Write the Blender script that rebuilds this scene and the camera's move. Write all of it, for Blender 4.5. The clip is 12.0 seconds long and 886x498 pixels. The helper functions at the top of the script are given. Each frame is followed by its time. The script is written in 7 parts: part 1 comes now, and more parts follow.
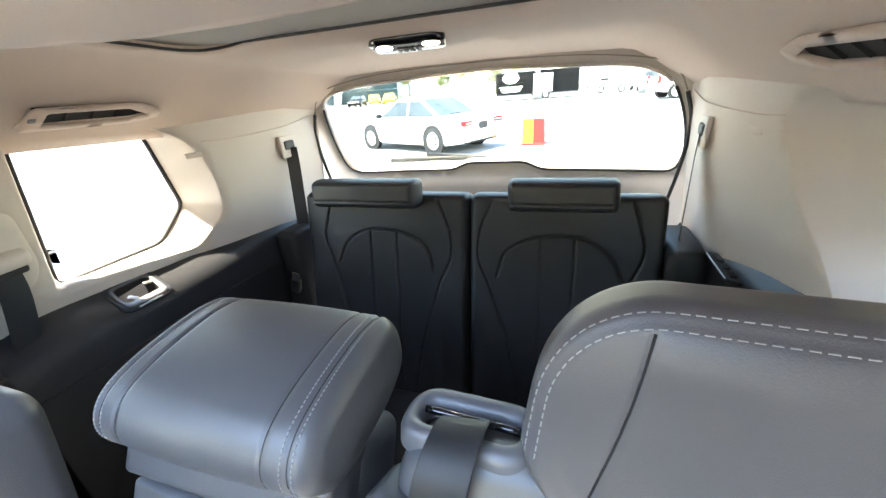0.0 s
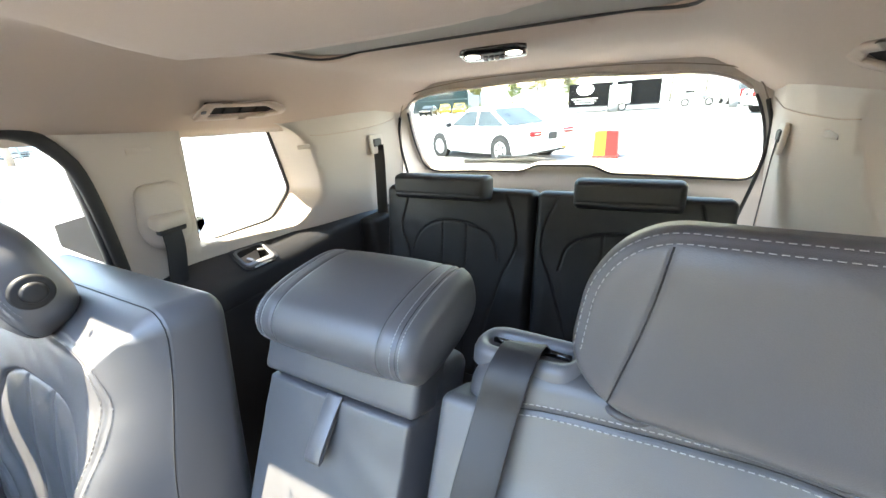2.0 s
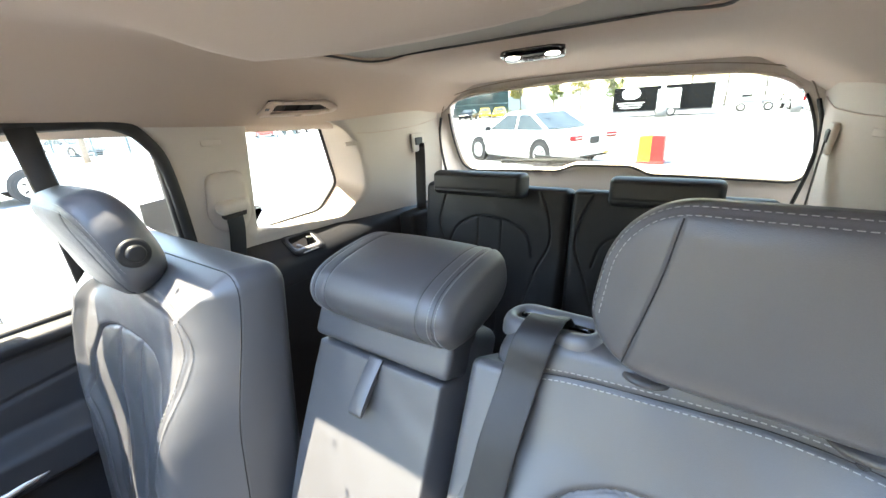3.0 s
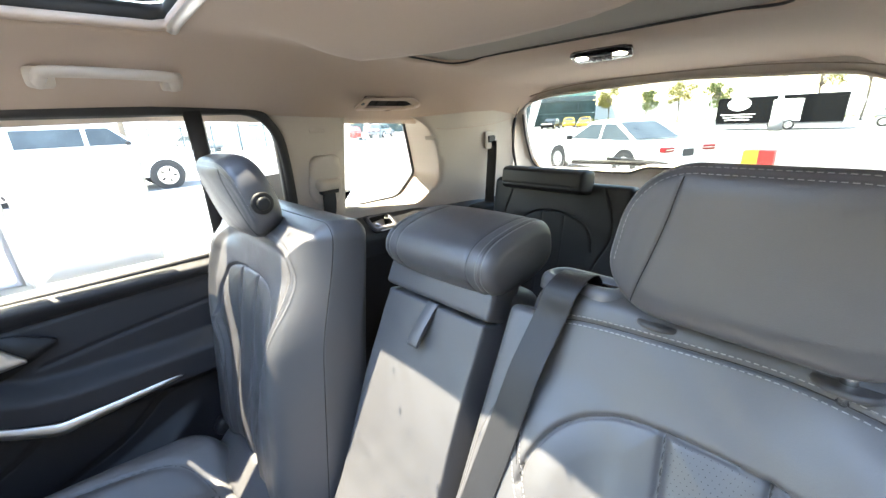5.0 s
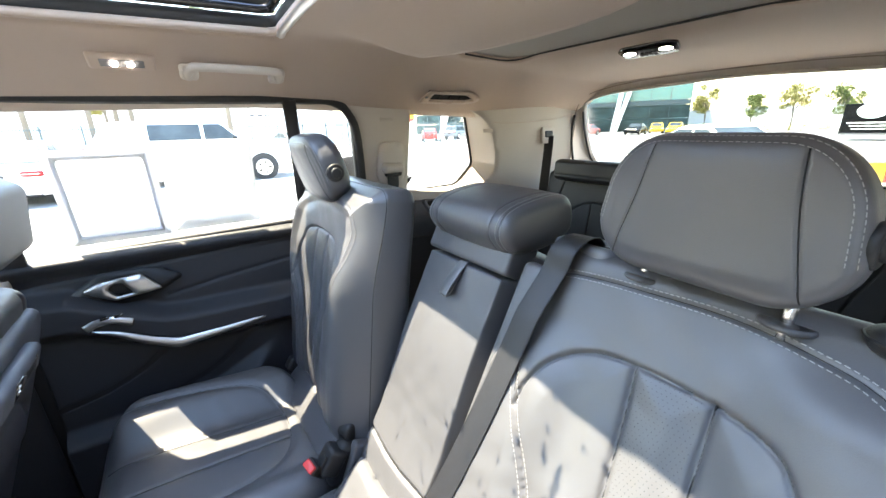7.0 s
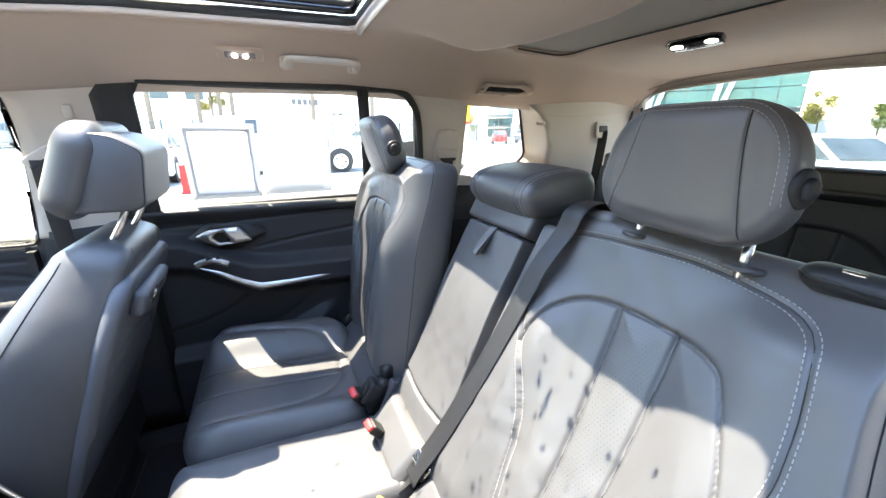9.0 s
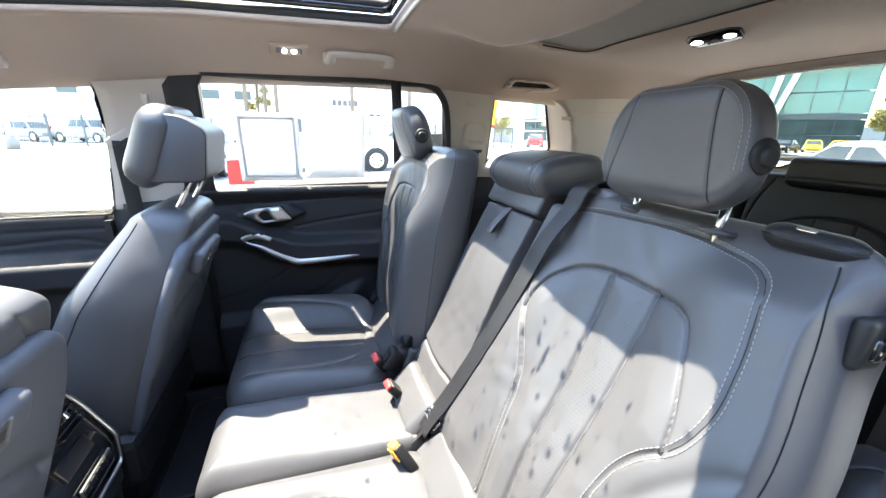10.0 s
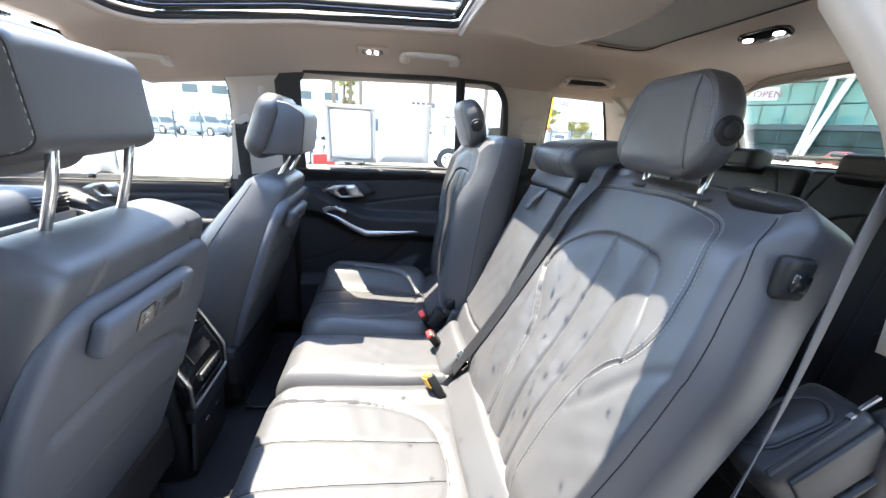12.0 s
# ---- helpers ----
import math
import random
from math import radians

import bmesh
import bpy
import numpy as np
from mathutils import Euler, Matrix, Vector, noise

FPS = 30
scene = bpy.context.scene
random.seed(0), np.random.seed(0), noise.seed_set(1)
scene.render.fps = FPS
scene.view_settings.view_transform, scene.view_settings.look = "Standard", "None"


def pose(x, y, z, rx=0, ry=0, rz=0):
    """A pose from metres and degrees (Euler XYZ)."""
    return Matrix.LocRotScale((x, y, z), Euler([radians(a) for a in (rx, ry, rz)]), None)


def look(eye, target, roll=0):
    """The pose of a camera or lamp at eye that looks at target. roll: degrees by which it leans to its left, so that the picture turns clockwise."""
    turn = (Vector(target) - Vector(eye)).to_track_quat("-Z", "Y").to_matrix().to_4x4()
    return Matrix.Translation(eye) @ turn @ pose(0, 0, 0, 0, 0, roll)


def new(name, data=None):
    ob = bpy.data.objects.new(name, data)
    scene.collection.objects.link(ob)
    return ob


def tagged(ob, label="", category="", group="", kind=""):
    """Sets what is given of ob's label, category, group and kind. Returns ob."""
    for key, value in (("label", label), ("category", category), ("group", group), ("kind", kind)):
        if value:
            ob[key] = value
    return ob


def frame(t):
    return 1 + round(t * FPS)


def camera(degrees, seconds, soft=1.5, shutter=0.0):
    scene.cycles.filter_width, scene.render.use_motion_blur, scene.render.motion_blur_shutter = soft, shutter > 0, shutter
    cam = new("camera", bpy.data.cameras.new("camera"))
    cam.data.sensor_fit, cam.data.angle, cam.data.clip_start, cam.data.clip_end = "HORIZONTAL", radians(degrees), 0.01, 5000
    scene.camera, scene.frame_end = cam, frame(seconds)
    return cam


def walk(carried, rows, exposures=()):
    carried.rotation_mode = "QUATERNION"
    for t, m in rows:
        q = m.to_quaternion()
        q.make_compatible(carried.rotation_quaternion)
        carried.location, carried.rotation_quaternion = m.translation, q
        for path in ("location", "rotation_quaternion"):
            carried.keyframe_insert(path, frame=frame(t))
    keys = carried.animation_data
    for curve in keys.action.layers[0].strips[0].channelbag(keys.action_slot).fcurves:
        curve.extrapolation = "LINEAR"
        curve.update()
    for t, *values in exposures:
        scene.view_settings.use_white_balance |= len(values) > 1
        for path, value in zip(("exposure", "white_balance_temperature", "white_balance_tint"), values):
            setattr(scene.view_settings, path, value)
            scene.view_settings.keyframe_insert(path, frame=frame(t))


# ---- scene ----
from mathutils import geometry

cam = camera(98.6, 12.0)
PATH = [
    (0, (0.313, 0.13, 1.659), (-0.312, 1.863, 0.88), -4.7),
    (0.5, (0.316, 0.093, 1.655), (-0.389, 1.805, 0.897), -4.4),
    (1, (0.32, 0.066, 1.653), (-0.448, 1.756, 0.908), -4.1),
    (1.5, (0.326, 0.038, 1.65), (-0.512, 1.702, 0.921), -4.0),
    (2, (0.335, 0.007, 1.645), (-0.576, 1.638, 0.931), -3.9),
    (2.5, (0.347, -0.022, 1.638), (-0.642, 1.569, 0.936), -3.7),
    (3, (0.363, -0.047, 1.632), (-0.706, 1.498, 0.947), -3.7),
    (5, (0.461, -0.133, 1.598), (-0.898, 1.191, 0.966), -2.5),
    (5.5, (0.497, -0.147, 1.588), (-0.928, 1.112, 0.966), -2.2),
    (6, (0.537, -0.155, 1.577), (-0.95, 1.034, 0.963), -2.0),
    (6.5, (0.575, -0.166, 1.568), (-0.962, 0.958, 0.957), -1.7),
    (7, (0.612, -0.176, 1.561), (-0.971, 0.883, 0.952), -1.4),
    (9, (0.776, -0.199, 1.511), (-0.966, 0.582, 0.916), 0.3),
    (9.5, (0.83, -0.203, 1.496), (-0.944, 0.504, 0.903), 0.7),
    (10, (0.885, -0.207, 1.473), (-0.92, 0.425, 0.887), 1.2),
    (10.5, (0.935, -0.206, 1.46), (-0.894, 0.35, 0.872), 1.6),
    (11, (0.987, -0.202, 1.449), (-0.864, 0.273, 0.859), 2.1),
    (11.5, (1.04, -0.197, 1.44), (-0.831, 0.193, 0.85), 2.4),
    (12, (1.091, -0.19, 1.43), (-0.798, 0.111, 0.846), 2.8),
]
walk(cam, [(t, look(eye, target, roll)) for t, eye, target, roll in PATH], exposures=[(0, 4.42, 6950, 13), (3, 4.06, 7050, 13), (6, 3.70, 7100, 13), (9, 3.56, 6800, 14), (12, 3.24, 6650, 15)])

# ---- light ----
SUN = Vector((-0.315, -0.27, 1.0)).normalized()
world = bpy.data.worlds.new("daylight")
scene.world = world
world.use_nodes = True
wn = world.node_tree
sky = wn.nodes.new("ShaderNodeTexSky")
sky.sky_type = "NISHITA"
sky.sun_disc = False
sky.sun_elevation = math.asin(SUN.z)
sky.sun_rotation = math.atan2(SUN.x, SUN.y)
sky.air_density, sky.dust_density = 1.5, 0.3
wn.nodes["Background"].inputs["Strength"].default_value = 0.14
wn.links.new(sky.outputs["Color"], wn.nodes["Background"].inputs["Color"])
lamp = bpy.data.lights.new("sun", "SUN")
lamp.energy, lamp.angle, lamp.color = 3.5, radians(0.53), (1.0, 0.945, 0.75)
sun = new("sun", lamp)
sun.matrix_world = look(SUN * 50, (0, 0, 0))


# ---- materials ----
def mat(name, color, rough=0.5, metal=0.0, grain=0.0, grain_size=400.0, var=0.08, var_size=3.0, bump=0.0, spec=0.5, sheen=0.0, coat=0.0):
    """A surface with colour variation at two scales and a fine relief."""
    m = bpy.data.materials.new(name)
    m.use_nodes = True
    nt = m.node_tree
    b = nt.nodes["Principled BSDF"]
    b.inputs["Roughness"].default_value = rough
    b.inputs["Metallic"].default_value = metal
    b.inputs["Specular IOR Level"].default_value = spec
    b.inputs["Sheen Weight"].default_value = sheen
    b.inputs["Coat Weight"].default_value = coat
    co = nt.nodes.new("ShaderNodeTexCoord")
    n1 = nt.nodes.new("ShaderNodeTexNoise")
    n1.inputs["Scale"].default_value = var_size
    n1.inputs["Detail"].default_value = 4
    nt.links.new(co.outputs["Object"], n1.inputs["Vector"])
    n2 = nt.nodes.new("ShaderNodeTexNoise")
    n2.inputs["Scale"].default_value = grain_size
    n2.inputs["Detail"].default_value = 2
    nt.links.new(co.outputs["Object"], n2.inputs["Vector"])
    add = nt.nodes.new("ShaderNodeMath")
    add.operation = "ADD"
    nt.links.new(n1.outputs["Fac"], add.inputs[0])
    sc = nt.nodes.new("ShaderNodeMath")
    sc.operation = "MULTIPLY"
    sc.inputs[1].default_value = grain
    nt.links.new(n2.outputs["Fac"], sc.inputs[0])
    nt.links.new(sc.outputs[0], add.inputs[1])
    ramp = nt.nodes.new("ShaderNodeMapRange")
    ramp.inputs["From Min"].default_value = 0.25
    ramp.inputs["From Max"].default_value = 0.75 + grain
    ramp.inputs["To Min"].default_value = 1 - var
    ramp.inputs["To Max"].default_value = 1 + var
    nt.links.new(add.outputs[0], ramp.inputs["Value"])
    mul = nt.nodes.new("ShaderNodeVectorMath")
    mul.operation = "SCALE"
    mul.inputs[0].default_value = color[:3]
    nt.links.new(ramp.outputs[0], mul.inputs["Scale"])
    nt.links.new(mul.outputs["Vector"], b.inputs["Base Color"])
    rr = nt.nodes.new("ShaderNodeMapRange")
    rr.inputs["To Min"].default_value = max(0.02, rough - 0.07)
    rr.inputs["To Max"].default_value = min(1.0, rough + 0.07)
    nt.links.new(n1.outputs["Fac"], rr.inputs["Value"])
    nt.links.new(rr.outputs[0], b.inputs["Roughness"])
    if bump:
        bp = nt.nodes.new("ShaderNodeBump")
        bp.inputs["Strength"].default_value = bump
        bp.inputs["Distance"].default_value = 0.001
        nt.links.new(n2.outputs["Fac"], bp.inputs["Height"])
        nt.links.new(bp.outputs["Normal"], b.inputs["Normal"])
    return m


def glass_mat(name, color):
    """Clear sheet glass: straight view through, mirror gloss by Fresnel."""
    m = bpy.data.materials.new(name)
    m.use_nodes = True
    nt = m.node_tree
    nt.nodes.remove(nt.nodes["Principled BSDF"])
    clear = nt.nodes.new("ShaderNodeBsdfTransparent")
    clear.inputs["Color"].default_value = (*color, 1)
    gloss = nt.nodes.new("ShaderNodeBsdfGlossy")
    gloss.inputs["Roughness"].default_value = 0.0
    fres = nt.nodes.new("ShaderNodeFresnel")
    fres.inputs["IOR"].default_value = 1.15
    mix = nt.nodes.new("ShaderNodeMixShader")
    nt.links.new(fres.outputs[0], mix.inputs[0])
    nt.links.new(clear.outputs[0], mix.inputs[1])
    nt.links.new(gloss.outputs[0], mix.inputs[2])
    nt.links.new(mix.outputs[0], nt.nodes["Material Output"].inputs["Surface"])
    return m


def glow_mat(name, color, strength):
    m = bpy.data.materials.new(name)
    m.use_nodes = True
    b = m.node_tree.nodes["Principled BSDF"]
    b.inputs["Base Color"].default_value = (*color, 1)
    b.inputs["Emission Color"].default_value = (*color, 1)
    b.inputs["Emission Strength"].default_value = strength
    return m


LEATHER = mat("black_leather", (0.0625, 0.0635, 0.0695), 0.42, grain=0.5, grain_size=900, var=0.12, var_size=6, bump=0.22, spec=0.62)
# duller leather, also for seams; third-row shade is put into its near-black colour
LEATHER_BACK = mat("black_leather_dull_shaded", (0.010, 0.0107, 0.0125), 0.5, grain=0.5, grain_size=900, var=0.1, var_size=6, bump=0.2, spec=0.35)
PLASTIC = mat("black_plastic", (0.0125, 0.0130, 0.0145), 0.5, grain=0.6, grain_size=1200, var=0.08, bump=0.25, spec=0.35)
PLASTIC_SOFT = mat("charcoal_soft_plastic", (0.021, 0.0225, 0.027), 0.55, grain=0.6, grain_size=1000, var=0.1, bump=0.3, spec=0.35)
GREY_PLASTIC = mat("grey_plastic", (0.11, 0.11, 0.118), 0.4, var=0.06)
SHELL = mat("charcoal_seat_shell", (0.074, 0.080, 0.098), 0.5, grain=0.6, grain_size=1200, var=0.08, bump=0.25)
LEDGE = mat("charcoal_padded_vinyl", (0.015, 0.0155, 0.018), 0.40, grain=0.6, grain_size=1000, var=0.1, bump=0.25)
GREY_DARK = mat("dark_grey_plastic", (0.055, 0.055, 0.060), 0.45, grain=0.6, grain_size=1200, var=0.08, bump=0.2)
GUIDE_GREY = mat("satin_grey_plastic", (0.095, 0.097, 0.105), 0.36, grain=0.4, grain_size=1200, var=0.05, bump=0.08)
GLOSS = mat("gloss_black", (0.012, 0.012, 0.013), 0.08, var=0.05, coat=0.5)
RUBBER = mat("black_rubber", (0.015, 0.015, 0.016), 0.6, var=0.1)
LINER = mat("beige_headliner_cloth", (0.465, 0.366, 0.297), 0.95, grain=1.0, grain_size=700, var=0.05, var_size=4, bump=0.35, sheen=0.2)
TRIM = mat("ivory_trim_plastic", (0.490, 0.438, 0.384), 0.6, grain=0.5, grain_size=1000, var=0.04, bump=0.15)
SHADE = mat("grey_roller_shade_cloth", (0.36, 0.34, 0.31), 0.95, grain=1.0, grain_size=900, var=0.05, bump=0.3)
TAUPE = mat("taupe_seal", (0.24, 0.20, 0.165), 0.7, var=0.08)
CHROME = mat("satin_chrome", (0.62, 0.62, 0.62), 0.22, metal=1.0, var=0.04)
ALU = mat("brushed_aluminium", (0.60, 0.60, 0.60), 0.35, metal=1.0, var=0.05, grain=0.5, grain_size=300)
THREAD = mat("pale_grey_thread", (0.26, 0.26, 0.265), 0.7, var=0.1)
BELT = mat("black_belt_webbing", (0.010, 0.0106, 0.013), 0.48, grain=1.0, grain_size=1500, var=0.12, bump=0.4, spec=0.5)
BELT_GREY = mat("grey_belt_webbing", (0.075, 0.07, 0.07), 0.75, grain=1.0, grain_size=1500, var=0.12, bump=0.5)
CARPET = mat("black_carpet", (0.009, 0.009, 0.011), 1.0, grain=1.5, grain_size=500, var=0.3, bump=1.0)
SEAM = mat("sewn_seam_thread", (0.010, 0.010, 0.011), 0.9, var=0.2)
RED = mat("red_plastic", (0.55, 0.03, 0.03), 0.4, var=0.05)
AMBER = mat("amber_tag", (0.75, 0.38, 0.05), 0.5, var=0.1)
PAINT = mat("white_body_paint", (0.75, 0.75, 0.74), 0.2, coat=0.5, var=0.02)
GLASS = glass_mat("clear_glass", (0.985, 0.995, 0.99))
GLASS_TINT = glass_mat("tinted_rear_glass", (0.66, 0.69, 0.68))
LAMPLIGHT = glow_mat("lamp_lens", (1.0, 0.93, 0.8), 7.0)


# ---- helpers for building ----
def mesh_ob(name, verts, faces, material, parent=None, label="", smooth=True):
    me = bpy.data.meshes.new(name)
    me.from_pydata([tuple(v) for v in verts], [], faces)
    me.materials.append(material)
    if smooth:
        me.polygons.foreach_set("use_smooth", [True] * len(me.polygons))
    me.update()
    ob = new(name, me)
    if parent is not None:
        ob.parent = parent
    if label:
        tagged(ob, label)
    return ob


def part(name, bm, material, parent=None, label="", smooth=False):
    me = bpy.data.meshes.new(name)
    bmesh.ops.recalc_face_normals(bm, faces=bm.faces)
    bm.to_mesh(me)
    bm.free()
    me.materials.append(material)
    if smooth:
        me.polygons.foreach_set("use_smooth", [True] * len(me.polygons))
    ob = new(name, me)
    if parent is not None:
        ob.parent = parent
    if label:
        tagged(ob, label)
    return ob


def empty(name, m=None, label="", category="", group="", kind=""):
    ob = new(name)
    ob.empty_display_size = 0.05
    if m is not None:
        ob.matrix_world = m
    return tagged(ob, label, category, group, kind)


def box_bm(sx, sy, sz, m=None, bevel=0.0, seg=2):
    bm = bmesh.new()
    bmesh.ops.create_cube(bm, size=1)
    bmesh.ops.scale(bm, vec=(sx, sy, sz), verts=bm.verts)
    if bevel:
        bmesh.ops.bevel(bm, geom=bm.edges[:], offset=bevel, segments=seg, affect="EDGES", profile=0.5)
    if m is not None:
        bmesh.ops.transform(bm, matrix=m, verts=bm.verts)
    return bm


def cyl_bm(r, h, m=None, seg=24, r2=None, bevel=0.0):
    bm = bmesh.new()
    bmesh.ops.create_cone(bm, cap_ends=True, segments=seg, radius1=r, radius2=r if r2 is None else r2, depth=h)
    if bevel:
        rim = [e for e in bm.edges if abs(e.verts[0].co.z - e.verts[1].co.z) < 1e-6]
        bmesh.ops.bevel(bm, geom=rim, offset=bevel, segments=2, affect="EDGES", profile=0.5)
    if m is not None:
        bmesh.ops.transform(bm, matrix=m, verts=bm.verts)
    return bm


def arr(*p):
    return np.array(p, float)


def smooth_line(pts, n=60, closed=False):
    """Catmull-Rom through a few control points, evenly resampled."""
    p = np.array(pts, float)
    k = len(p)
    out = []
    segs = k if closed else k - 1
    for i in range(segs):
        p1, p2 = p[i % k], p[(i + 1) % k]
        p0 = p[(i - 1) % k] if closed or i > 0 else 2 * p1 - p2
        p3 = p[(i + 2) % k] if closed or i + 2 < k else 2 * p2 - p1
        for t in np.linspace(0, 1, 16, endpoint=False):
            out.append(0.5 * (2 * p1 + (p2 - p0) * t + (2 * p0 - 5 * p1 + 4 * p2 - p3) * t * t + (3 * p1 - p0 - 3 * p2 + p3) * t ** 3))
    out.append(p[0] if closed else p[-1])
    return resample(np.array(out), n)


def resample(p, n):
    d = np.concatenate([[0], np.cumsum(np.linalg.norm(np.diff(p, axis=0), axis=1))])
    s = np.linspace(0, d[-1], n)
    return np.stack([np.interp(s, d, p[:, i]) for i in range(p.shape[1])], 1)


def rounded(pts, radii, seg=6):
    """A closed polygon with its corners rounded (2D)."""
    p = np.array(pts, float)
    k = len(p)
    out = []
    for i in range(k):
        a, b, c = p[i - 1], p[i], p[(i + 1) % k]
        r = radii[i] if isinstance(radii, (list, tuple)) else radii
        u, v = (a - b) / np.linalg.norm(a - b), (c - b) / np.linalg.norm(c - b)
        r = min(r, 0.48 * np.linalg.norm(a - b), 0.48 * np.linalg.norm(c - b))
        for t in np.linspace(0, 1, seg + 1):
            out.append((1 - t) ** 2 * (b + u * r) + 2 * t * (1 - t) * b + t * t * (b + v * r))
    return np.array(out)


def inside(poly, q):
    """Which of the points q (n, 2) lie in the polygon."""
    x, y = q[:, 0], q[:, 1]
    res = np.zeros(len(q), bool)
    px, py = poly[:, 0], poly[:, 1]
    j = len(poly) - 1
    for i in range(len(poly)):
        cross = ((py[i] > y) != (py[j] > y)) & (x < (px[j] - px[i]) * (y - py[i]) / (py[j] - py[i] + 1e-12) + px[i])
        res ^= cross
        j = i
    return res


def line_dist(q, line):
    """Distance of points q (n, 2) from a polyline."""
    best = np.full(len(q), 1e9)
    for a, b in zip(line[:-1], line[1:]):
        d = b - a
        t = np.clip(((q - a) @ d) / (d @ d + 1e-12), 0, 1)
        best = np.minimum(best, np.linalg.norm(q - (a + t[:, None] * d), axis=1))
    return best


def sheet(name, outer, holes, fn, material, parent=None, step=0.03, thick=0.0, label="", offset=1.0):
    """A curved sheet with openings: a flat outline (s, t) meshed evenly and laid into space by fn(s, t)."""
    outer = np.array(outer, float)
    holes = [np.array(h, float) for h in holes]
    verts, edges = [], []
    for loop in [outer] + holes:
        n0 = len(verts)
        fine = []
        for a, b in zip(loop, np.roll(loop, -1, axis=0)):
            k = max(1, int(np.linalg.norm(b - a) / (step * 1.2)))
            fine += [a + (b - a) * i / k for i in range(k)]
        verts += fine
        edges += [(n0 + i, n0 + (i + 1) % len(fine)) for i in range(len(fine))]
    edge_pts = np.array(verts)
    lo, hi = outer.min(0), outer.max(0)
    gx, gy = np.meshgrid(np.arange(lo[0], hi[0], step), np.arange(lo[1], hi[1], step))
    g = np.stack([gx.ravel(), gy.ravel()], 1)
    keep = inside(outer, g)
    for h in holes:
        keep &= ~inside(h, g)
    g = g[keep]
    if len(g):
        d = np.array([np.min(np.sum((edge_pts - p) ** 2, 1)) for p in g])
        g = g[d > (step * 0.45) ** 2]
        verts = verts + list(g)
    vs, _, fs, *_ = geometry.delaunay_2d_cdt([Vector(v) for v in verts], edges, [], 0, 1e-6)
    v2 = np.array([tuple(v) for v in vs])
    cen = np.array([v2[list(f)].mean(0) for f in fs])
    ok = inside(outer, cen)
    for h in holes:
        ok &= ~inside(h, cen)
    faces = [tuple(f) for f, k in zip(fs, ok) if k]
    co = [fn(s, t) for s, t in v2]
    ob = mesh_ob(name, co, faces, material, parent, label)
    bm = bmesh.new()
    bm.from_mesh(ob.data)
    bmesh.ops.recalc_face_normals(bm, faces=bm.faces)
    bm.to_mesh(ob.data)
    bm.free()
    if thick:
        md = ob.modifiers.new("thickness", "SOLIDIFY")
        md.thickness, md.offset = thick, offset
    return ob


def tube(name, line, r, material, parent=None, label="", closed=False, seg=8, flat=1.0, up=(0, 0, 1)):
    """A round or flattened bar along a line in space."""
    p = np.array(line, float)
    n = len(p)
    tang = np.gradient(p, axis=0)
    if closed:
        tang = (np.roll(p, -1, 0) - np.roll(p, 1, 0))
    tang /= np.linalg.norm(tang, axis=1)[:, None] + 1e-12
    upv = np.array(up, float)
    verts, faces = [], []
    for i in range(n):
        s = np.cross(tang[i], upv)
        s /= np.linalg.norm(s) + 1e-9
        u = np.cross(s, tang[i])
        for k in range(seg):
            a = 2 * math.pi * k / seg
            verts.append(p[i] + r * (math.cos(a) * s + flat * math.sin(a) * u))
    for i in range(n if closed else n - 1):
        j = (i + 1) % n
        for k in range(seg):
            l = (k + 1) % seg
            faces.append((i * seg + k, i * seg + l, j * seg + l, j * seg + k))
    if not closed:
        faces.append(tuple(reversed(range(seg))))
        faces.append(tuple((n - 1) * seg + k for k in range(seg)))
    return mesh_ob(name, verts, faces, material, parent, label)


def strap(name, line, width, thick, side, material, parent=None, label=""):
    """A flat webbing band along a line; side gives its width direction."""
    p = np.array(line, float)
    n = len(p)
    tang = np.gradient(p, axis=0)
    tang /= np.linalg.norm(tang, axis=1)[:, None]
    side = np.broadcast_to(np.array(side, float), p.shape)
    verts, faces = [], []
    for i in range(n):
        s = side[i] - tang[i] * (side[i] @ tang[i])
        s = s / np.linalg.norm(s)
        u = np.cross(s, tang[i])
        for a, b in ((-1, -1), (-0.94, -1.6), (0.94, -1.6), (1, -1), (1, 1), (0.94, 1.6), (-0.94, 1.6), (-1, 1)):
            verts.append(p[i] + s * a * width / 2 + u * b * thick / 3.2)
    for i in range(n - 1):
        for k in range(8):
            l = (k + 1) % 8
            faces.append((i * 8 + k, i * 8 + l, i * 8 + 8 + l, i * 8 + 8 + k))
    faces.append(tuple(reversed(range(8))))
    faces.append(tuple((n - 1) * 8 + k for k in range(8)))
    return mesh_ob(name, verts, faces, material, parent, label)


def ease(x):
    x = np.clip(x, 0, 1)
    return x * x * (3 - 2 * x)


def spread(n, dense=0.12):
    """Values from 0 to 1, closer together at both ends."""
    t = np.linspace(0, 1, n)
    return (1 - dense) * 0.5 * (1 - np.cos(np.pi * t)) + dense * t if dense < 1 else t


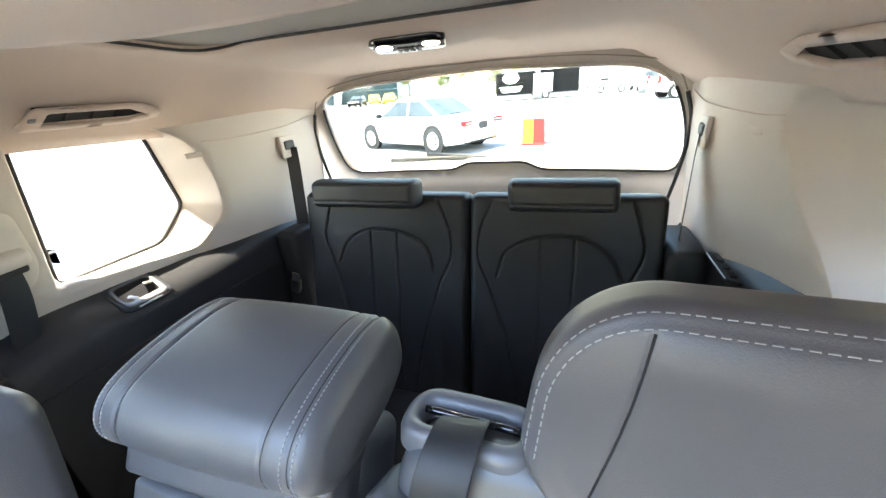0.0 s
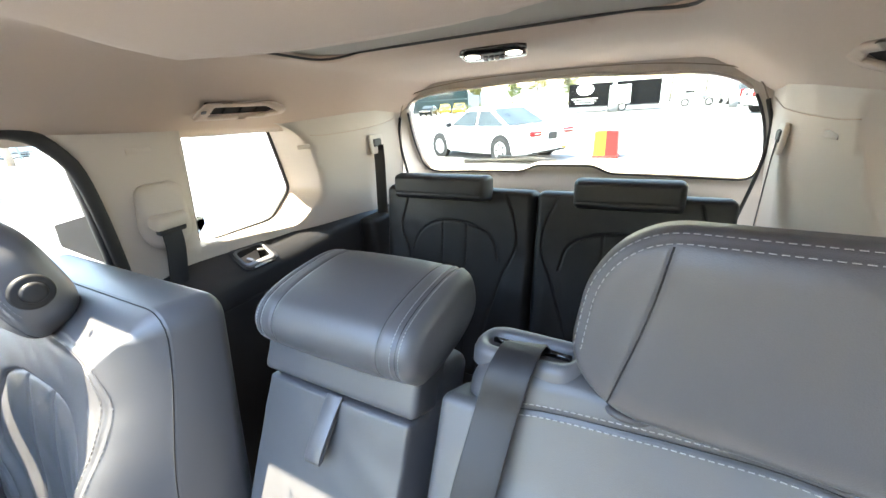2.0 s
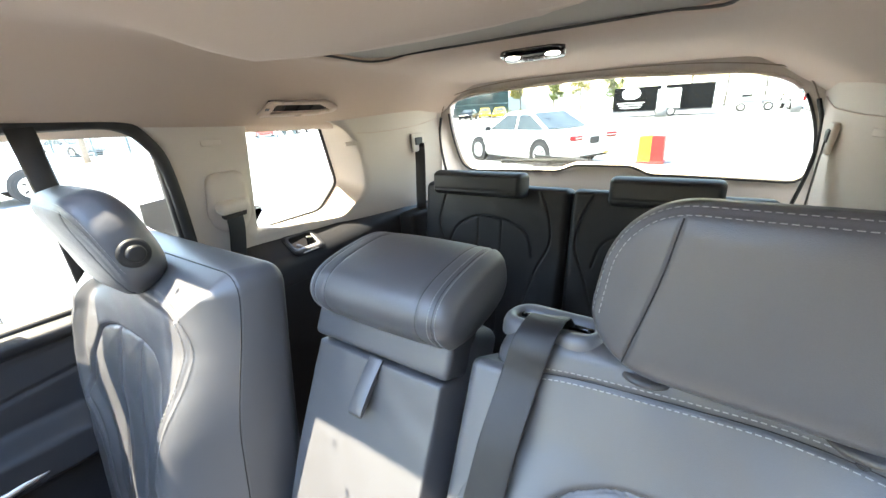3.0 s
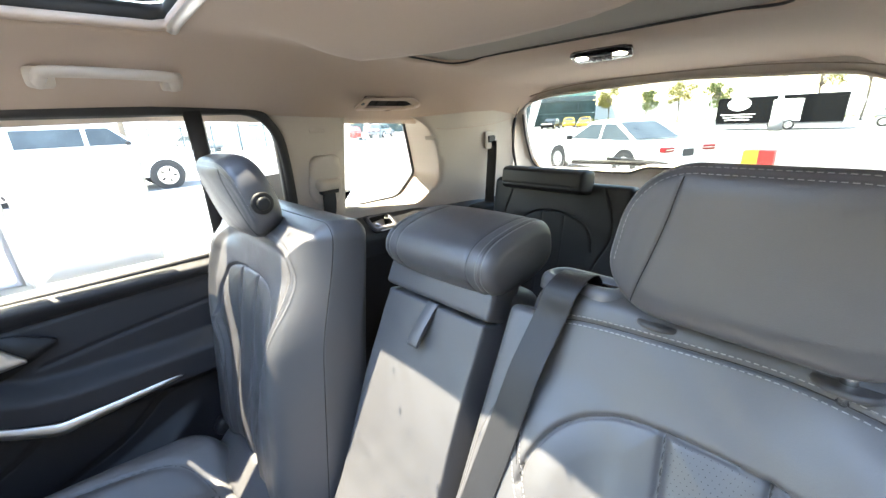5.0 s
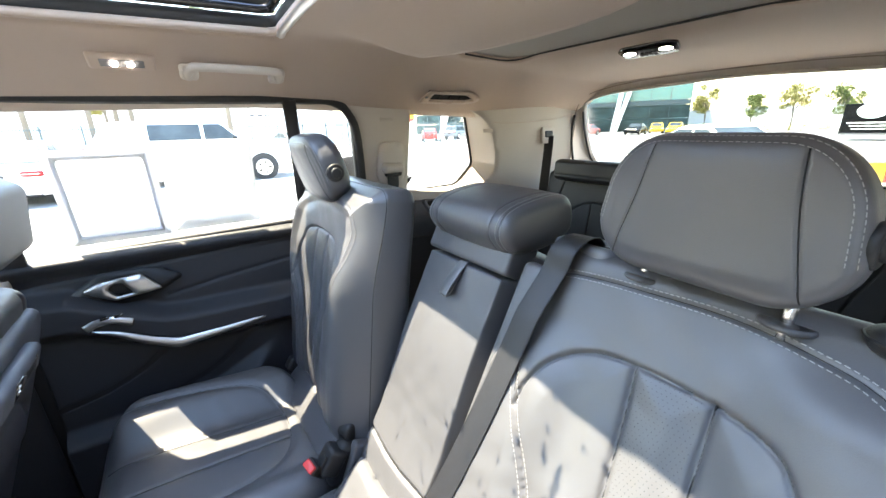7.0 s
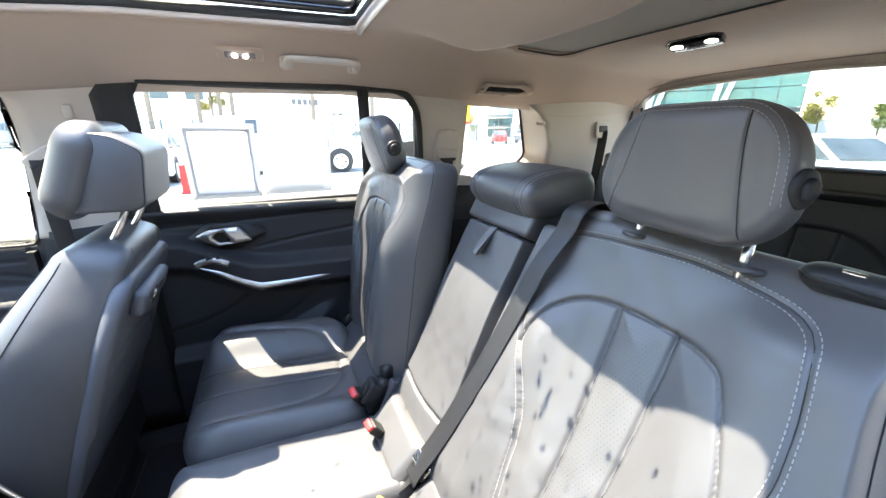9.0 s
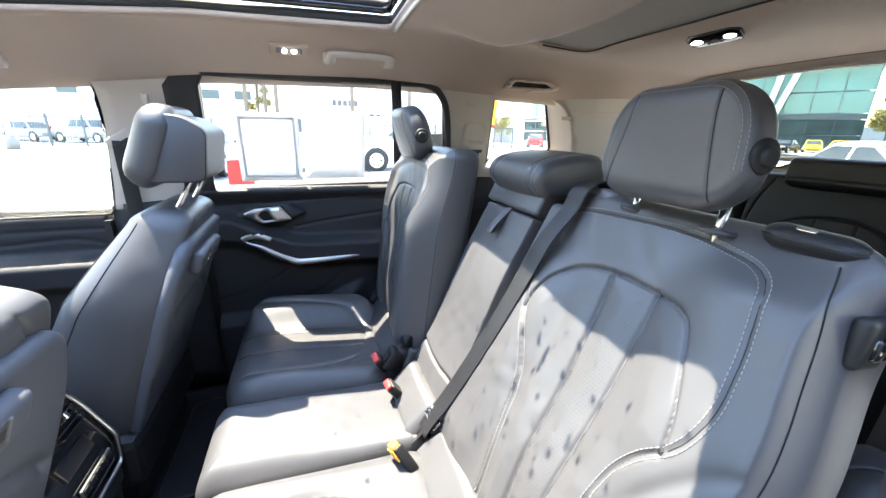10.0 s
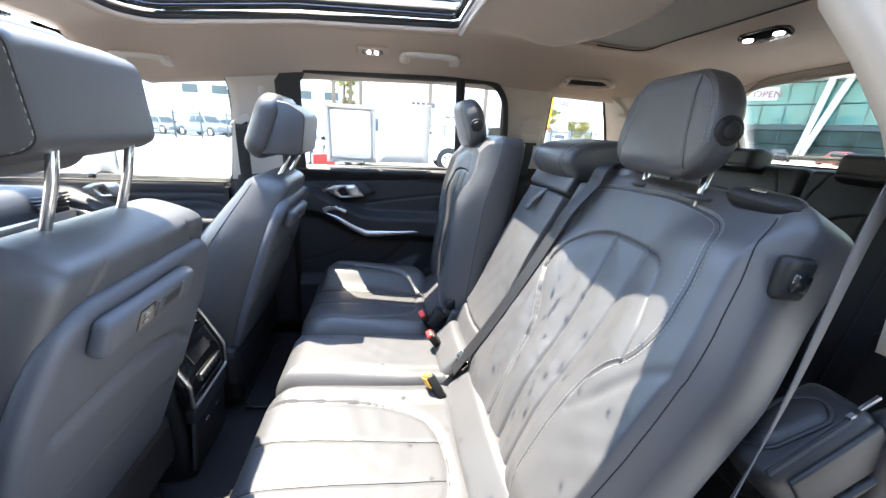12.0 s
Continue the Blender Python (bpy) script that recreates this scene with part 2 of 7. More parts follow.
class Pad:
    """A stuffed piece: rounded outline w x h (a across, b upwards), bulging to the front (c) and back.
    half(b) may give a half width that changes with the height and deep(b) a factor on the back's bulge; wall and back_wall are the shares of the bulge that stand as a straight side, crease lets the front meet the side at an angle; shape(a, b) adds relief to the front; bend(b) shifts c with the height."""

    def __init__(self, w, h, front, back, corner=0.05, edge=0.04, half=None, shape=None, bend=None, nx=72, ny=80, deep=None, back_edge=None, power=2.0, wall=0.0, back_wall=0.0, crease=False):
        self.power, self.wall, self.back_wall, self.crease = power, wall, back_wall, crease
        self.w, self.h, self.front, self.back, self.corner, self.edge = w, h, front, back, corner, edge
        self.half, self.shape, self.bend, self.nx, self.ny, self.deep = half, shape, bend, nx, ny, deep
        self.back_edge = back_edge or edge

    def row(self, b):
        hw = np.full_like(b, self.w / 2) if self.half is None else self.half(b)
        r = self.corner
        e = np.minimum(b, self.h - b)
        return hw - np.where(e < r, r - np.sqrt(np.maximum(r * r - (r - np.minimum(e, r)) ** 2, 0)), 0)

    def depth(self, a, b):
        hw = np.full_like(b, self.w / 2) if self.half is None else self.half(b)
        r = self.corner
        qx, qy = np.abs(a) - hw + r, np.abs(b - self.h / 2) - self.h / 2 + r
        return -(np.sqrt(np.maximum(qx, 0) ** 2 + np.maximum(qy, 0) ** 2) + np.minimum(np.maximum(qx, qy), 0) - r)

    def c(self, a, b, side=1):
        e = self.edge if side > 0 else self.back_edge
        d = np.clip(self.depth(a, b) / e, 0, 1)
        prof = np.maximum(1 - (1 - d) ** self.power, 0) ** (1 / self.power)
        if side > 0 and self.crease:
            prof = 1 - (1 - d) ** 2
        up = self.wall if side > 0 else self.back_wall
        v = (self.front if side > 0 else -self.back) * (up + (1 - up) * prof)
        if side < 0 and self.deep is not None:
            v = v * self.deep(b)
        if side > 0 and self.shape is not None:
            v = v + self.shape(a, b) * ease(d * 1.3)
        if self.bend is not None:
            v = v + self.bend(b)
        return v

    def at(self, a, b, off=0.0):
        a, b = np.atleast_1d(a).astype(float), np.atleast_1d(b).astype(float)
        return np.stack([a, b, self.c(a, b) + off], 1)

    def build(self, name, material, parent, label=""):
        nx, ny = self.nx, self.ny
        u, v = 2 * spread(nx) - 1, spread(ny)
        b = np.repeat(v * self.h, nx)
        a = np.tile(u, ny) * self.row(b)
        f = np.stack([a, b, self.c(a, b, 1)], 1)
        k = np.stack([a, b, self.c(a, b, -1)], 1)
        verts = np.concatenate([f, k])
        n = nx * ny
        faces = []
        for j in range(ny - 1):
            for i in range(nx - 1):
                p = j * nx + i
                faces.append((p, p + 1, p + nx + 1, p + nx))
                faces.append((n + p, n + p + nx, n + p + nx + 1, n + p + 1))
        rim = [i for i in range(nx)] + [j * nx + nx - 1 for j in range(1, ny)] + [(ny - 1) * nx + i for i in range(nx - 2, -1, -1)] + [j * nx for j in range(ny - 2, 0, -1)]
        for p, q in zip(rim, rim[1:] + rim[:1]):
            faces.append((q, p, n + p, n + q))
        ob = mesh_ob(name, verts, faces, material, parent, label)
        bm = bmesh.new()
        bm.from_mesh(ob.data)
        bmesh.ops.remove_doubles(bm, verts=bm.verts, dist=1e-5)
        bm.to_mesh(ob.data)
        bm.free()
        return ob

    def seam(self, name, lines, parent, r=0.0012, off=0.0016):
        """Dark sewn joints along lines on the front."""
        for line in lines:
            p = resample(np.array(line, float), 90)
            p = p[self.depth(p[:, 0], p[:, 1]) > 0.004]
            tube(name, self.at(p[:, 0], p[:, 1], off), r, SEAM, parent, seg=5, up=(0, 0, 1))

    def holes(self, name, dots, parent, r=0.00055):
        """Rows of small punched holes."""
        q = np.array(dots)
        base = self.at(q[:, 0], q[:, 1], 0.0003)
        ring = [(r * math.cos(k * math.pi / 3), r * math.sin(k * math.pi / 3), 0.0) for k in range(6)]
        verts = (base[:, None, :] + np.array(ring)[None]).reshape(-1, 3)
        ob = mesh_ob(name, verts, [tuple(range(6 * i, 6 * i + 6)) for i in range(len(q))], SEAM, parent, smooth=False)
        return tagged(ob, "rows of small punched holes", kind="stuff")

    def stitches(self, name, lines, parent, pitch=0.0072, length=0.0046, thick=0.0009, material=None, off=0.0004):
        ends, sides = [], []
        for line in lines:
            line = np.array(line, float)
            total = np.sum(np.linalg.norm(np.diff(line, axis=0), axis=1))
            pts = resample(line, max(2, int(total / pitch)))
            d = np.diff(pts, axis=0)
            d /= np.linalg.norm(d, axis=1)[:, None] + 1e-9
            mid = (pts[1:] + pts[:-1]) / 2
            ends.append(np.stack([mid - d * length / 2, mid + d * length / 2], 1).reshape(-1, 2))
            sides.append(np.repeat(np.stack([-d[:, 1], d[:, 0]], 1), 2, axis=0))
        ends, sides = np.vstack(ends), np.vstack(sides)
        base = self.c(ends[:, 0], ends[:, 1]) + off
        rows = []
        for sa, dc in ((-1, 0), (-0.6, 0.8), (0.6, 0.8), (1, 0)):
            w = ends + sides * sa * thick / 2
            rows.append(np.stack([w[:, 0], w[:, 1], base + dc * thick * 0.6], 1))
        verts = np.stack(rows, 1).reshape(-1, 3)
        faces = []
        for n0 in range(0, len(verts), 8):
            faces += [(n0, n0 + 1, n0 + 5, n0 + 4), (n0 + 1, n0 + 2, n0 + 6, n0 + 5), (n0 + 2, n0 + 3, n0 + 7, n0 + 6), (n0 + 3, n0 + 2, n0 + 1, n0), (n0 + 4, n0 + 5, n0 + 6, n0 + 7)]
        ob = mesh_ob(name, verts, faces, material or THREAD, parent, smooth=False)
        return tagged(ob, "pale grey contrast stitching", kind="stuff")


def groove(a, b, line, depth, width):
    q = np.stack([a, b], 1)
    return -depth * np.exp(-(line_dist(q, line) / width) ** 2)


def frame_of(origin, across, up):
    """A pose whose x axis runs across, whose y axis runs up and whose z axis is the front."""
    x = Vector(across).normalized()
    y = Vector(up).normalized()
    z = x.cross(y).normalized()
    y = z.cross(x)
    m = Matrix((x, y, z)).transposed().to_4x4()
    m.translation = Vector(origin)
    return m


# ---- the car's shell ----
def lerp_table(table):
    xs, ys = [p[0] for p in table], [p[1] for p in table]
    return lambda v: float(np.interp(v, xs, ys))


ROOF_Z = lerp_table([(-1.9, 1.60), (-1.6, 1.66), (-1.05, 1.735), (-0.5, 1.782), (0.05, 1.795), (0.3, 1.785), (0.5, 1.772), (0.9, 1.750), (1.25, 1.734), (1.45, 1.727)])
ROOF_DROP = lerp_table([(0, 0), (0.25, 0.002), (0.43, 0.009), (0.456, 0.015), (0.464, 0.0205), (0.50, 0.038), (0.55, 0.072), (0.60, 0.103), (0.66, 0.145), (0.70, 0.18)])
WALL_BASE = lerp_table([(-1.9, 0.66), (-1.6, 0.70), (-1.0, 0.74), (0.35, 0.74), (0.55, 0.735), (0.84, 0.715), (0.95, 0.690), (1.1, 0.655), (1.22, 0.632), (1.45, 0.640)])
WALL_TUMBLE = lerp_table([(0.8, 0.20), (1.0, 0.15), (1.2, 0.10), (1.4, 0.08)])


LIP = lerp_table([(0, 0.468), (0.12, 0.458), (0.22, 0.432), (0.30, 0.39), (0.36, 0.36)])


def roof_point(x, y):
    lip = LIP(abs(x))
    beam = 0.048 * float(ease((y - 0.12) / (lip - 0.14)) * ease((lip + 0.03 - y) / 0.03)) * float(ease((0.41 - abs(x)) / 0.12))
    crown = 0.022 * max(0.0, 1 - (x / 0.38) ** 2) * math.exp(-((y - 0.787) / 0.045) ** 2)
    return (x, y, ROOF_Z(y) - ROOF_DROP(abs(x)) - beam + crown)


def wall_x(y, z):
    return WALL_BASE(y) - WALL_TUMBLE(y) * max(0.0, z - 1.25)


def wall_point(side):
    return lambda y, z: (side * wall_x(y, z), y, z)


SUNROOF = rounded([(-0.457, -1.03), (0.457, -1.03), (0.457, 0.075), (-0.457, 0.075)], [0.12, 0.12, 0.02, 0.02])
RECESS = np.array([(x, LIP(abs(x)) + 0.005) for x in np.linspace(-0.34, 0.34, 25)] + [tuple(p) for p in rounded([(0.36, 0.43), (0.378, 0.60), (0.378, 0.787), (-0.378, 0.787), (-0.378, 0.60), (-0.36, 0.43)], [0.02, 0.02, 0.10, 0.10, 0.02, 0.02])])
ceiling = sheet("ceiling", [(-0.60, -1.24), (0.60, -1.24), (0.685, -1.10), (0.685, 0.3), (0.672, 0.9), (0.635, 1.44), (-0.635, 1.44), (-0.672, 0.9), (-0.685, 0.3), (-0.685, -1.10)],
                [SUNROOF, RECESS], roof_point, LINER, step=0.03, thick=0.012)
tagged(ceiling, "pale beige cloth headliner of the car", "ceiling", kind="structure")

DOOR_WIN = rounded([(-0.585, 1.225), (0.360, 1.245), (0.335, 1.60), (0.27, 1.648), (-0.548, 1.642)], [0.005, 0.005, 0.06, 0.06, 0.03])
FRONT_WIN = rounded([(-1.75, 1.172), (-0.868, 1.172), (-0.815, 1.50), (-0.818, 1.628), (-1.25, 1.572), (-1.75, 1.38)], [0.02, 0.02, 0.05, 0.075, 0.05, 0.05])
QUARTER_IN = rounded([(0.548, 1.322), (0.87, 1.288), (0.962, 1.37), (0.945, 1.50), (0.885, 1.592), (0.78, 1.632), (0.548, 1.640)], [0.01, 0.03, 0.04, 0.08, 0.08, 0.08, 0.015])
QUARTER_IN_D = rounded([(0.520, 1.262), (0.770, 1.255), (0.806, 1.333), (0.882, 1.43), (0.932, 1.555), (0.918, 1.590), (0.845, 1.622), (0.520, 1.628)], [0.01, 0.03, 0.06, 0.08, 0.03, 0.04, 0.06, 0.01])
QUARTER_WIN_D = rounded([(0.545, 1.250), (0.720, 1.250), (0.800, 1.40), (0.790, 1.610), (0.545, 1.615)], [0.02, 0.03, 0.06, 0.04, 0.02])
QUARTER_WIN = rounded([(0.575, 1.312), (0.822, 1.316), (0.908, 1.404), (0.838, 1.628), (0.580, 1.640)], [0.02, 0.03, 0.02, 0.03, 0.02])
def path_up(poly, z_min):
    """The part of a window outline above z_min, from its front foot over the top to its rear foot."""
    p = np.array(poly)
    q = [tuple(v) for v in p if v[1] > z_min]
    cx, cz = p.mean(0)
    return sorted(q, key=lambda v: -math.atan2(v[1] - cz, v[0] - cx) if math.atan2(v[1] - cz, v[0] - cx) > -math.pi / 2 else -(math.atan2(v[1] - cz, v[0] - cx) + 2 * math.pi))


door_path, front_path = path_up(DOOR_WIN, 1.30), path_up(FRONT_WIN, 1.26)
wall_p = sheet("wall_passenger_side", [(-1.80, 1.19), (-1.76, 1.19)] + front_path + [(-0.862, 1.19), (-0.59, 1.19)] + door_path + [(0.362, 1.19), (1.42, 1.18), (1.42, 1.64), (0.9, 1.67), (0.3, 1.665), (-1.0, 1.66), (-1.30, 1.64), (-1.80, 1.50)],
               [QUARTER_IN], wall_point(-1), TRIM, step=0.03, thick=0.03)
tagged(wall_p, "ivory plastic pillar and quarter trim", "pillar trim", kind="structure")
wall_d = sheet("wall_driver_side", [(0.36, 1.18), (1.42, 1.18), (1.42, 1.64), (0.9, 1.67), (0.26, 1.665), (0.283, 1.58), (0.331, 1.531), (0.389, 1.457), (0.43, 1.36), (0.45, 1.18)],
               [QUARTER_IN_D], wall_point(1), TRIM, step=0.03, thick=0.03)
tagged(wall_d, "ivory plastic pillar and quarter trim", "pillar trim", kind="structure")
wall_df = sheet("wall_driver_front", [(-1.80, 1.19), (-0.58, 1.19), (-0.58, 1.655), (-1.0, 1.66), (-1.30, 1.64), (-1.80, 1.50)],
                [rounded([(-1.75, 1.20), (-0.84, 1.20), (-0.86, 1.625), (-1.25, 1.60), (-1.75, 1.40)], 0.05)], wall_point(1), TRIM, step=0.04, thick=0.03)
tagged(wall_df, "ivory plastic pillar trim by the driver", "pillar trim", kind="structure")
# lower sides, dark
low_p = sheet("wall_passenger_low", [(-1.85, 0.40), (1.42, 0.40), (1.42, 1.182), (0.36, 1.182), (-1.85, 1.192)], [], lambda y, z: (-0.77 + 0.12 * max(0, y - 0.9) / 0.5, y, z), PLASTIC, step=0.1, thick=0.03)
tagged(low_p, "black plastic lower side lining", "lining", kind="structure")
low_d = sheet("wall_driver_low", [(0.60, 0.40), (1.42, 0.40), (1.42, 1.182), (0.58, 1.182), (0.58, 0.9)], [], lambda y, z: (0.77 - 0.12 * max(0, y - 0.9) / 0.5, y, z), PLASTIC, step=0.1, thick=0.03)
tagged(low_d, "black plastic lower side lining", "lining", kind="structure")
low_df = sheet("wall_driver_low_front", [(-1.85, 0.40), (-0.60, 0.40), (-0.60, 1.192), (-1.85, 1.192)], [], lambda y, z: (0.77, y, z), PLASTIC, step=0.1, thick=0.03)
tagged(low_df, "black plastic lower side lining", "lining", kind="structure")
# the painted roof edge over the rear side windows
for side, x_out, y_front in ((-1, 0.765, 0.42), (1, 0.875, 0.30)):
    rail_ob = sheet("roof_edge", [(0.0, y_front), (1.0, y_front), (1.0, 1.44), (0.0, 1.44)], [], lambda u, y, q=side, w=x_out: (q * (0.655 + (w - 0.655) * u), y, 1.672 + 0.012 * math.sin(math.pi * u) - 0.026 * u - 0.02 * float(ease((y - 0.9) / 0.5))), PAINT, step=0.12, thick=0.012)
    tagged(rail_ob, "white painted roof edge over the rear side window", "roof edge", kind="structure")
floor = part("floor", box_bm(1.6, 3.4, 0.04, pose(0, -0.2, 0.38)), CARPET)
tagged(floor, "black carpeted car floor", "floor", kind="structure")


# ---- the tailgate ----
def tail_point(x, z):
    return (x, 1.50 - 0.34 * (z - 1.38) + 0.03 * (1 - (x / 0.6) ** 2) + (0.06 if z < 1.3 else 0.0), z)


REAR_WIN = rounded([(-0.562, 1.362), (-0.127, 1.366), (-0.062, 1.393), (0.146, 1.393), (0.205, 1.364), (0.622, 1.358), (0.632, 1.43), (0.612, 1.53), (0.562, 1.640), (0.46, 1.680), (0.03, 1.703), (-0.45, 1.684), (-0.572, 1.655), (-0.584, 1.52)],
                   [0.06, 0.02, 0.02, 0.02, 0.02, 0.05, 0.06, 0.06, 0.06, 0.08, 0.1, 0.1, 0.04, 0.1])
tail = sheet("tailgate_lining", [(-0.70, 0.55), (0.70, 0.55), (0.70, 1.68), (0.60, 1.76), (-0.60, 1.76), (-0.70, 1.68)], [REAR_WIN], tail_point, TRIM, step=0.03, thick=0.03)
tagged(tail, "ivory plastic lining of the tailgate", "tailgate", kind="structure")


# the shade under the rear roof glass, and the dark slit round it
tagged(sheet("roof_shade", rounded([(-0.41, 0.33), (0.41, 0.33), (0.41, 0.82), (-0.41, 0.82)], 0.05), [], lambda x, y: (x, y, ROOF_Z(y) + 0.0145 - 0.05 * x * x), SHADE, step=0.05, thick=0.004),
       "grey cloth shade drawn under the rear roof glass", "roof shade", kind="structure")
slit = [p for p in RECESS if p[1] > 0.52]
slit_line = [(x, y, roof_point(x, y)[2] + 0.004) for x, y in slit]
tagged(tube("shade_seal", slit_line, 0.0028, RUBBER), "thin black seal round the roof shade", "seal", kind="structure")

# sunroof: frame rails, bright side trim, glass
sunroof = empty("sunroof", pose(0, 0, 0), "panoramic front sunroof with tinted glass and black frame rails", "sunroof", kind="structure")


def roof_rim(poly, off, dz):
    c = np.array((0.0, -0.48))
    return [(p[0] + (p[0] - c[0]) / np.linalg.norm(p - c) * off, p[1] + (p[1] - c[1]) / np.linalg.norm(p - c) * off, roof_point(p[0], p[1])[2] + dz) for p in poly]


fine = resample(np.vstack([SUNROOF, SUNROOF[:1]]), 140)[:-1]
tube("headliner_lip", roof_rim(fine, 0.004, 0.006), 0.009, LINER, sunroof, closed=True, seg=10)
tube("inner_rail", roof_rim(fine, 0.012, 0.026), 0.014, RUBBER, sunroof, closed=True, seg=6, flat=1.2)
tube("outer_rail", roof_rim(fine, -0.012, 0.050), 0.011, GLOSS, sunroof, closed=True, seg=6, flat=1.0)
tube("glass_seal", roof_rim(fine, -0.002, 0.068), 0.014, RUBBER, sunroof, closed=True, seg=6)
tube("shade_rear_bar", [(x, 0.082, ROOF_Z(0.07) - ROOF_DROP(abs(x)) + 0.002) for x in np.linspace(-0.452, 0.452, 40)], 0.011, ALU, sunroof, "satin silver bar at the rear edge of the sunroof", seg=10)
pane = sheet("pane", [(-0.49, -1.06), (0.49, -1.06), (0.49, 0.11), (-0.49, 0.11)], [], lambda x, y: (x, y, ROOF_Z(y) + 0.075 - 0.08 * x * x), GLASS, sunroof, step=0.12, thick=0.004)
pane.visible_shadow = False
rng = np.random.default_rng(5)
verts, faces = [], []
for k in range(150):
    x, y = rng.uniform(-0.42, 0.44), rng.uniform(-0.55, 0.06)
    if rng.random() < 0.45:
        x, y = rng.normal(0.05, 0.14), rng.normal(-0.08, 0.07)
    if abs(x) > 0.45 or y > 0.07:
        continue
    r = rng.uniform(0.0022, 0.0050)
    n0, z = len(verts), ROOF_Z(y) + 0.082 - 0.08 * x * x
    for i in range(8):
        q = r * rng.uniform(0.75, 1.2)
        verts.append((x + q * math.cos(i * math.pi / 4), y + 1.25 * q * math.sin(i * math.pi / 4), z))
    verts.append((x, y, z + 0.001))
    faces += [(n0 + i, n0 + (i + 1) % 8, n0 + 8) for i in range(8)]
tagged(mesh_ob("dried_spots", verts, faces, GREY_PLASTIC, sunroof), "dried dirt spots on the roof glass", kind="stuff")

# window panes and seals
def window(name, poly, side, label, shift=0.0, seal=0.007, seal_mat=None):
    win = empty(name, pose(0, 0, 0), label, "window", kind="structure")
    f = wall_point(side)
    p = sheet("pane", poly, [], lambda y, z: tuple(np.array(f(y, z)) + (side * 0.025, 0, 0)), GLASS, win, step=0.1, thick=0.004)
    p.visible_shadow = False
    rim = resample(np.vstack([poly, poly[:1]]), 110)[:-1]
    tube("seal", [np.array(f(y, z)) + (side * 0.006, 0, 0) for y, z in rim], seal, seal_mat or RUBBER, win, closed=True, seg=8, up=(1, 0, 0))
    return win


def quarter_window(name, side):
    """Fixed side window behind a deep splayed reveal."""
    win = empty(name, pose(0, 0, 0), "fixed quarter window behind a deep ivory reveal", "window", kind="structure")
    edge, glass = (QUARTER_IN, QUARTER_WIN) if side < 0 else (QUARTER_IN_D, QUARTER_WIN_D)
    inn = resample(np.vstack([edge, edge[:1]]), 121)[:-1]
    cen = np.array((0.74, 1.47)) if side < 0 else np.array((0.70, 1.45))
    ang = lambda p: np.arctan2(p[:, 1] - cen[1], p[:, 0] - cen[0])
    out = resample(np.vstack([glass, glass[:1]]), 400)[:-1]
    oa = ang(out)
    match = np.array([out[np.argmin(np.abs(np.angle(np.exp(1j * (oa - t)))))] for t in ang(inn)])
    verts, faces, n = [], [], len(inn)
    for k, f in enumerate((0.0, 0.35, 0.7, 1.0)):
        for p, q in zip(inn, match):
            e = p + (q - p) * f
            x0 = wall_x(p[0], p[1])
            x1 = (0.790 if side < 0 else 0.84) - 0.16 * max(0, q[1] - 1.25)
            verts.append((side * (x0 + (x1 - x0) * f), e[0], e[1]))
    for k in range(3):
        for i in range(n):
            j = (i + 1) % n
            fc = (k * n + i, k * n + j, k * n + n + j, k * n + n + i)
            faces.append(fc if side < 0 else fc[::-1])
    mesh_ob("reveal", verts, faces, TRIM, win)
    p = sheet("pane", glass, [], lambda y, z: (side * ((0.800 if side < 0 else 0.85) - 0.16 * max(0, z - 1.25)), y, z), GLASS, win, step=0.1, thick=0.004)
    p.visible_shadow = False
    rim = resample(np.vstack([glass, glass[:1]]), 110)[:-1]
    tube("seal", [(side * ((0.788 if side < 0 else 0.838) - 0.16 * max(0, z - 1.25)), y, z) for y, z in rim], 0.006, RUBBER, win, closed=True, seg=8, up=(1, 0, 0))


quarter_window("window_1", -1)
quarter_window("window_2", 1)
window("window_3", DOOR_WIN, -1, "rear passenger door window with black frame", seal=0.010)
window("window_4", FRONT_WIN, -1, "front passenger door window", seal=0.004)
rear_window = empty("window_5", pose(0, 0, 0), "wide rear window of the tailgate", "window", kind="structure")
p = sheet("pane", REAR_WIN, [], lambda x, z: tuple(np.array(tail_point(x, z)) + (0, 0.03, 0.01)), GLASS_TINT, rear_window, step=0.1, thick=0.004)
p.visible_shadow = False
rim = resample(np.vstack([REAR_WIN, REAR_WIN[:1]]), 150)[:-1]
top = [p for p in rim if p[1] > 1.615]
low = [p for p in rim if p[1] <= 1.62]
k0 = max(range(len(low)), key=lambda i: np.linalg.norm(low[i] - low[i - 1]))
low = low[k0:] + low[:k0]
tube("seal", [np.array(tail_point(x, z)) + (0, -0.003, 0) for x, z in low], 0.0042, RUBBER, rear_window, seg=8, up=(0, 1, 0))
tube("upper_trim_edge", [np.array(tail_point(x, z)) + (0, -0.002, 0) for x, z in top], 0.0050, TRIM, rear_window, seg=8, up=(0, 1, 0))
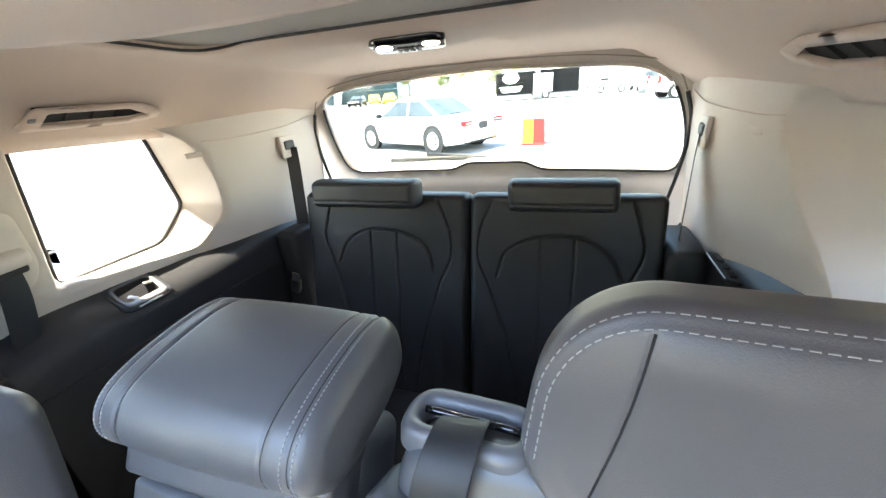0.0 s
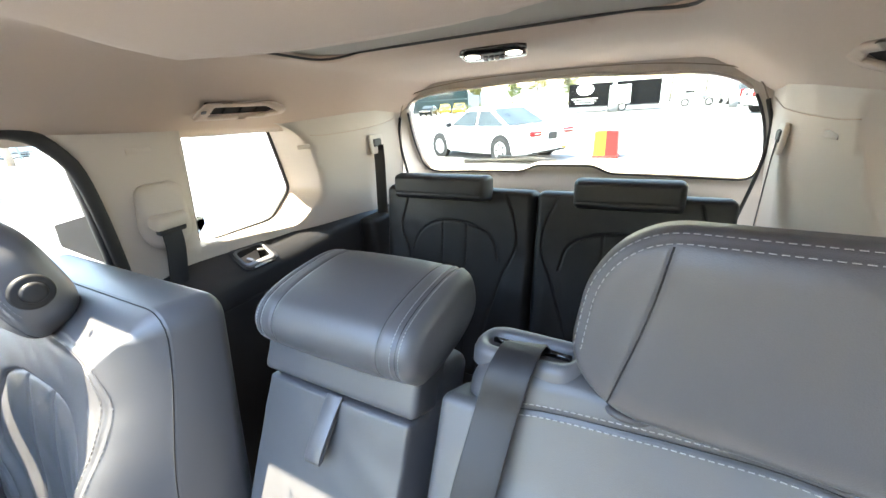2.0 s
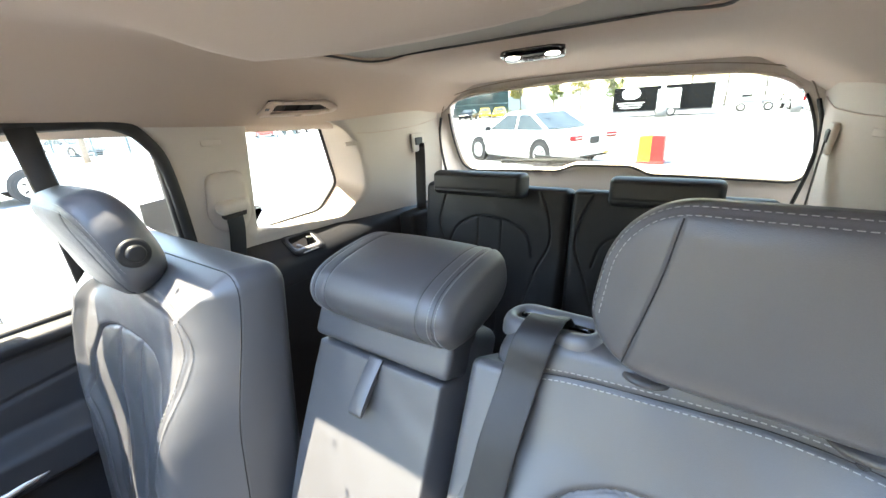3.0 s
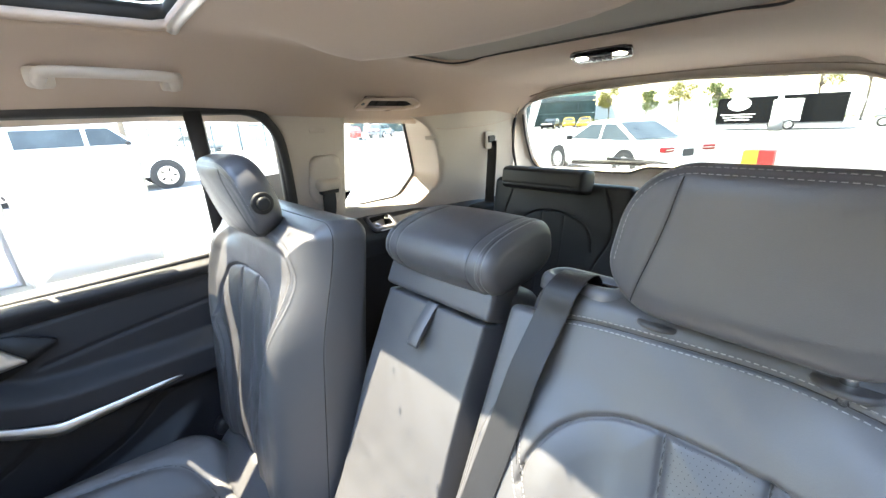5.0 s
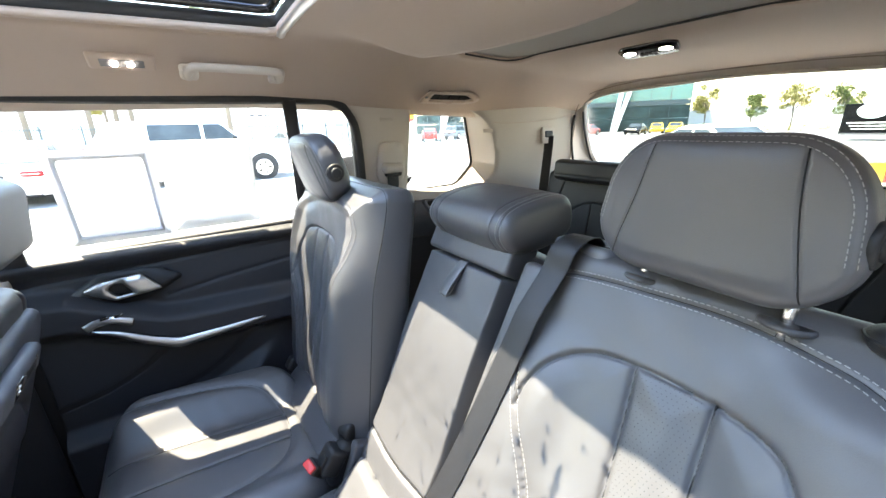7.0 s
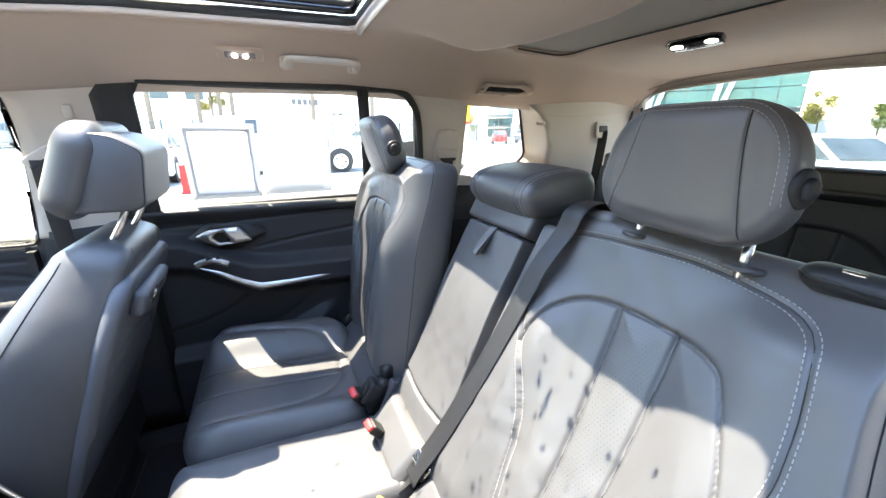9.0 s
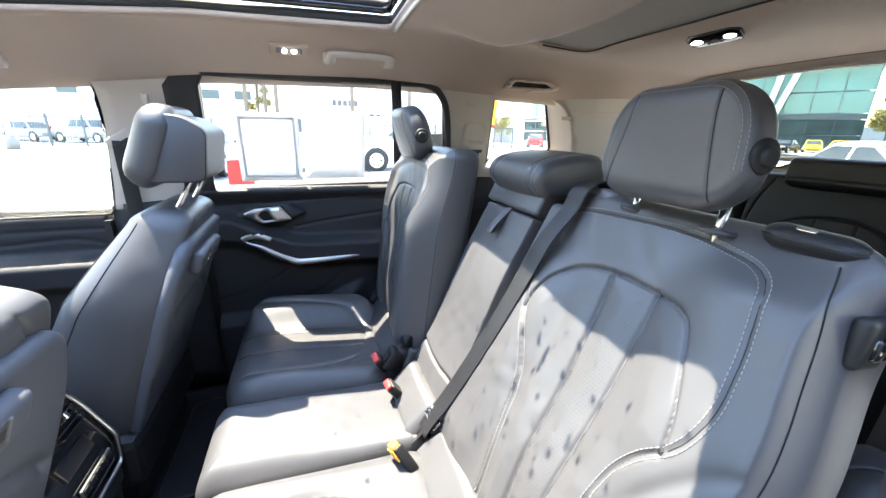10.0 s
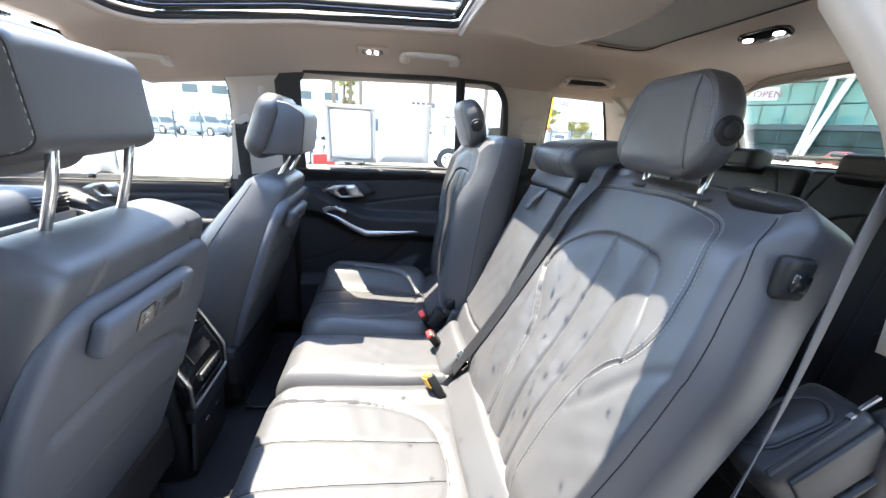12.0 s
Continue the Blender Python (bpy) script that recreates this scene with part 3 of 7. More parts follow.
# the seal round the tailgate opening
GATE = smooth_line([(0.560, 1.05), (0.592, 1.25), (0.614, 1.40), (0.617, 1.52), (0.594, 1.60)], 40)
for side in (-1, 1):
    line = [(side * x, 1.425 - 0.18 * (z - 1.38), z) for x, z in GATE]
    tagged(tube("tailgate_seal", line, 0.0055, RUBBER, seg=8, up=(0, 1, 0)), "black rubber seal beside the tailgate opening", "seal", kind="structure")
over = smooth_line([(0.594, 1.60), (0.565, 1.652), (0.50, 1.688), (0.30, 1.714), (0, 1.721), (-0.30, 1.714), (-0.50, 1.688), (-0.565, 1.652), (-0.594, 1.60)], 70)
tagged(tube("tailgate_seal", [(x, 1.425 - 0.18 * (z - 1.38), z) for x, z in over], 0.0018, TAUPE, seg=8, up=(0, 1, 0)), "taupe rubber seal over the tailgate opening", "seal", kind="structure")
# the wiper lying along the foot of the rear window
wiper = empty("rear_wiper", pose(0, 1.56, 1.385), "black rear wiper lying along the window foot", "wiper")
tube("blade", [(-0.40, 0.01, 0.012), (-0.2, 0.02, 0.016), (0.0, 0.02, 0.014)], 0.007, RUBBER, wiper, flat=1.4)
tube("arm", [(-0.25, 0.035, 0.03), (-0.05, 0.035, 0.02), (0.04, 0.03, 0.0)], 0.008, PLASTIC, wiper)

# black window frame strip and divider of the rear passenger door
frame_p = empty("door_window_frame", pose(0, 0, 0), "black painted window frame of the rear passenger door", "door frame", kind="structure")
f = wall_point(-1)
tube("divider", [np.array(f(y, z)) + (0.012, 0, 0) for y, z in ((0.150, 1.250), (0.142, 1.45), (0.128, 1.648))], 0.020, RUBBER, frame_p, up=(1, 0, 0), flat=0.4, seg=10)
sheet("front_post", [(-0.640, 1.23), (-0.545, 1.23), (-0.535, 1.60), (-0.51, 1.643), (-0.60, 1.643), (-0.635, 1.60)], [], lambda y, z: tuple(np.array(f(y, z)) + (0.006, 0, 0)), RUBBER, frame_p, step=0.03, thick=0.012)
tube("rear_post", [np.array(f(y, z)) + (0.004, 0, 0) for y, z in smooth_line([(0.375, 1.22), (0.362, 1.40), (0.345, 1.54), (0.322, 1.60), (0.27, 1.645), (0.15, 1.652), (-0.2, 1.651), (-0.52, 1.648)], 60)], 0.014, RUBBER, frame_p, up=(1, 0, 0), flat=0.6, seg=10)

rim = np.array(DOOR_WIN)
cz = rim.mean(0)
ins = rim + (cz - rim) / np.linalg.norm(cz - rim, axis=1)[:, None] * 0.003
n = len(ins)
verts = [np.array(f(y, z)) + (0.003, 0, 0) for y, z in ins] + [np.array(f(y, z)) + (-0.036, 0, 0) for y, z in ins]
mesh_ob("reveal", verts, [(i, (i + 1) % n, n + (i + 1) % n, n + i) for i in range(n)], RUBBER, frame_p)

# the windscreen
screen = sheet("windscreen", [(-0.66, 0.0), (0.66, 0.0), (0.60, 1.0), (-0.60, 1.0)], [], lambda x, t: (x, -1.93 + 0.70 * t - 0.12 * (1 - (x / 0.66) ** 2) * (1 - t), 1.20 + 0.475 * t + 0.02 * (1 - (x / 0.66) ** 2)), GLASS, step=0.15, thick=0.005)
screen.visible_shadow = False
tagged(screen, "raked glass windscreen of the car", "windscreen", kind="structure")


# ---- seats ----
def back_pose(x, y, z, recline):
    r = radians(recline)
    return frame_of((x, y, z), (1, 0, 0), (0, math.sin(r), math.cos(r)))


def offset_line(line, d):
    line = np.array(line)
    t = np.gradient(line, axis=0)
    t /= np.linalg.norm(t, axis=1)[:, None] + 1e-9
    return line + d * np.stack([-t[:, 1], t[:, 0]], 1)


def mirror(line, s):
    return np.array(line) * (s, 1)


OUTER = smooth_line([(-0.05, 0.05), (-0.060, 0.131), (-0.073, 0.200), (-0.108, 0.316), (-0.180, 0.436), (-0.206, 0.516), (-0.221, 0.592), (-0.213, 0.640), (-0.176, 0.668), (-0.020, 0.679), (0.06, 0.679), (0.13, 0.668), (0.172, 0.656), (0.200, 0.633), (0.213, 0.593), (0.225, 0.53), (0.229, 0.470), (0.214, 0.415), (0.180, 0.374), (0.157, 0.325), (0.149, 0.25), (0.150, 0.16), (0.156, 0.05)], 150)
ARCH = smooth_line([(-0.180, 0.431), (-0.177, 0.47), (-0.149, 0.528), (-0.101, 0.564), (-0.036, 0.577), (0.060, 0.576), (0.122, 0.565), (0.150, 0.539), (0.180, 0.476), (0.194, 0.44), (0.203, 0.395)], 80)
RIB_L = smooth_line([(-0.035, 0.576), (-0.006, 0.33), (0.024, 0.05)], 30)
RIB_R = smooth_line([(0.063, 0.576), (0.079, 0.33), (0.095, 0.05)], 30)
LOWER = smooth_line([(0.165, 0.275), (0.198, 0.320), (0.215, 0.352), (0.234, 0.383), (0.260, 0.416), (0.288, 0.438)], 30)
SIDE_SEAM = smooth_line([(0.284, 0.04), (0.289, 0.20), (0.291, 0.32), (0.290, 0.436), (0.284, 0.49), (0.270, 0.56), (0.256, 0.632), (0.236, 0.685)], 40)


def wrinkle(a, b, amp):
    return amp * (np.sin(31 * a + 9 * np.sin(11 * b)) * np.sin(23 * b + 5 * np.sin(13 * a)) + 0.5 * np.sin(70 * a + 40 * b))


def outer_backrest(name, m, s, parent):
    """The backrest of an outer second-row seat; s = -1 mirrors its pattern."""
    out = 0.012
    m = m @ Matrix.Translation((s * out, 0, 0))
    outer, arch, rib_l, rib_r, lower, side = (mirror(l - np.array((out, 0.0)), s) for l in (OUTER, ARCH, RIB_L, RIB_R, LOWER, SIDE_SEAM))
    panel = np.vstack([arch, mirror([(0.150, 0.33), (0.138, 0.235), (0.142, 0.02), (-0.06, 0.02), (-0.120, 0.315)], s)])

    def shape(a, b):
        q = np.stack([a, b], 1)
        v = groove(a, b, outer, 0.0024, 0.0026) + groove(a, b, arch, 0.0045, 0.0032) + groove(a, b, rib_l, 0.0048, 0.0042) + groove(a, b, rib_r, 0.0048, 0.0042)
        v += groove(a, b, lower, 0.0035, 0.011) + groove(a, b, side, 0.002, 0.0026)
        ins = inside(panel, q)
        d = np.minimum(np.minimum(line_dist(q, arch), line_dist(q, rib_l)), np.minimum(line_dist(q, rib_r), line_dist(q, outer)))
        v += np.where(ins, 0.007 * np.sqrt(np.clip(d / 0.04, 0, 1)) - 0.006, 0.0)
        sa = a * s
        v += 0.042 * ease((sa - 0.03) / 0.16) * ease(b / 0.12) * ease((0.700 - b) / 0.10) + 0.022 * ease((-sa - 0.09) / 0.09) * ease(b / 0.12) * ease((0.62 - b) / 0.16)
        v += 0.020 * np.exp(-((b - 0.20) / 0.14) ** 2) * ease((0.2 - np.abs(a)) / 0.15)
        if s < 0:
            v -= 0.016 * np.where(inside(np.vstack([outer, mirror([(0.156, 0.0), (-0.05, 0.0)], s)]), q), ease(line_dist(q, outer) / 0.030), 0.0)
        v += wrinkle(a, b, 0.0007)
        return v

    fall = lambda a, b: 0.030 * ease((-a - 0.02) / 0.16) * ease(b / 0.12) * ease((0.715 - b) / 0.07)
    half = lambda b: 0.292 - 0.030 * ease((b - 0.42) / 0.22)
    if s > 0:
        pad = Pad(0.584, 0.722, 0.054, 0.095, 0.048, 0.030, shape=shape, bend=lambda b: -0.035 + 0 * b, nx=290, ny=340, half=half, wall=0.45, back_wall=0.45, back_edge=0.045)
    else:
        pad = Pad(0.565, 0.722, 0.066, 0.080, 0.035, 0.085, shape=lambda a, b: shape(a, b) - fall(a, b), bend=lambda b: -0.076 + 0.028 * ease((0.70 - b) / 0.25), nx=290, ny=340, back_edge=0.030, back_wall=0.72, crease=True, deep=lambda b: 1 + 0.33 * ease((0.70 - b) / 0.25))
    ob = pad.build(name, LEATHER, parent)
    ob.matrix_local = m
    st = pad.stitches("stitching", [offset_line(outer, 0.006), offset_line(outer, -0.006)], ob, thick=0.0012, material=THREAD if s > 0 else LEATHER, off=0.0007)
    if s > 0:
        # the perforated middle panel
        dots = []
        for j, b in enumerate(np.arange(0.10, 0.575, 0.0062)):
            lo, hi = np.interp(b, rib_l[::-1, 1], rib_l[::-1, 0]) + 0.010, np.interp(b, rib_r[::-1, 1], rib_r[::-1, 0]) - 0.010
            dots += [(a, b) for a in np.arange(lo + 0.0031 * (j % 2), hi, 0.0062)]
        pad.holes("perforation", dots, ob)
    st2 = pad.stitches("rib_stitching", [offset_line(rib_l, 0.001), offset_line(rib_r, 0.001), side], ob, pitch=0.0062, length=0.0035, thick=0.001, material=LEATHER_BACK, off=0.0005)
    tagged(st2, "dark seam stitching")
    pad.seam("seam", [arch, rib_l, rib_r] + ([side] if s > 0 else []), ob, 0.0010, 0.0006)
    if s > 0:
        pad.seam("edge_seam", [outer], ob, 0.0007, 0.0002)
    if s < 0:
        edge = ring_line(0.565, 0.722, 0.035, 0.002, n=160)
        tube("edge_seam", pad.at(edge[:, 0], edge[:, 1], 0.0002), 0.0009, SEAM, ob, seg=6)
    return ob, pad


def ring_line(w, h, corner, inset, n=90, half=None):
    """The outline of a rounded rectangle, open along its foot; half(b) may widen it downwards."""
    hw, r = w / 2 - inset, max(0.01, corner - inset)
    foot = max(inset + 0.015, 0.8 * corner if corner > 0.05 else 0.0)
    pts = [(-hw, foot)]
    for cx, cy, a0 in ((-hw + r, h - inset - r, 180), (hw - r, h - inset - r, 90)):
        for t in np.linspace(0, 90, 10):
            an = radians(a0 - t)
            pts.append((cx + r * math.cos(an), cy + r * math.sin(an)))
    pts.append((hw, foot))
    line = resample(np.array(pts), n)
    if half is not None:
        line[:, 0] *= half(line[:, 1]) / (w / 2)
    return line


def headrest(m, parent, button=1):
    """A second-row headrest: cushion with two seams and a double-stitched edge, two posts, a release knob."""
    hr = part("headrest", box_bm(0.001, 0.001, 0.001), LEATHER, parent)
    hr.matrix_local = m
    w, h, co = 0.266, 0.175, 0.072
    half = lambda b: 0.139 - 0.011 * ease((b - 0.03) / 0.12)
    r1, r2, edge = (ring_line(w, h, co, d, half=half) for d in (0.0045, 0.0115, 0.0080))
    s1, s2 = np.array([(-0.068, 0.160), (-0.078, 0.10), (-0.100, 0.012)]), np.array([(0.078, 0.160), (0.086, 0.10), (0.105, 0.012)])
    s1, s2 = smooth_line(s1, 30), smooth_line(s2, 30)

    def shape(a, b):
        return groove(a, b, edge, 0.004, 0.0030) + groove(a, b, s1, 0.0022, 0.0018) + groove(a, b, s2, 0.0022, 0.0018) - 0.012 * (a / 0.14) ** 2 + wrinkle(a, b, 0.0004)

    pad = Pad(w, h, 0.040, 0.045, co, 0.034, shape=shape, nx=170, ny=130, half=half, back_edge=0.056, wall=0.30, back_wall=0.12)
    ob = pad.build("cushion", LEATHER, hr)
    pad.stitches("stitching", [r1, r2], hr, pitch=0.0064, length=0.0042, thick=0.0009)
    pad.seam("seam", [s1, s2], hr, 0.0008, 0.0004)
    for i, (rad, hh) in enumerate(((0.0225, 0.010), (0.0135, 0.016))):
        part("knob" if i else "knob_ring", cyl_bm(rad, hh, pose(button * (0.1295 + hh / 2), 0.080, 0.0, 0, 90, 0), 36, bevel=0.004), PLASTIC, hr, smooth=True)
    for x in (-0.084, 0.084):
        part("post", cyl_bm(0.0065, 0.075, pose(x, -0.014, -0.034, 90, 0, 0), 20), CHROME, hr, "chrome headrest post", smooth=True)
        part("post_collar", cyl_bm(0.027, 0.008, pose(x, -0.024, -0.036, 90, 0, 0), 32, bevel=0.0035), GREY_DARK, hr, smooth=True)
    return hr


def seat_cushion(name, parent, x, w, pattern, s=1, y0=-0.505, z=0.745):
    """A seat cushion; pattern draws the arched panel of an outer seat."""
    arch = smooth_line(mirror([(0.205, 0.02), (0.195, 0.20), (0.165, 0.38), (0.09, 0.445), (-0.04, 0.45), (-0.13, 0.41), (-0.175, 0.30), (-0.185, 0.15), (-0.19, 0.02)], s), 90)
    ribs = [smooth_line([(-0.06, 0.03), (-0.055, 0.25), (-0.05, 0.445)], 30), smooth_line([(0.065, 0.03), (0.06, 0.25), (0.055, 0.445)], 30)]

    def shape(a, b):
        v = wrinkle(a, b, 0.0004) - 0.030 * ease((b - 0.08) / 0.45)
        if pattern:
            v += groove(a, b, arch, 0.0035, 0.0110) + sum(groove(a, b, r, 0.003, 0.0045) for r in ribs)
            ins = inside(arch, np.stack([a, b], 1))
            v += np.where(ins, -0.004, 0.014 * ease((np.abs(a) - 0.17) / 0.06)) + (0.022 * ease((a * s - 0.17) / 0.09) if s > 0 else 0.070 * ease((a * s - 0.07) / 0.12))
        else:
            v += groove(a, b, np.array([(-0.3, 0.50), (0.3, 0.50)]), 0.006, 0.004)
        return v

    pad = Pad(w, 0.545, 0.085, 0.13, (0.085 if s > 0 else 0.125) if pattern else 0.04, 0.075, shape=shape, bend=lambda b: -0.085 + 0 * b, nx=210, ny=210)
    ob = pad.build(name, LEATHER, parent)
    ob.matrix_local = frame_of((x, y0, z + 0.012), (1, 0, 0), (0, 1, 0))
    if pattern:
        pad.seam("seam", [arch] + ribs, ob, 0.0011, 0.0006)
        dots = [(a + 0.0031 * (j % 2), b) for j, b in enumerate(np.arange(0.06, 0.43, 0.0062)) for a in np.arange(-0.046, 0.046, 0.0062)]
        pad.holes("perforation", dots, ob)
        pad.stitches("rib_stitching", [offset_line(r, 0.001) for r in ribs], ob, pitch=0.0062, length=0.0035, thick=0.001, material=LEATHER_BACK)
    return ob, pad


def lower_roll(parent, inv, x0, x1, y=0.018, z=0.735):
    """The padded flap strip between backrest and cushion."""
    w = x1 - x0
    pad = Pad(w, 0.130, 0.034, 0.03, 0.02, 0.032, shape=lambda a, b: 0.006 * np.cos(a * 12), nx=40, ny=30)
    ob = pad.build("lower_flap", LEATHER, parent)
    ob.matrix_local = inv @ frame_of(((x0 + x1) / 2, y - 0.030, z - 0.045), (1, 0, 0), (0, 0.72, 0.69))
    return ob


def buckle(x, y, z, m_tag, label, tilt=(-30, 8, 0)):
    b = empty("belt_buckle", pose(x, y, z, *tilt), label, "belt buckle", "belt buckles")
    part("housing", box_bm(0.040, 0.026, 0.075, pose(0, 0, -0.018), 0.006, 3), PLASTIC, b, smooth=True)
    part("release_button", box_bm(0.032, 0.019, 0.012, pose(0, -0.002, 0.0205), 0.003, 2), m_tag, b, smooth=True)
    part("stalk", box_bm(0.018, 0.008, 0.08, pose(0, 0, -0.09), 0.003), PLASTIC, b)
    if m_tag is AMBER:
        part("amber_tag", box_bm(0.034, 0.004, 0.030, pose(0, -0.0145, 0.004), 0.001), AMBER, b, "amber paper tag")
    return b


# driver-side outer seat
seat_d = empty("second_row_seat", pose(0.418, -0.2, 0.45), "black leather second-row seat, reclined, with white stitching", "car seat", "second row seats")
inv = Matrix.Translation((-0.418, 0.2, -0.45))
back_d, pad_d = outer_backrest("backrest", inv @ back_pose(0.418, 0.045, 0.72, 27), 1, seat_d)
part("inboard_bolster", box_bm(0.054, 0.560, 0.080, pose(-0.2575, 0.385, -0.005), 0.014, 5), LEATHER, back_d, smooth=True)
hr_d = headrest(inv @ frame_of((0.426, 0.318, 1.373), (1, -0.08, 0), (0, 0.14, 1)), seat_d, 1)
cush_d, cpad_d = seat_cushion("seat_cushion", seat_d, 0, 0.565, True, 1)
cush_d.matrix_local = inv @ frame_of((0.418, -0.505, 0.757), (1, 0, 0), (0, 1, 0))
roll = lower_roll(seat_d, inv, 0.150, 0.690)
base = part("seat_base", box_bm(0.53, 0.44, 0.20, inv @ pose(0.418, -0.22, 0.50), 0.03, 2), PLASTIC, seat_d)
# flap with a child-seat sign
fl = part("child_seat_flap", box_bm(0.055, 0.010, 0.050, inv @ pose(0.262, 0.004, 0.735, -42, 0, 0), 0.004, 2), LEATHER_BACK, seat_d, smooth=True)
part("flap_edge", box_bm(0.045, 0.006, 0.006, inv @ pose(0.262, -0.020, 0.716, -42, 0, 0), 0.002, 1), ALU, fl)
# upper belt guide bezel, release grip, side switch
up = Vector((0, math.sin(radians(27)), math.cos(radians(27))))


def slot_ring(w, h, r, tube_r, seg=40):
    pts = rounded([(-w / 2, -h / 2), (w / 2, -h / 2), (w / 2, h / 2), (-w / 2, h / 2)], r, 8)
    return resample(np.vstack([pts, pts[:1]]), seg)[:-1]


guide = empty("belt_guide", frame_of((0.231, 0.392, 1.362), (1, -0.10, 0.04), (0, 1, -0.10)), "satin grey plastic belt guide frame on the seat top", "belt guide")


def oval(w, h, r, z, n=64):
    return np.array([(x, y, z) for x, y in slot_ring(w, h, r, 0, n + 1)])


# rounded collar swept from the seat over the rim and down into the slot
rings = [oval(0.138, 0.078, 0.034, -0.020), oval(0.136, 0.076, 0.034, -0.006), oval(0.130, 0.070, 0.032, 0.001), oval(0.120, 0.058, 0.027, 0.004), oval(0.110, 0.044, 0.021, 0.003), oval(0.103, 0.034, 0.016, -0.002), oval(0.099, 0.028, 0.0135, -0.012), oval(0.098, 0.027, 0.013, -0.024)]
n = len(rings[0])
mesh_ob("guide_frame", np.vstack(rings), [(j * n + i, j * n + (i + 1) % n, (j + 1) * n + (i + 1) % n, (j + 1) * n + i) for j in range(len(rings) - 1) for i in range(n)], GUIDE_GREY, guide)
part("guide_well", box_bm(0.104, 0.036, 0.006, pose(0, 0, -0.022), 0.002), RUBBER, guide)
tube("guide_bar", [(x, 0.005, -0.004) for x in np.linspace(-0.049, 0.049, 10)], 0.004, GLOSS, guide)
grip = part("fold_lever", box_bm(0.001, 0.001, 0.001), PLASTIC, seat_d)
grip.matrix_local = inv @ frame_of((0.617, 0.354, 1.357), (1, 0.25, -0.10), (0, 1, -0.05))
tube("lever_bezel", [(x, y, 0.0) for x, y in slot_ring(0.096, 0.046, 0.022, 0)], 0.0035, PLASTIC, grip, closed=True, seg=10, flat=0.5)
lev = Pad(0.100, 0.050, 0.015, 0.018, 0.024, 0.024, nx=40, ny=24)
lo = lev.build("lever_pad", PLASTIC, grip)
lo.matrix_local = pose(0, -0.025, 0.0)
part("lever_clip", box_bm(0.020, 0.006, 0.004, pose(-0.008, -0.012, 0.0125, 20, 0, 0), 0.0015), CHROME, grip)
sw = part("side_switch", box_bm(0.020, 0.052, 0.060, inv @ pose(0.694, 0.338, 1.268, -8, 0, 0), 0.009, 4), PLASTIC, seat_d, smooth=True)
part("rocker", box_bm(0.010, 0.028, 0.026, inv @ pose(0.7035, 0.342, 1.264, -8, 0, 0), 0.004, 2), GLOSS, sw, smooth=True)
for dy in (-0.007, 0.007):
    part("rocker_mark", box_bm(0.002, 0.004, 0.004, inv @ pose(0.7085, 0.342 + dy, 1.264, -8, 0, 0)), CHROME, sw)
# centre seat
seat_c = empty("second_row_seat", pose(-0.014, -0.2, 0.45), "narrow black leather centre seat with box headrest", "car seat", "second row seats")
inv = Matrix.Translation((0.014, 0.2, -0.45))
LOWC = smooth_line([(-0.14, 0.145), (0, 0.135), (0.14, 0.145)], 20)


def centre_shape(a, b):
    v = groove(a, b, LOWC, 0.008, 0.005) + wrinkle(a, b, 0.0005) + 0.036 * ease(b / 0.5)
    v += 0.015 * np.exp(-((b - 0.1) / 0.09) ** 2) - 0.034 * ease((b - 0.608) / 0.012)
    return v - 0.004 * (a / 0.13) ** 2


pad_c = Pad(0.272, 0.690, 0.04, 0.08, 0.025, 0.018, shape=centre_shape, bend=lambda b: -0.040 + 0 * b, nx=130, ny=220, power=2.8)
back_c = pad_c.build("backrest", LEATHER, seat_c)
back_c.matrix_local = inv @ back_pose(-0.014, 0.045, 0.72, 27)
pad_c.seam("seam", [LOWC], back_c)
part("collar", box_bm(0.268, 0.077, 0.072, pose(0, 0.6575, 0.005), 0.009, 4), LEATHER, back_c, smooth=True)
hc = part("headrest", box_bm(0.001, 0.001, 0.001), LEATHER, seat_c)
hc.matrix_local = inv @ frame_of((-0.003, 0.276, 1.368), (1, 0, 0), (0, 1, 0.12))
PROFILE = [(0.026, -0.046), (0.009, -0.022), (0.002, -0.002), (0.007, 0.020), (0.026, 0.038), (0.058, 0.0465), (0.105, 0.049), (0.155, 0.046), (0.190, 0.034), (0.203, 0.005), (0.196, -0.040), (0.150, -0.060), (0.070, -0.058)]


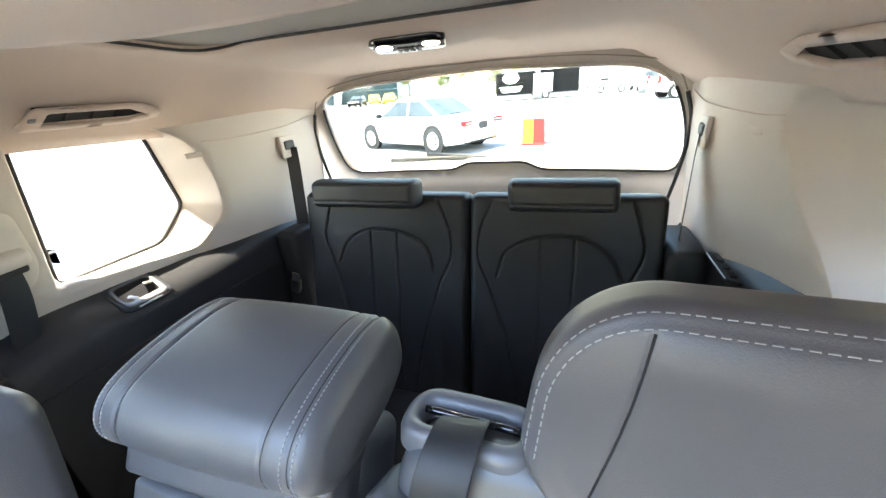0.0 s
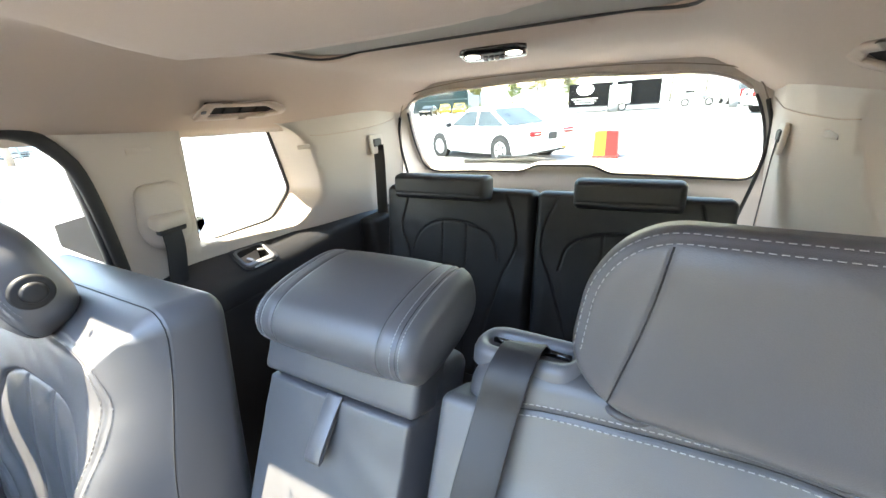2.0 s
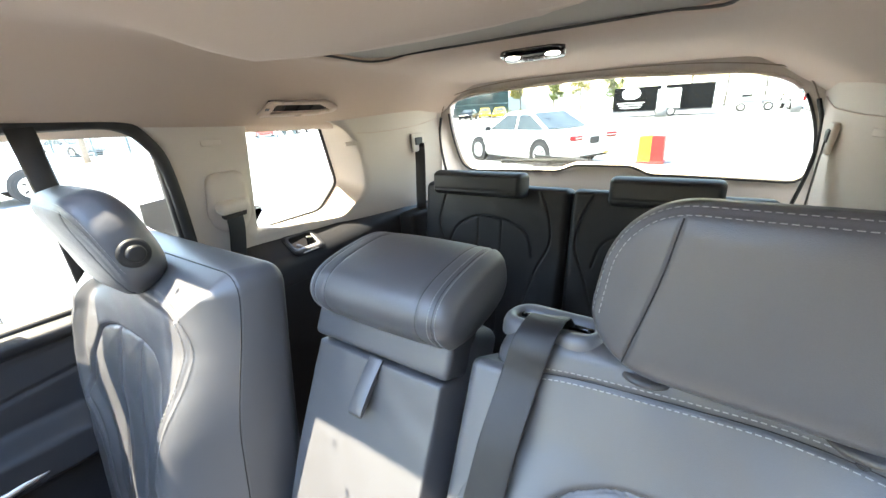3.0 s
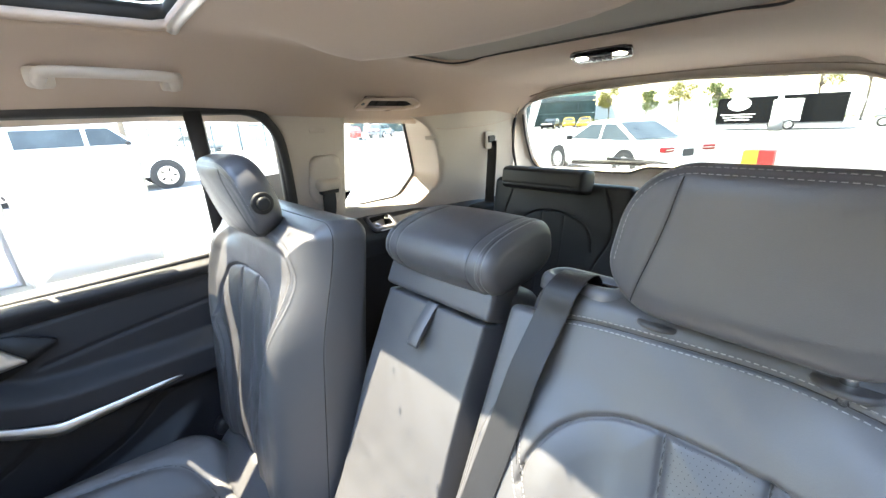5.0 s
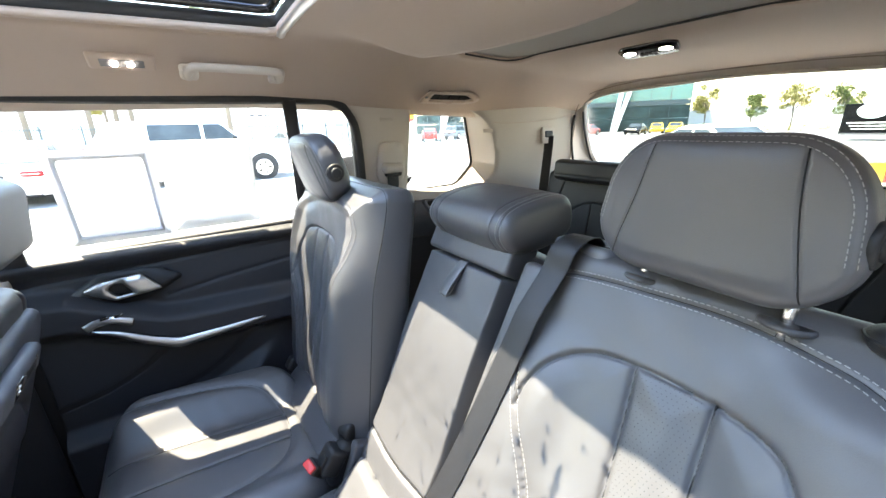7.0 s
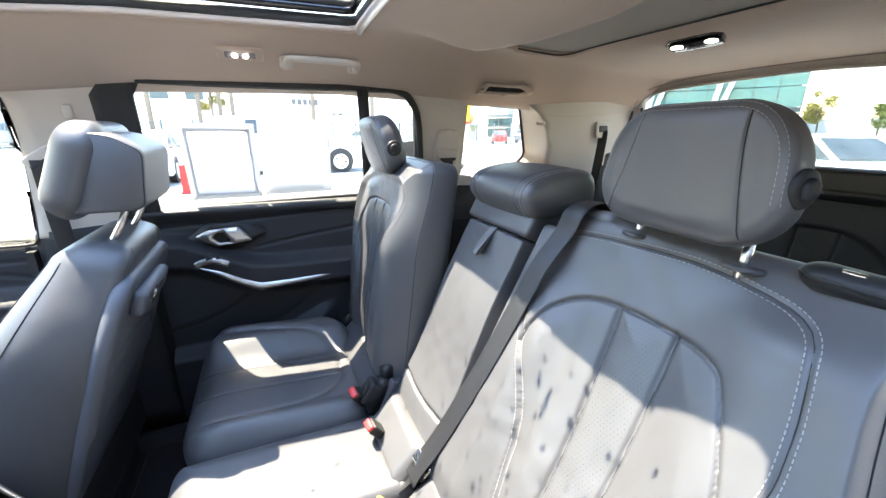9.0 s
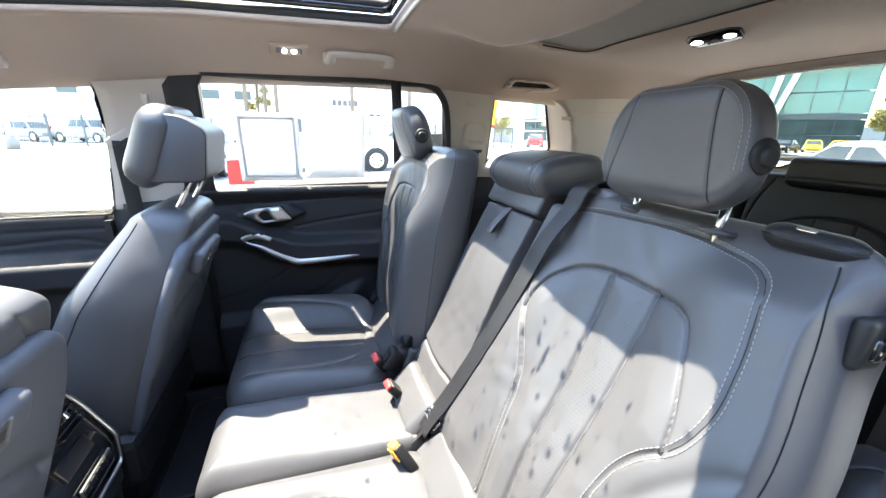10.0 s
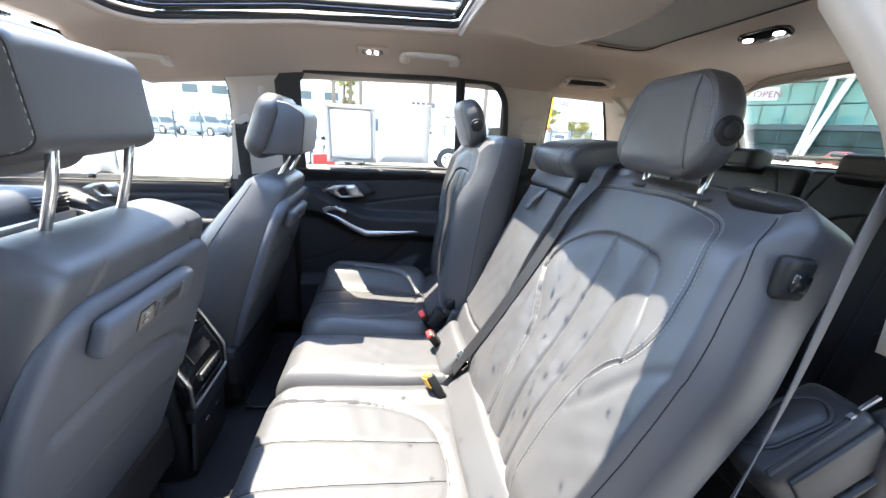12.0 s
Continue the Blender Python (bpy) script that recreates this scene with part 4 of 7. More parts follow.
def wrapped_headrest(w=0.270, r=0.022, n=120):
    """A wide headrest swept across: rounded front running down to the collar, sunk seams and twin stitching by each end."""
    hw = w / 2
    ring = resample(np.array(smooth_line(PROFILE + [PROFILE[0]], 240)), n + 1)[:-1]
    mid = np.array((0.100, -0.006))
    half = np.abs(ring - mid).max(axis=0)

    def at(x, pts, out=0.0):
        u = np.clip((abs(x) - (hw - r)) / r, 0, 1)
        d = r * (1 - math.sqrt(max(1 - u * u, 0))) - out
        d += 0.0022 * math.exp(-((abs(x) - 0.112) / 0.0035) ** 2) + 0.0016 * math.exp(-((abs(x) - 0.087) / 0.003) ** 2)
        d += 0.004 * (x / hw) ** 2
        q = mid + (pts - mid) * (1 - d / half)
        return np.column_stack([np.full(len(q), x), q])

    inner = np.linspace(-(hw - r), hw - r, 110)
    cap = hw - r + r * np.sin(np.linspace(0, math.pi / 2, 14))[1:]
    xs = np.concatenate([-cap[::-1], inner, cap])
    rows = [at(x, ring) for x in xs]
    for sgn in (-1, 1):
        rim = rows[0] if sgn < 0 else rows[-1]
        hub = rim.mean(axis=0)
        for f in (0.85, 0.65, 0.45, 0.25, 0.08, 0.0):
            q = hub + (rim - hub) * f
            q[:, 0] = sgn * (hw + 0.003 * (1 - f * f))
            rows = [q] + rows if sgn < 0 else rows + [q]
    verts = np.vstack(rows)
    faces = [(i * n + k, i * n + (k + 1) % n, (i + 1) * n + (k + 1) % n, (i + 1) * n + k) for i in range(len(rows) - 1) for k in range(n)]
    mesh_ob("cushion", verts, faces, LEATHER, hc)
    run = resample(np.array(smooth_line(PROFILE[:10], 200)), 66)
    sv, sf = [], []
    for x in (-0.1175, -0.1065, 0.1065, 0.1175):
        for k in range(3, 62):
            p0, p1 = run[k], run[k] + (run[k + 1] - run[k]) * 0.62
            seg = np.array([p0, p1])
            m0 = len(sv)
            for dx, out in ((-0.0006, -0.0004), (-0.0003, 0.0009), (0.0003, 0.0009), (0.0006, -0.0004)):
                e = at(x, seg, out)
                e[:, 0] += dx
                sv += [tuple(e[0]), tuple(e[1])]
            sf += [(m0, m0 + 2, m0 + 3, m0 + 1), (m0 + 2, m0 + 4, m0 + 5, m0 + 3), (m0 + 4, m0 + 6, m0 + 7, m0 + 5), (m0, m0 + 6, m0 + 4, m0 + 2), (m0 + 1, m0 + 3, m0 + 5, m0 + 7)]
    tagged(mesh_ob("stitching", np.array(sv), sf, THREAD, hc, smooth=False), "pale grey contrast stitching", kind="stuff")
    for x in (-0.112, -0.087, 0.087, 0.112):
        tube("seam", [tuple(p) for p in at(x, run, -0.0001)], 0.0007, SEAM, hc, seg=6)


wrapped_headrest()
cush_c, _ = seat_cushion("seat_cushion", seat_c, 0, 0.283, False)
cush_c.matrix_local = inv @ frame_of((-0.013, -0.505, 0.757), (1, 0, 0), (0, 1, 0))
roll = lower_roll(seat_c, inv, -0.135, 0.110)
part("seat_base", box_bm(0.26, 0.44, 0.20, inv @ pose(-0.014, -0.22, 0.50), 0.03, 2), PLASTIC, seat_c)
loop = [(0.004, 0.2945, 1.284), (0.004, 0.2755, 1.268), (0.004, 0.250, 1.243), (0.003, 0.238, 1.226), (0.003, 0.236, 1.221), (0.003, 0.240, 1.222), (0.003, 0.262, 1.245), (0.003, 0.279, 1.262)]
lp = strap("pull_loop", smooth_line(loop, 40), 0.026, 0.003, (1, 0, 0), LEATHER, seat_c)
lp.matrix_local = inv @ Matrix.Translation((-0.012, 0, 0))

# passenger-side outer seat, folded upright
seat_p = empty("second_row_seat", pose(-0.43, -0.2, 0.45), "black leather second-row seat with its back tipped upright", "car seat", "second row seats")
inv = Matrix.Translation((0.43, 0.2, -0.45))
back_p, pad_p = outer_backrest("backrest", inv @ back_pose(-0.436, 0.045, 0.72, 6.5), -1, seat_p)
hr_p = headrest(inv @ frame_of((-0.455, 0.157, 1.383), (1, 0, 0), (0, -0.27, 1)), seat_p, 1)
cush_p, _ = seat_cushion("seat_cushion", seat_p, 0, 0.545, True, -1)
cush_p.matrix_local = inv @ frame_of((-0.430, -0.505, 0.757), (1, 0, 0), (0, 1, 0))
roll = lower_roll(seat_p, inv, -0.66, -0.21)
part("seat_base", box_bm(0.51, 0.44, 0.20, inv @ pose(-0.43, -0.22, 0.50), 0.03, 2), PLASTIC, seat_p)
part("hinge_cover", box_bm(0.05, 0.10, 0.12, inv @ pose(-0.185, 0.045, 0.735, -25, 0, 0), 0.018, 3), PLASTIC, seat_p, smooth=True)
part("hinge_knob", cyl_bm(0.026, 0.040, inv @ pose(-0.205, 0.060, 0.812, 0, 90, 20), 24, bevel=0.008), PLASTIC, seat_p, smooth=True)
part("hinge_bracket", box_bm(0.030, 0.060, 0.150, inv @ pose(-0.158, 0.055, 0.730, -22, 0, 0), 0.008, 3), GREY_DARK, seat_p, smooth=True)
hb_box = part("buckle_box", box_bm(0.055, 0.050, 0.070, inv @ pose(-0.180, 0.000, 0.770, -35, 0, 0), 0.010, 3), PLASTIC, seat_p, smooth=True)
part("box_slot", box_bm(0.016, 0.006, 0.034, inv @ pose(-0.168, -0.024, 0.785, -35, 0, 0), 0.002, 1), RUBBER, hb_box)
part("hinge_cap", box_bm(0.045, 0.05, 0.05, inv @ pose(-0.675, 0.03, 0.765, -35, 0, 0), 0.014, 3), PLASTIC, seat_p, smooth=True)

# buckles and the centre belt
buckle(-0.178, -0.045, 0.775, RED, "black belt buckle with a red button", (30, 20, 15))
buckle(-0.036, -0.030, 0.770, RED, "black belt buckle with a red button", (35, 10, 10))
buckle(0.190, -0.060, 0.765, AMBER, "black belt buckle with an amber tag", (25, -28, 12))
belt_pts = [(0.234, 0.396, 1.352), (0.232, 0.388, 1.371), (0.230, 0.372, 1.379), (0.227, 0.345, 1.374), (0.223, 0.325, 1.356), (0.2165, 0.318, 1.322), (0.209, 0.285, 1.250), (0.196, 0.225, 1.12), (0.180, 0.155, 0.98), (0.160, 0.090, 0.855), (0.146, 0.052, 0.79), (0.140, 0.03, 0.75)]
belt_line = smooth_line(belt_pts, 60)
cb = empty("seat_belt", pose(0, 0, 0), "dark grey centre seat belt running down the seat front", "seat belt", "seat belts")
lift = ease((1.35 - belt_line[:, 2]) / 0.12)[:, None]
strap("webbing", belt_line + np.array((0, -0.004, 0.001)) + lift * np.array((0, -0.018, 0.010)), 0.047, 0.0022, (1, 0.10, 0.05), BELT, cb)
strap("lower_webbing", smooth_line([(0.146, 0.040, 0.792), (0.128, 0.02, 0.755), (0.105, 0.0, 0.71)], 20), 0.046, 0.002, (0.8, -0.6, 0), BELT, cb)
part("latch_tongue", box_bm(0.056, 0.005, 0.030, pose(0.146, 0.034, 0.800, -32, 20, 8), 0.002, 2), CHROME, cb)
part("tongue_grip", box_bm(0.050, 0.012, 0.018, pose(0.144, 0.028, 0.782, -32, 20, 8), 0.004, 2), PLASTIC, cb, smooth=True)


# ---- third row ----
def third_seat(x0, x1, s, label):
    w, cx = x1 - x0, (x0 + x1) / 2
    seat = empty("third_row_seat", pose(cx, 1.0, 0.6), label, "car seat", "third row seats")
    inv = Matrix.Translation((-cx, -1.0, -0.6))
    arch = smooth_line(mirror([(-0.170, 0.455), (-0.142, 0.533), (-0.055, 0.573), (0.05, 0.574), (0.124, 0.530), (0.158, 0.464)], s), 50)
    wing_l = smooth_line(mirror([(-0.185, 0.672), (-0.216, 0.600), (-0.226, 0.51), (-0.190, 0.42), (-0.165, 0.34), (-0.130, 0.22), (-0.10, 0.05)], s), 40)
    wing_r = smooth_line(mirror([(0.172, 0.672), (0.190, 0.61), (0.205, 0.54), (0.178, 0.46), (0.160, 0.38), (0.140, 0.24), (0.125, 0.05)], s), 40)
    ribs = [np.array(mirror([(-0.052, 0.570), (-0.05, 0.06)], s)), np.array(mirror([(0.038, 0.571), (0.034, 0.06)], s))]

    def shape(a, b):
        v = groove(a, b, arch, 0.007, 0.0026) + groove(a, b, wing_l, 0.006, 0.0026) + groove(a, b, wing_r, 0.006, 0.0026) + sum(groove(a, b, r, 0.005, 0.0024) for r in ribs)
        return v + wrinkle(a, b, 0.0005) + 0.012 * ease((np.abs(a) - 0.15) / 0.06) * ease((0.5 - b) / 0.15)

    pad = Pad(w, 0.69, 0.045, 0.06, 0.024, 0.026, shape=shape, bend=lambda b: -0.045 + 0 * b, nx=230, ny=260, power=2.6)
    # the shade over this row is in the leather's darker colour
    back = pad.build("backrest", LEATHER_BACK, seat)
    back.matrix_local = inv @ back_pose(cx, 1.02, 0.70, 10)
    pad.seam("seam", [arch, wing_l, wing_r] + ribs, back, 0.0010)
    hw = 0.345 if s < 0 else 0.272
    hp = Pad(hw, 0.085, 0.05, 0.05, 0.018, 0.020, shape=lambda a, b: groove(a, b, np.array([(-0.2, 0.022), (0.2, 0.022)]), 0.003, 0.003), nx=60, ny=40)
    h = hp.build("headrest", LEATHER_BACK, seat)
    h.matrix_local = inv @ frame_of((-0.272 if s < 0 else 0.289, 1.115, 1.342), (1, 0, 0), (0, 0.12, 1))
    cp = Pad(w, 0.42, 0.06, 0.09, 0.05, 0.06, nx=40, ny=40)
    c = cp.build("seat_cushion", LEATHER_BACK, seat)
    c.matrix_local = inv @ frame_of((cx, 0.62, 0.72), (1, 0, 0), (0, 1, -0.1))
    part("seat_base", box_bm(w - 0.04, 0.36, 0.26, inv @ pose(cx, 0.85, 0.53), 0.02), CARPET, seat)
    part("back_board", box_bm(w - 0.002, 0.02, 0.60, inv @ pose(cx, 1.135, 1.02, -10, 0, 0)), CARPET, seat)
    return seat


third_seat(-0.520, 0.0365, -1, "black leather third-row seat with low headrest")
third_seat(0.0375, 0.545, 1, "black leather third-row seat with low headrest")


# ---- rear passenger door ----
def relief(name, ys, zs, fn, side, material, parent, x0, back=0.03):
    """A door lining: a grid over y and z whose depth comes from fn."""
    y, z = np.meshgrid(ys, zs)
    d = fn(y.ravel(), z.ravel())
    ny, nz = len(ys), len(zs)
    verts = np.stack([side * (x0 - d), y.ravel(), z.ravel()], 1)
    verts2 = verts.copy()
    verts2[:, 0] = side * (x0 + back)
    faces = []
    n = ny * nz
    for j in range(nz - 1):
        for i in range(ny - 1):
            p = j * ny + i
            faces.append((p, p + 1, p + ny + 1, p + ny))
    rim = [i for i in range(ny)] + [j * ny + ny - 1 for j in range(1, nz)] + [(nz - 1) * ny + i for i in range(ny - 2, -1, -1)] + [j * ny for j in range(nz - 2, 0, -1)]
    for p, q in zip(rim, rim[1:] + rim[:1]):
        faces.append((q, p, n + p, n + q))
    if side > 0:
        faces = [f[::-1] for f in faces]
    return mesh_ob(name, np.vstack([verts, verts2]), faces, material, parent)


def groove2(y, z, pts, depth, width):
    return -depth * np.exp(-(line_dist(np.stack([y, z], 1), smooth_line(pts, 40)) / width) ** 2)


ARM_Y, ARM_Z = [-0.60, -0.50, -0.40, -0.30, -0.24, 0.0, 0.4], [1.075, 1.068, 1.015, 0.970, 0.960, 0.953, 0.955]


def rear_door_depth(y, z):
    arm = np.interp(y, ARM_Y, ARM_Z)
    d = 0.046 * ease((1.264 - z) / 0.020) - 0.014 - 0.030 * ease((1.240 - z) / 0.045)
    shelf = ease((arm + 0.105 - z) / 0.05) * ease((z - (arm - 0.055)) / 0.05)
    d = d + 0.055 * shelf
    d = d - 0.014 * ease((arm - 0.02 - z) / 0.05)
    pocket = ease((0.735 + 0.12 * ease((y + 0.32) / 0.4) - z) / 0.05) * ease((0.02 - y) / 0.12)
    d = d + 0.050 * pocket
    d = d + groove2(y, z, [(-0.60, 1.184), (-0.3, 1.196), (0.1, 1.214), (0.38, 1.224)], 0.006, 0.004)
    d = d + groove2(y, z, [(-0.28, 1.090), (-0.1, 1.116), (0.1, 1.138), (0.38, 1.165)], 0.005, 0.005)
    d = d + groove2(y, z, [(-0.60, 0.800), (-0.48, 0.825), (-0.38, 0.870), (-0.29, 0.935)], 0.007, 0.005)
    d = d + groove2(y, z, [(-0.03, 0.935), (-0.10, 0.875), (-0.19, 0.805), (-0.33, 0.750)], 0.006, 0.006)
    return d


door = empty("door_1", pose(-0.75, -0.1, 0.45), "closed rear passenger door, black lining with satin trim", "car door", kind="structure")
inv = Matrix.Translation((0.75, 0.1, -0.45))
dl = relief("door_lining", np.linspace(-0.600, 0.375, 190), np.linspace(0.46, 1.262, 170), rear_door_depth, -1, PLASTIC_SOFT, door, 0.757)
dl.matrix_local = inv
HANDLE = rounded([(-0.462, 1.155), (-0.424, 1.174), (-0.328, 1.180), (-0.286, 1.126), (-0.398, 1.116), (-0.432, 1.134)], 0.007)
HOLE = rounded([(-0.410, 1.148), (-0.396, 1.164), (-0.374, 1.165), (-0.352, 1.128), (-0.392, 1.125)], 0.005)
FLAP = rounded([(-0.352, 1.172), (-0.330, 1.174), (-0.294, 1.130), (-0.318, 1.127)], 0.004)
hd = sheet("door_handle", HANDLE, [HOLE], lambda y, z: (-0.728 + 0.006 * math.cos((y + 0.37) * 16), y, z), ALU, door, step=0.02, thick=0.012, label="satin chrome inner door handle")
hd.matrix_local = inv
cup = part("handle_cup", box_bm(0.006, 0.075, 0.040, inv @ pose(-0.7375, -0.374, 1.146), 0.002), RUBBER, hd)
fp = sheet("handle_flap", FLAP, [], lambda y, z: (-0.7215 + 0.006 * math.cos((y + 0.37) * 16), y, z), ALU, hd, step=0.02, thick=0.006)
fp.matrix_local = inv
hb = sheet("handle_surround", rounded([(-0.50, 1.140), (-0.42, 1.196), (-0.295, 1.190), (-0.225, 1.150), (-0.33, 1.095), (-0.44, 1.100)], 0.02), [], lambda y, z: (-0.7405, y, z), PLASTIC, door, step=0.04, thick=0.006)
hb.matrix_local = inv
BAND = [(-0.465, 1.056), (-0.402, 1.034), (-0.33, 0.992), (-0.275, 0.969), (-0.15, 0.967), (-0.058, 0.968), (-0.024, 0.963), (-0.05, 0.957), (-0.14, 0.948), (-0.28, 0.940), (-0.352, 0.977), (-0.42, 1.027)]
tr = sheet("trim_strip", rounded(BAND, 0.012, 4), [], lambda y, z: (-0.687 - 0.012 * float(ease((y + 0.30) / 0.3)), y, z), ALU, door, step=0.03, thick=0.006, label="brushed aluminium trim strip")
tr.matrix_local = inv
sw = tube("window_switch", smooth_line([(-0.692, -0.470, 1.062), (-0.690, -0.445, 1.073), (-0.688, -0.410, 1.074), (-0.690, -0.370, 1.056)], 24), 0.011, ALU, door, seg=10, flat=0.6, up=(1, 0, 0))
sw.matrix_local = inv
for y in (-0.425, -0.395):
    part("switch_key", box_bm(0.012, 0.022, 0.008, pose(-0.688, y, 1.083, 10, -20, 0), 0.003, 2), GLOSS, sw, smooth=True)
belt_seal = tube("belt_seal", [(-0.764, y, np.interp(y, (-0.56, 0.345), (1.250, 1.264))) for y in np.linspace(-0.58, 0.36, 30)], 0.009, RUBBER, door, seg=8)
belt_seal.matrix_local = inv


# paper sheets stuck to the inside of that window
def thin_paper(name, color, share):
    """Thin paper that lets daylight through."""
    m = bpy.data.materials.new(name)
    m.use_nodes = True
    nt = m.node_tree
    b = nt.nodes["Principled BSDF"]
    b.inputs["Base Color"].default_value = (*color, 1)
    b.inputs["Roughness"].default_value = 0.8
    tl = nt.nodes.new("ShaderNodeBsdfTranslucent")
    tl.inputs["Color"].default_value = (*color, 1)
    mix = nt.nodes.new("ShaderNodeMixShader")
    mix.inputs[0].default_value = share
    nt.links.new(b.outputs[0], mix.inputs[1])
    nt.links.new(tl.outputs[0], mix.inputs[2])
    nt.links.new(mix.outputs[0], nt.nodes["Material Output"].inputs["Surface"])
    return m


PAPER = thin_paper("white_paper", (0.84, 0.85, 0.86), 0.32)
PAPER_GREY = thin_paper("grey_print", (0.82, 0.83, 0.855), 0.32)


def paper(y0, y1, z0, z1, framed):
    ob = empty("window_sticker", pose(-0.745, (y0 + y1) / 2, z0), "white paper sticker with grey frame on the window" if framed else "plain white paper sticker on the window", "sticker", "window stickers")
    inv = Matrix.Translation((0.745, -(y0 + y1) / 2, -z0))
    f = lambda y, z: (-wall_x(y, z) - 0.020, y, z)
    s = sheet("sheet", rounded([(y0, z0), (y1, z0), (y1, z1), (y0, z1)], 0.004), [], f, PAPER, ob, step=0.05, thick=0.0006)
    s.matrix_local = inv
    if framed:
        o = np.array([(y0 + 0.014, z0 + 0.014), (y1 - 0.014, z0 + 0.014), (y1 - 0.014, z1 - 0.014), (y0 + 0.014, z1 - 0.014)])
        i = o + np.array([(0.009, 0.008), (-0.009, 0.008), (-0.009, -0.009), (0.009, -0.009)])
        g = sheet("printed_frame", o, [rounded(i, 0.012)], lambda y, z: (-wall_x(y, z) - 0.0185, y, z), PAPER_GREY, ob, step=0.05, thick=0.0004)
        g.matrix_local = inv


paper(-0.452, -0.232, 1.278, 1.528, True)
paper(-0.222, 0.012, 1.284, 1.542, False)

# ---- front passenger door, post and belt ----
def front_door_depth(y, z):
    arm = 0.955 + 0.10 * ease((-1.25 - y) / 0.3)
    d = 0.012 * ease((1.180 - z) / 0.03) - 0.012 + 0.060 * ease((arm + 0.09 - z) / 0.05) * ease((z - (arm - 0.07)) / 0.05)
    d = d + groove2(y, z, [(-1.8, 1.10), (-1.3, 1.115), (-0.9, 1.12)], 0.006, 0.004)
    d = d + groove2(y, z, [(-1.8, 1.04), (-1.2, 1.075), (-1.0, 1.085), (-0.88, 1.05)], 0.005, 0.005)
    return d


fdoor = empty("door_2", pose(-0.75, -1.3, 0.45), "closed front passenger door with black lining", "car door", kind="structure")
inv = Matrix.Translation((0.75, 1.3, -0.45))
ob = relief("door_lining", np.linspace(-1.84, -0.905, 120), np.linspace(0.46, 1.180, 110), front_door_depth, -1, PLASTIC_SOFT, fdoor, 0.757)
ob.matrix_local = inv
shift = np.array((-1.0, -0.02))
hd2 = sheet("door_handle", HANDLE + shift, [HOLE + shift], lambda y, z: (-0.728, y, z), ALU, fdoor, step=0.02, thick=0.012, label="satin chrome inner door handle")
hd2.matrix_local = inv
tr2 = tube("trim_strip", smooth_line([(-0.695, -1.58, 1.065), (-0.690, -1.45, 1.035), (-0.688, -1.36, 1.005), (-0.686, -1.24, 0.992)], 30), 0.012, ALU, fdoor, "brushed aluminium trim strip", seg=10, flat=0.4, up=(1, 0, 0))
tr2.matrix_local = inv

bpost = empty("b_pillar_lower_trim", pose(-0.75, -0.74, 0.45), "charcoal lower centre post trim", "pillar trim", kind="structure")
inv = Matrix.Translation((0.75, 0.74, -0.45))
o = sheet("lower_trim", rounded([(-0.885, 0.46), (-0.615, 0.46), (-0.625, 1.225), (-0.875, 1.205)], 0.01), [], lambda y, z: (-0.730 + 0.02 * ((y + 0.75) / 0.13) ** 2 * -1, y, z), PLASTIC_SOFT, bpost, step=0.04, thick=0.03)
o.matrix_local = inv
gap = part("door_gap", box_bm(0.03, 0.020, 0.70, inv @ pose(-0.752, -0.895, 0.80)), RUBBER, bpost)
fb = empty("seat_belt", pose(0, 0, 0), "black front passenger seat belt on the centre post", "seat belt", "seat belts")
strap("webbing", smooth_line([(-0.684, -0.785, 1.425), (-0.688, -0.787, 1.36), (-0.698, -0.788, 1.2), (-0.704, -0.785, 1.0), (-0.71, -0.78, 0.80)], 30), 0.047, 0.002, (0, 1, 0), BELT, fb)
part("anchor", box_bm(0.026, 0.085, 0.040, pose(-0.697, -0.788, 1.432, 32, 0, 0), 0.012, 4), TRIM, fb, "ivory belt anchor cover", smooth=True)
part("anchor_slot", box_bm(0.010, 0.060, 0.012, pose(-0.688, -0.785, 1.418, 32, 0, 0), 0.004), RUBBER, fb)
part("height_adjuster", box_bm(0.015, 0.022, 0.040, pose(-0.664, -0.688, 1.555), 0.006, 2), TRIM, fb, smooth=True)
part("belt_stop", cyl_bm(0.010, 0.012, pose(-0.683, -0.79, 1.10, 0, 90, 0), 16), GREY_PLASTIC, fb)

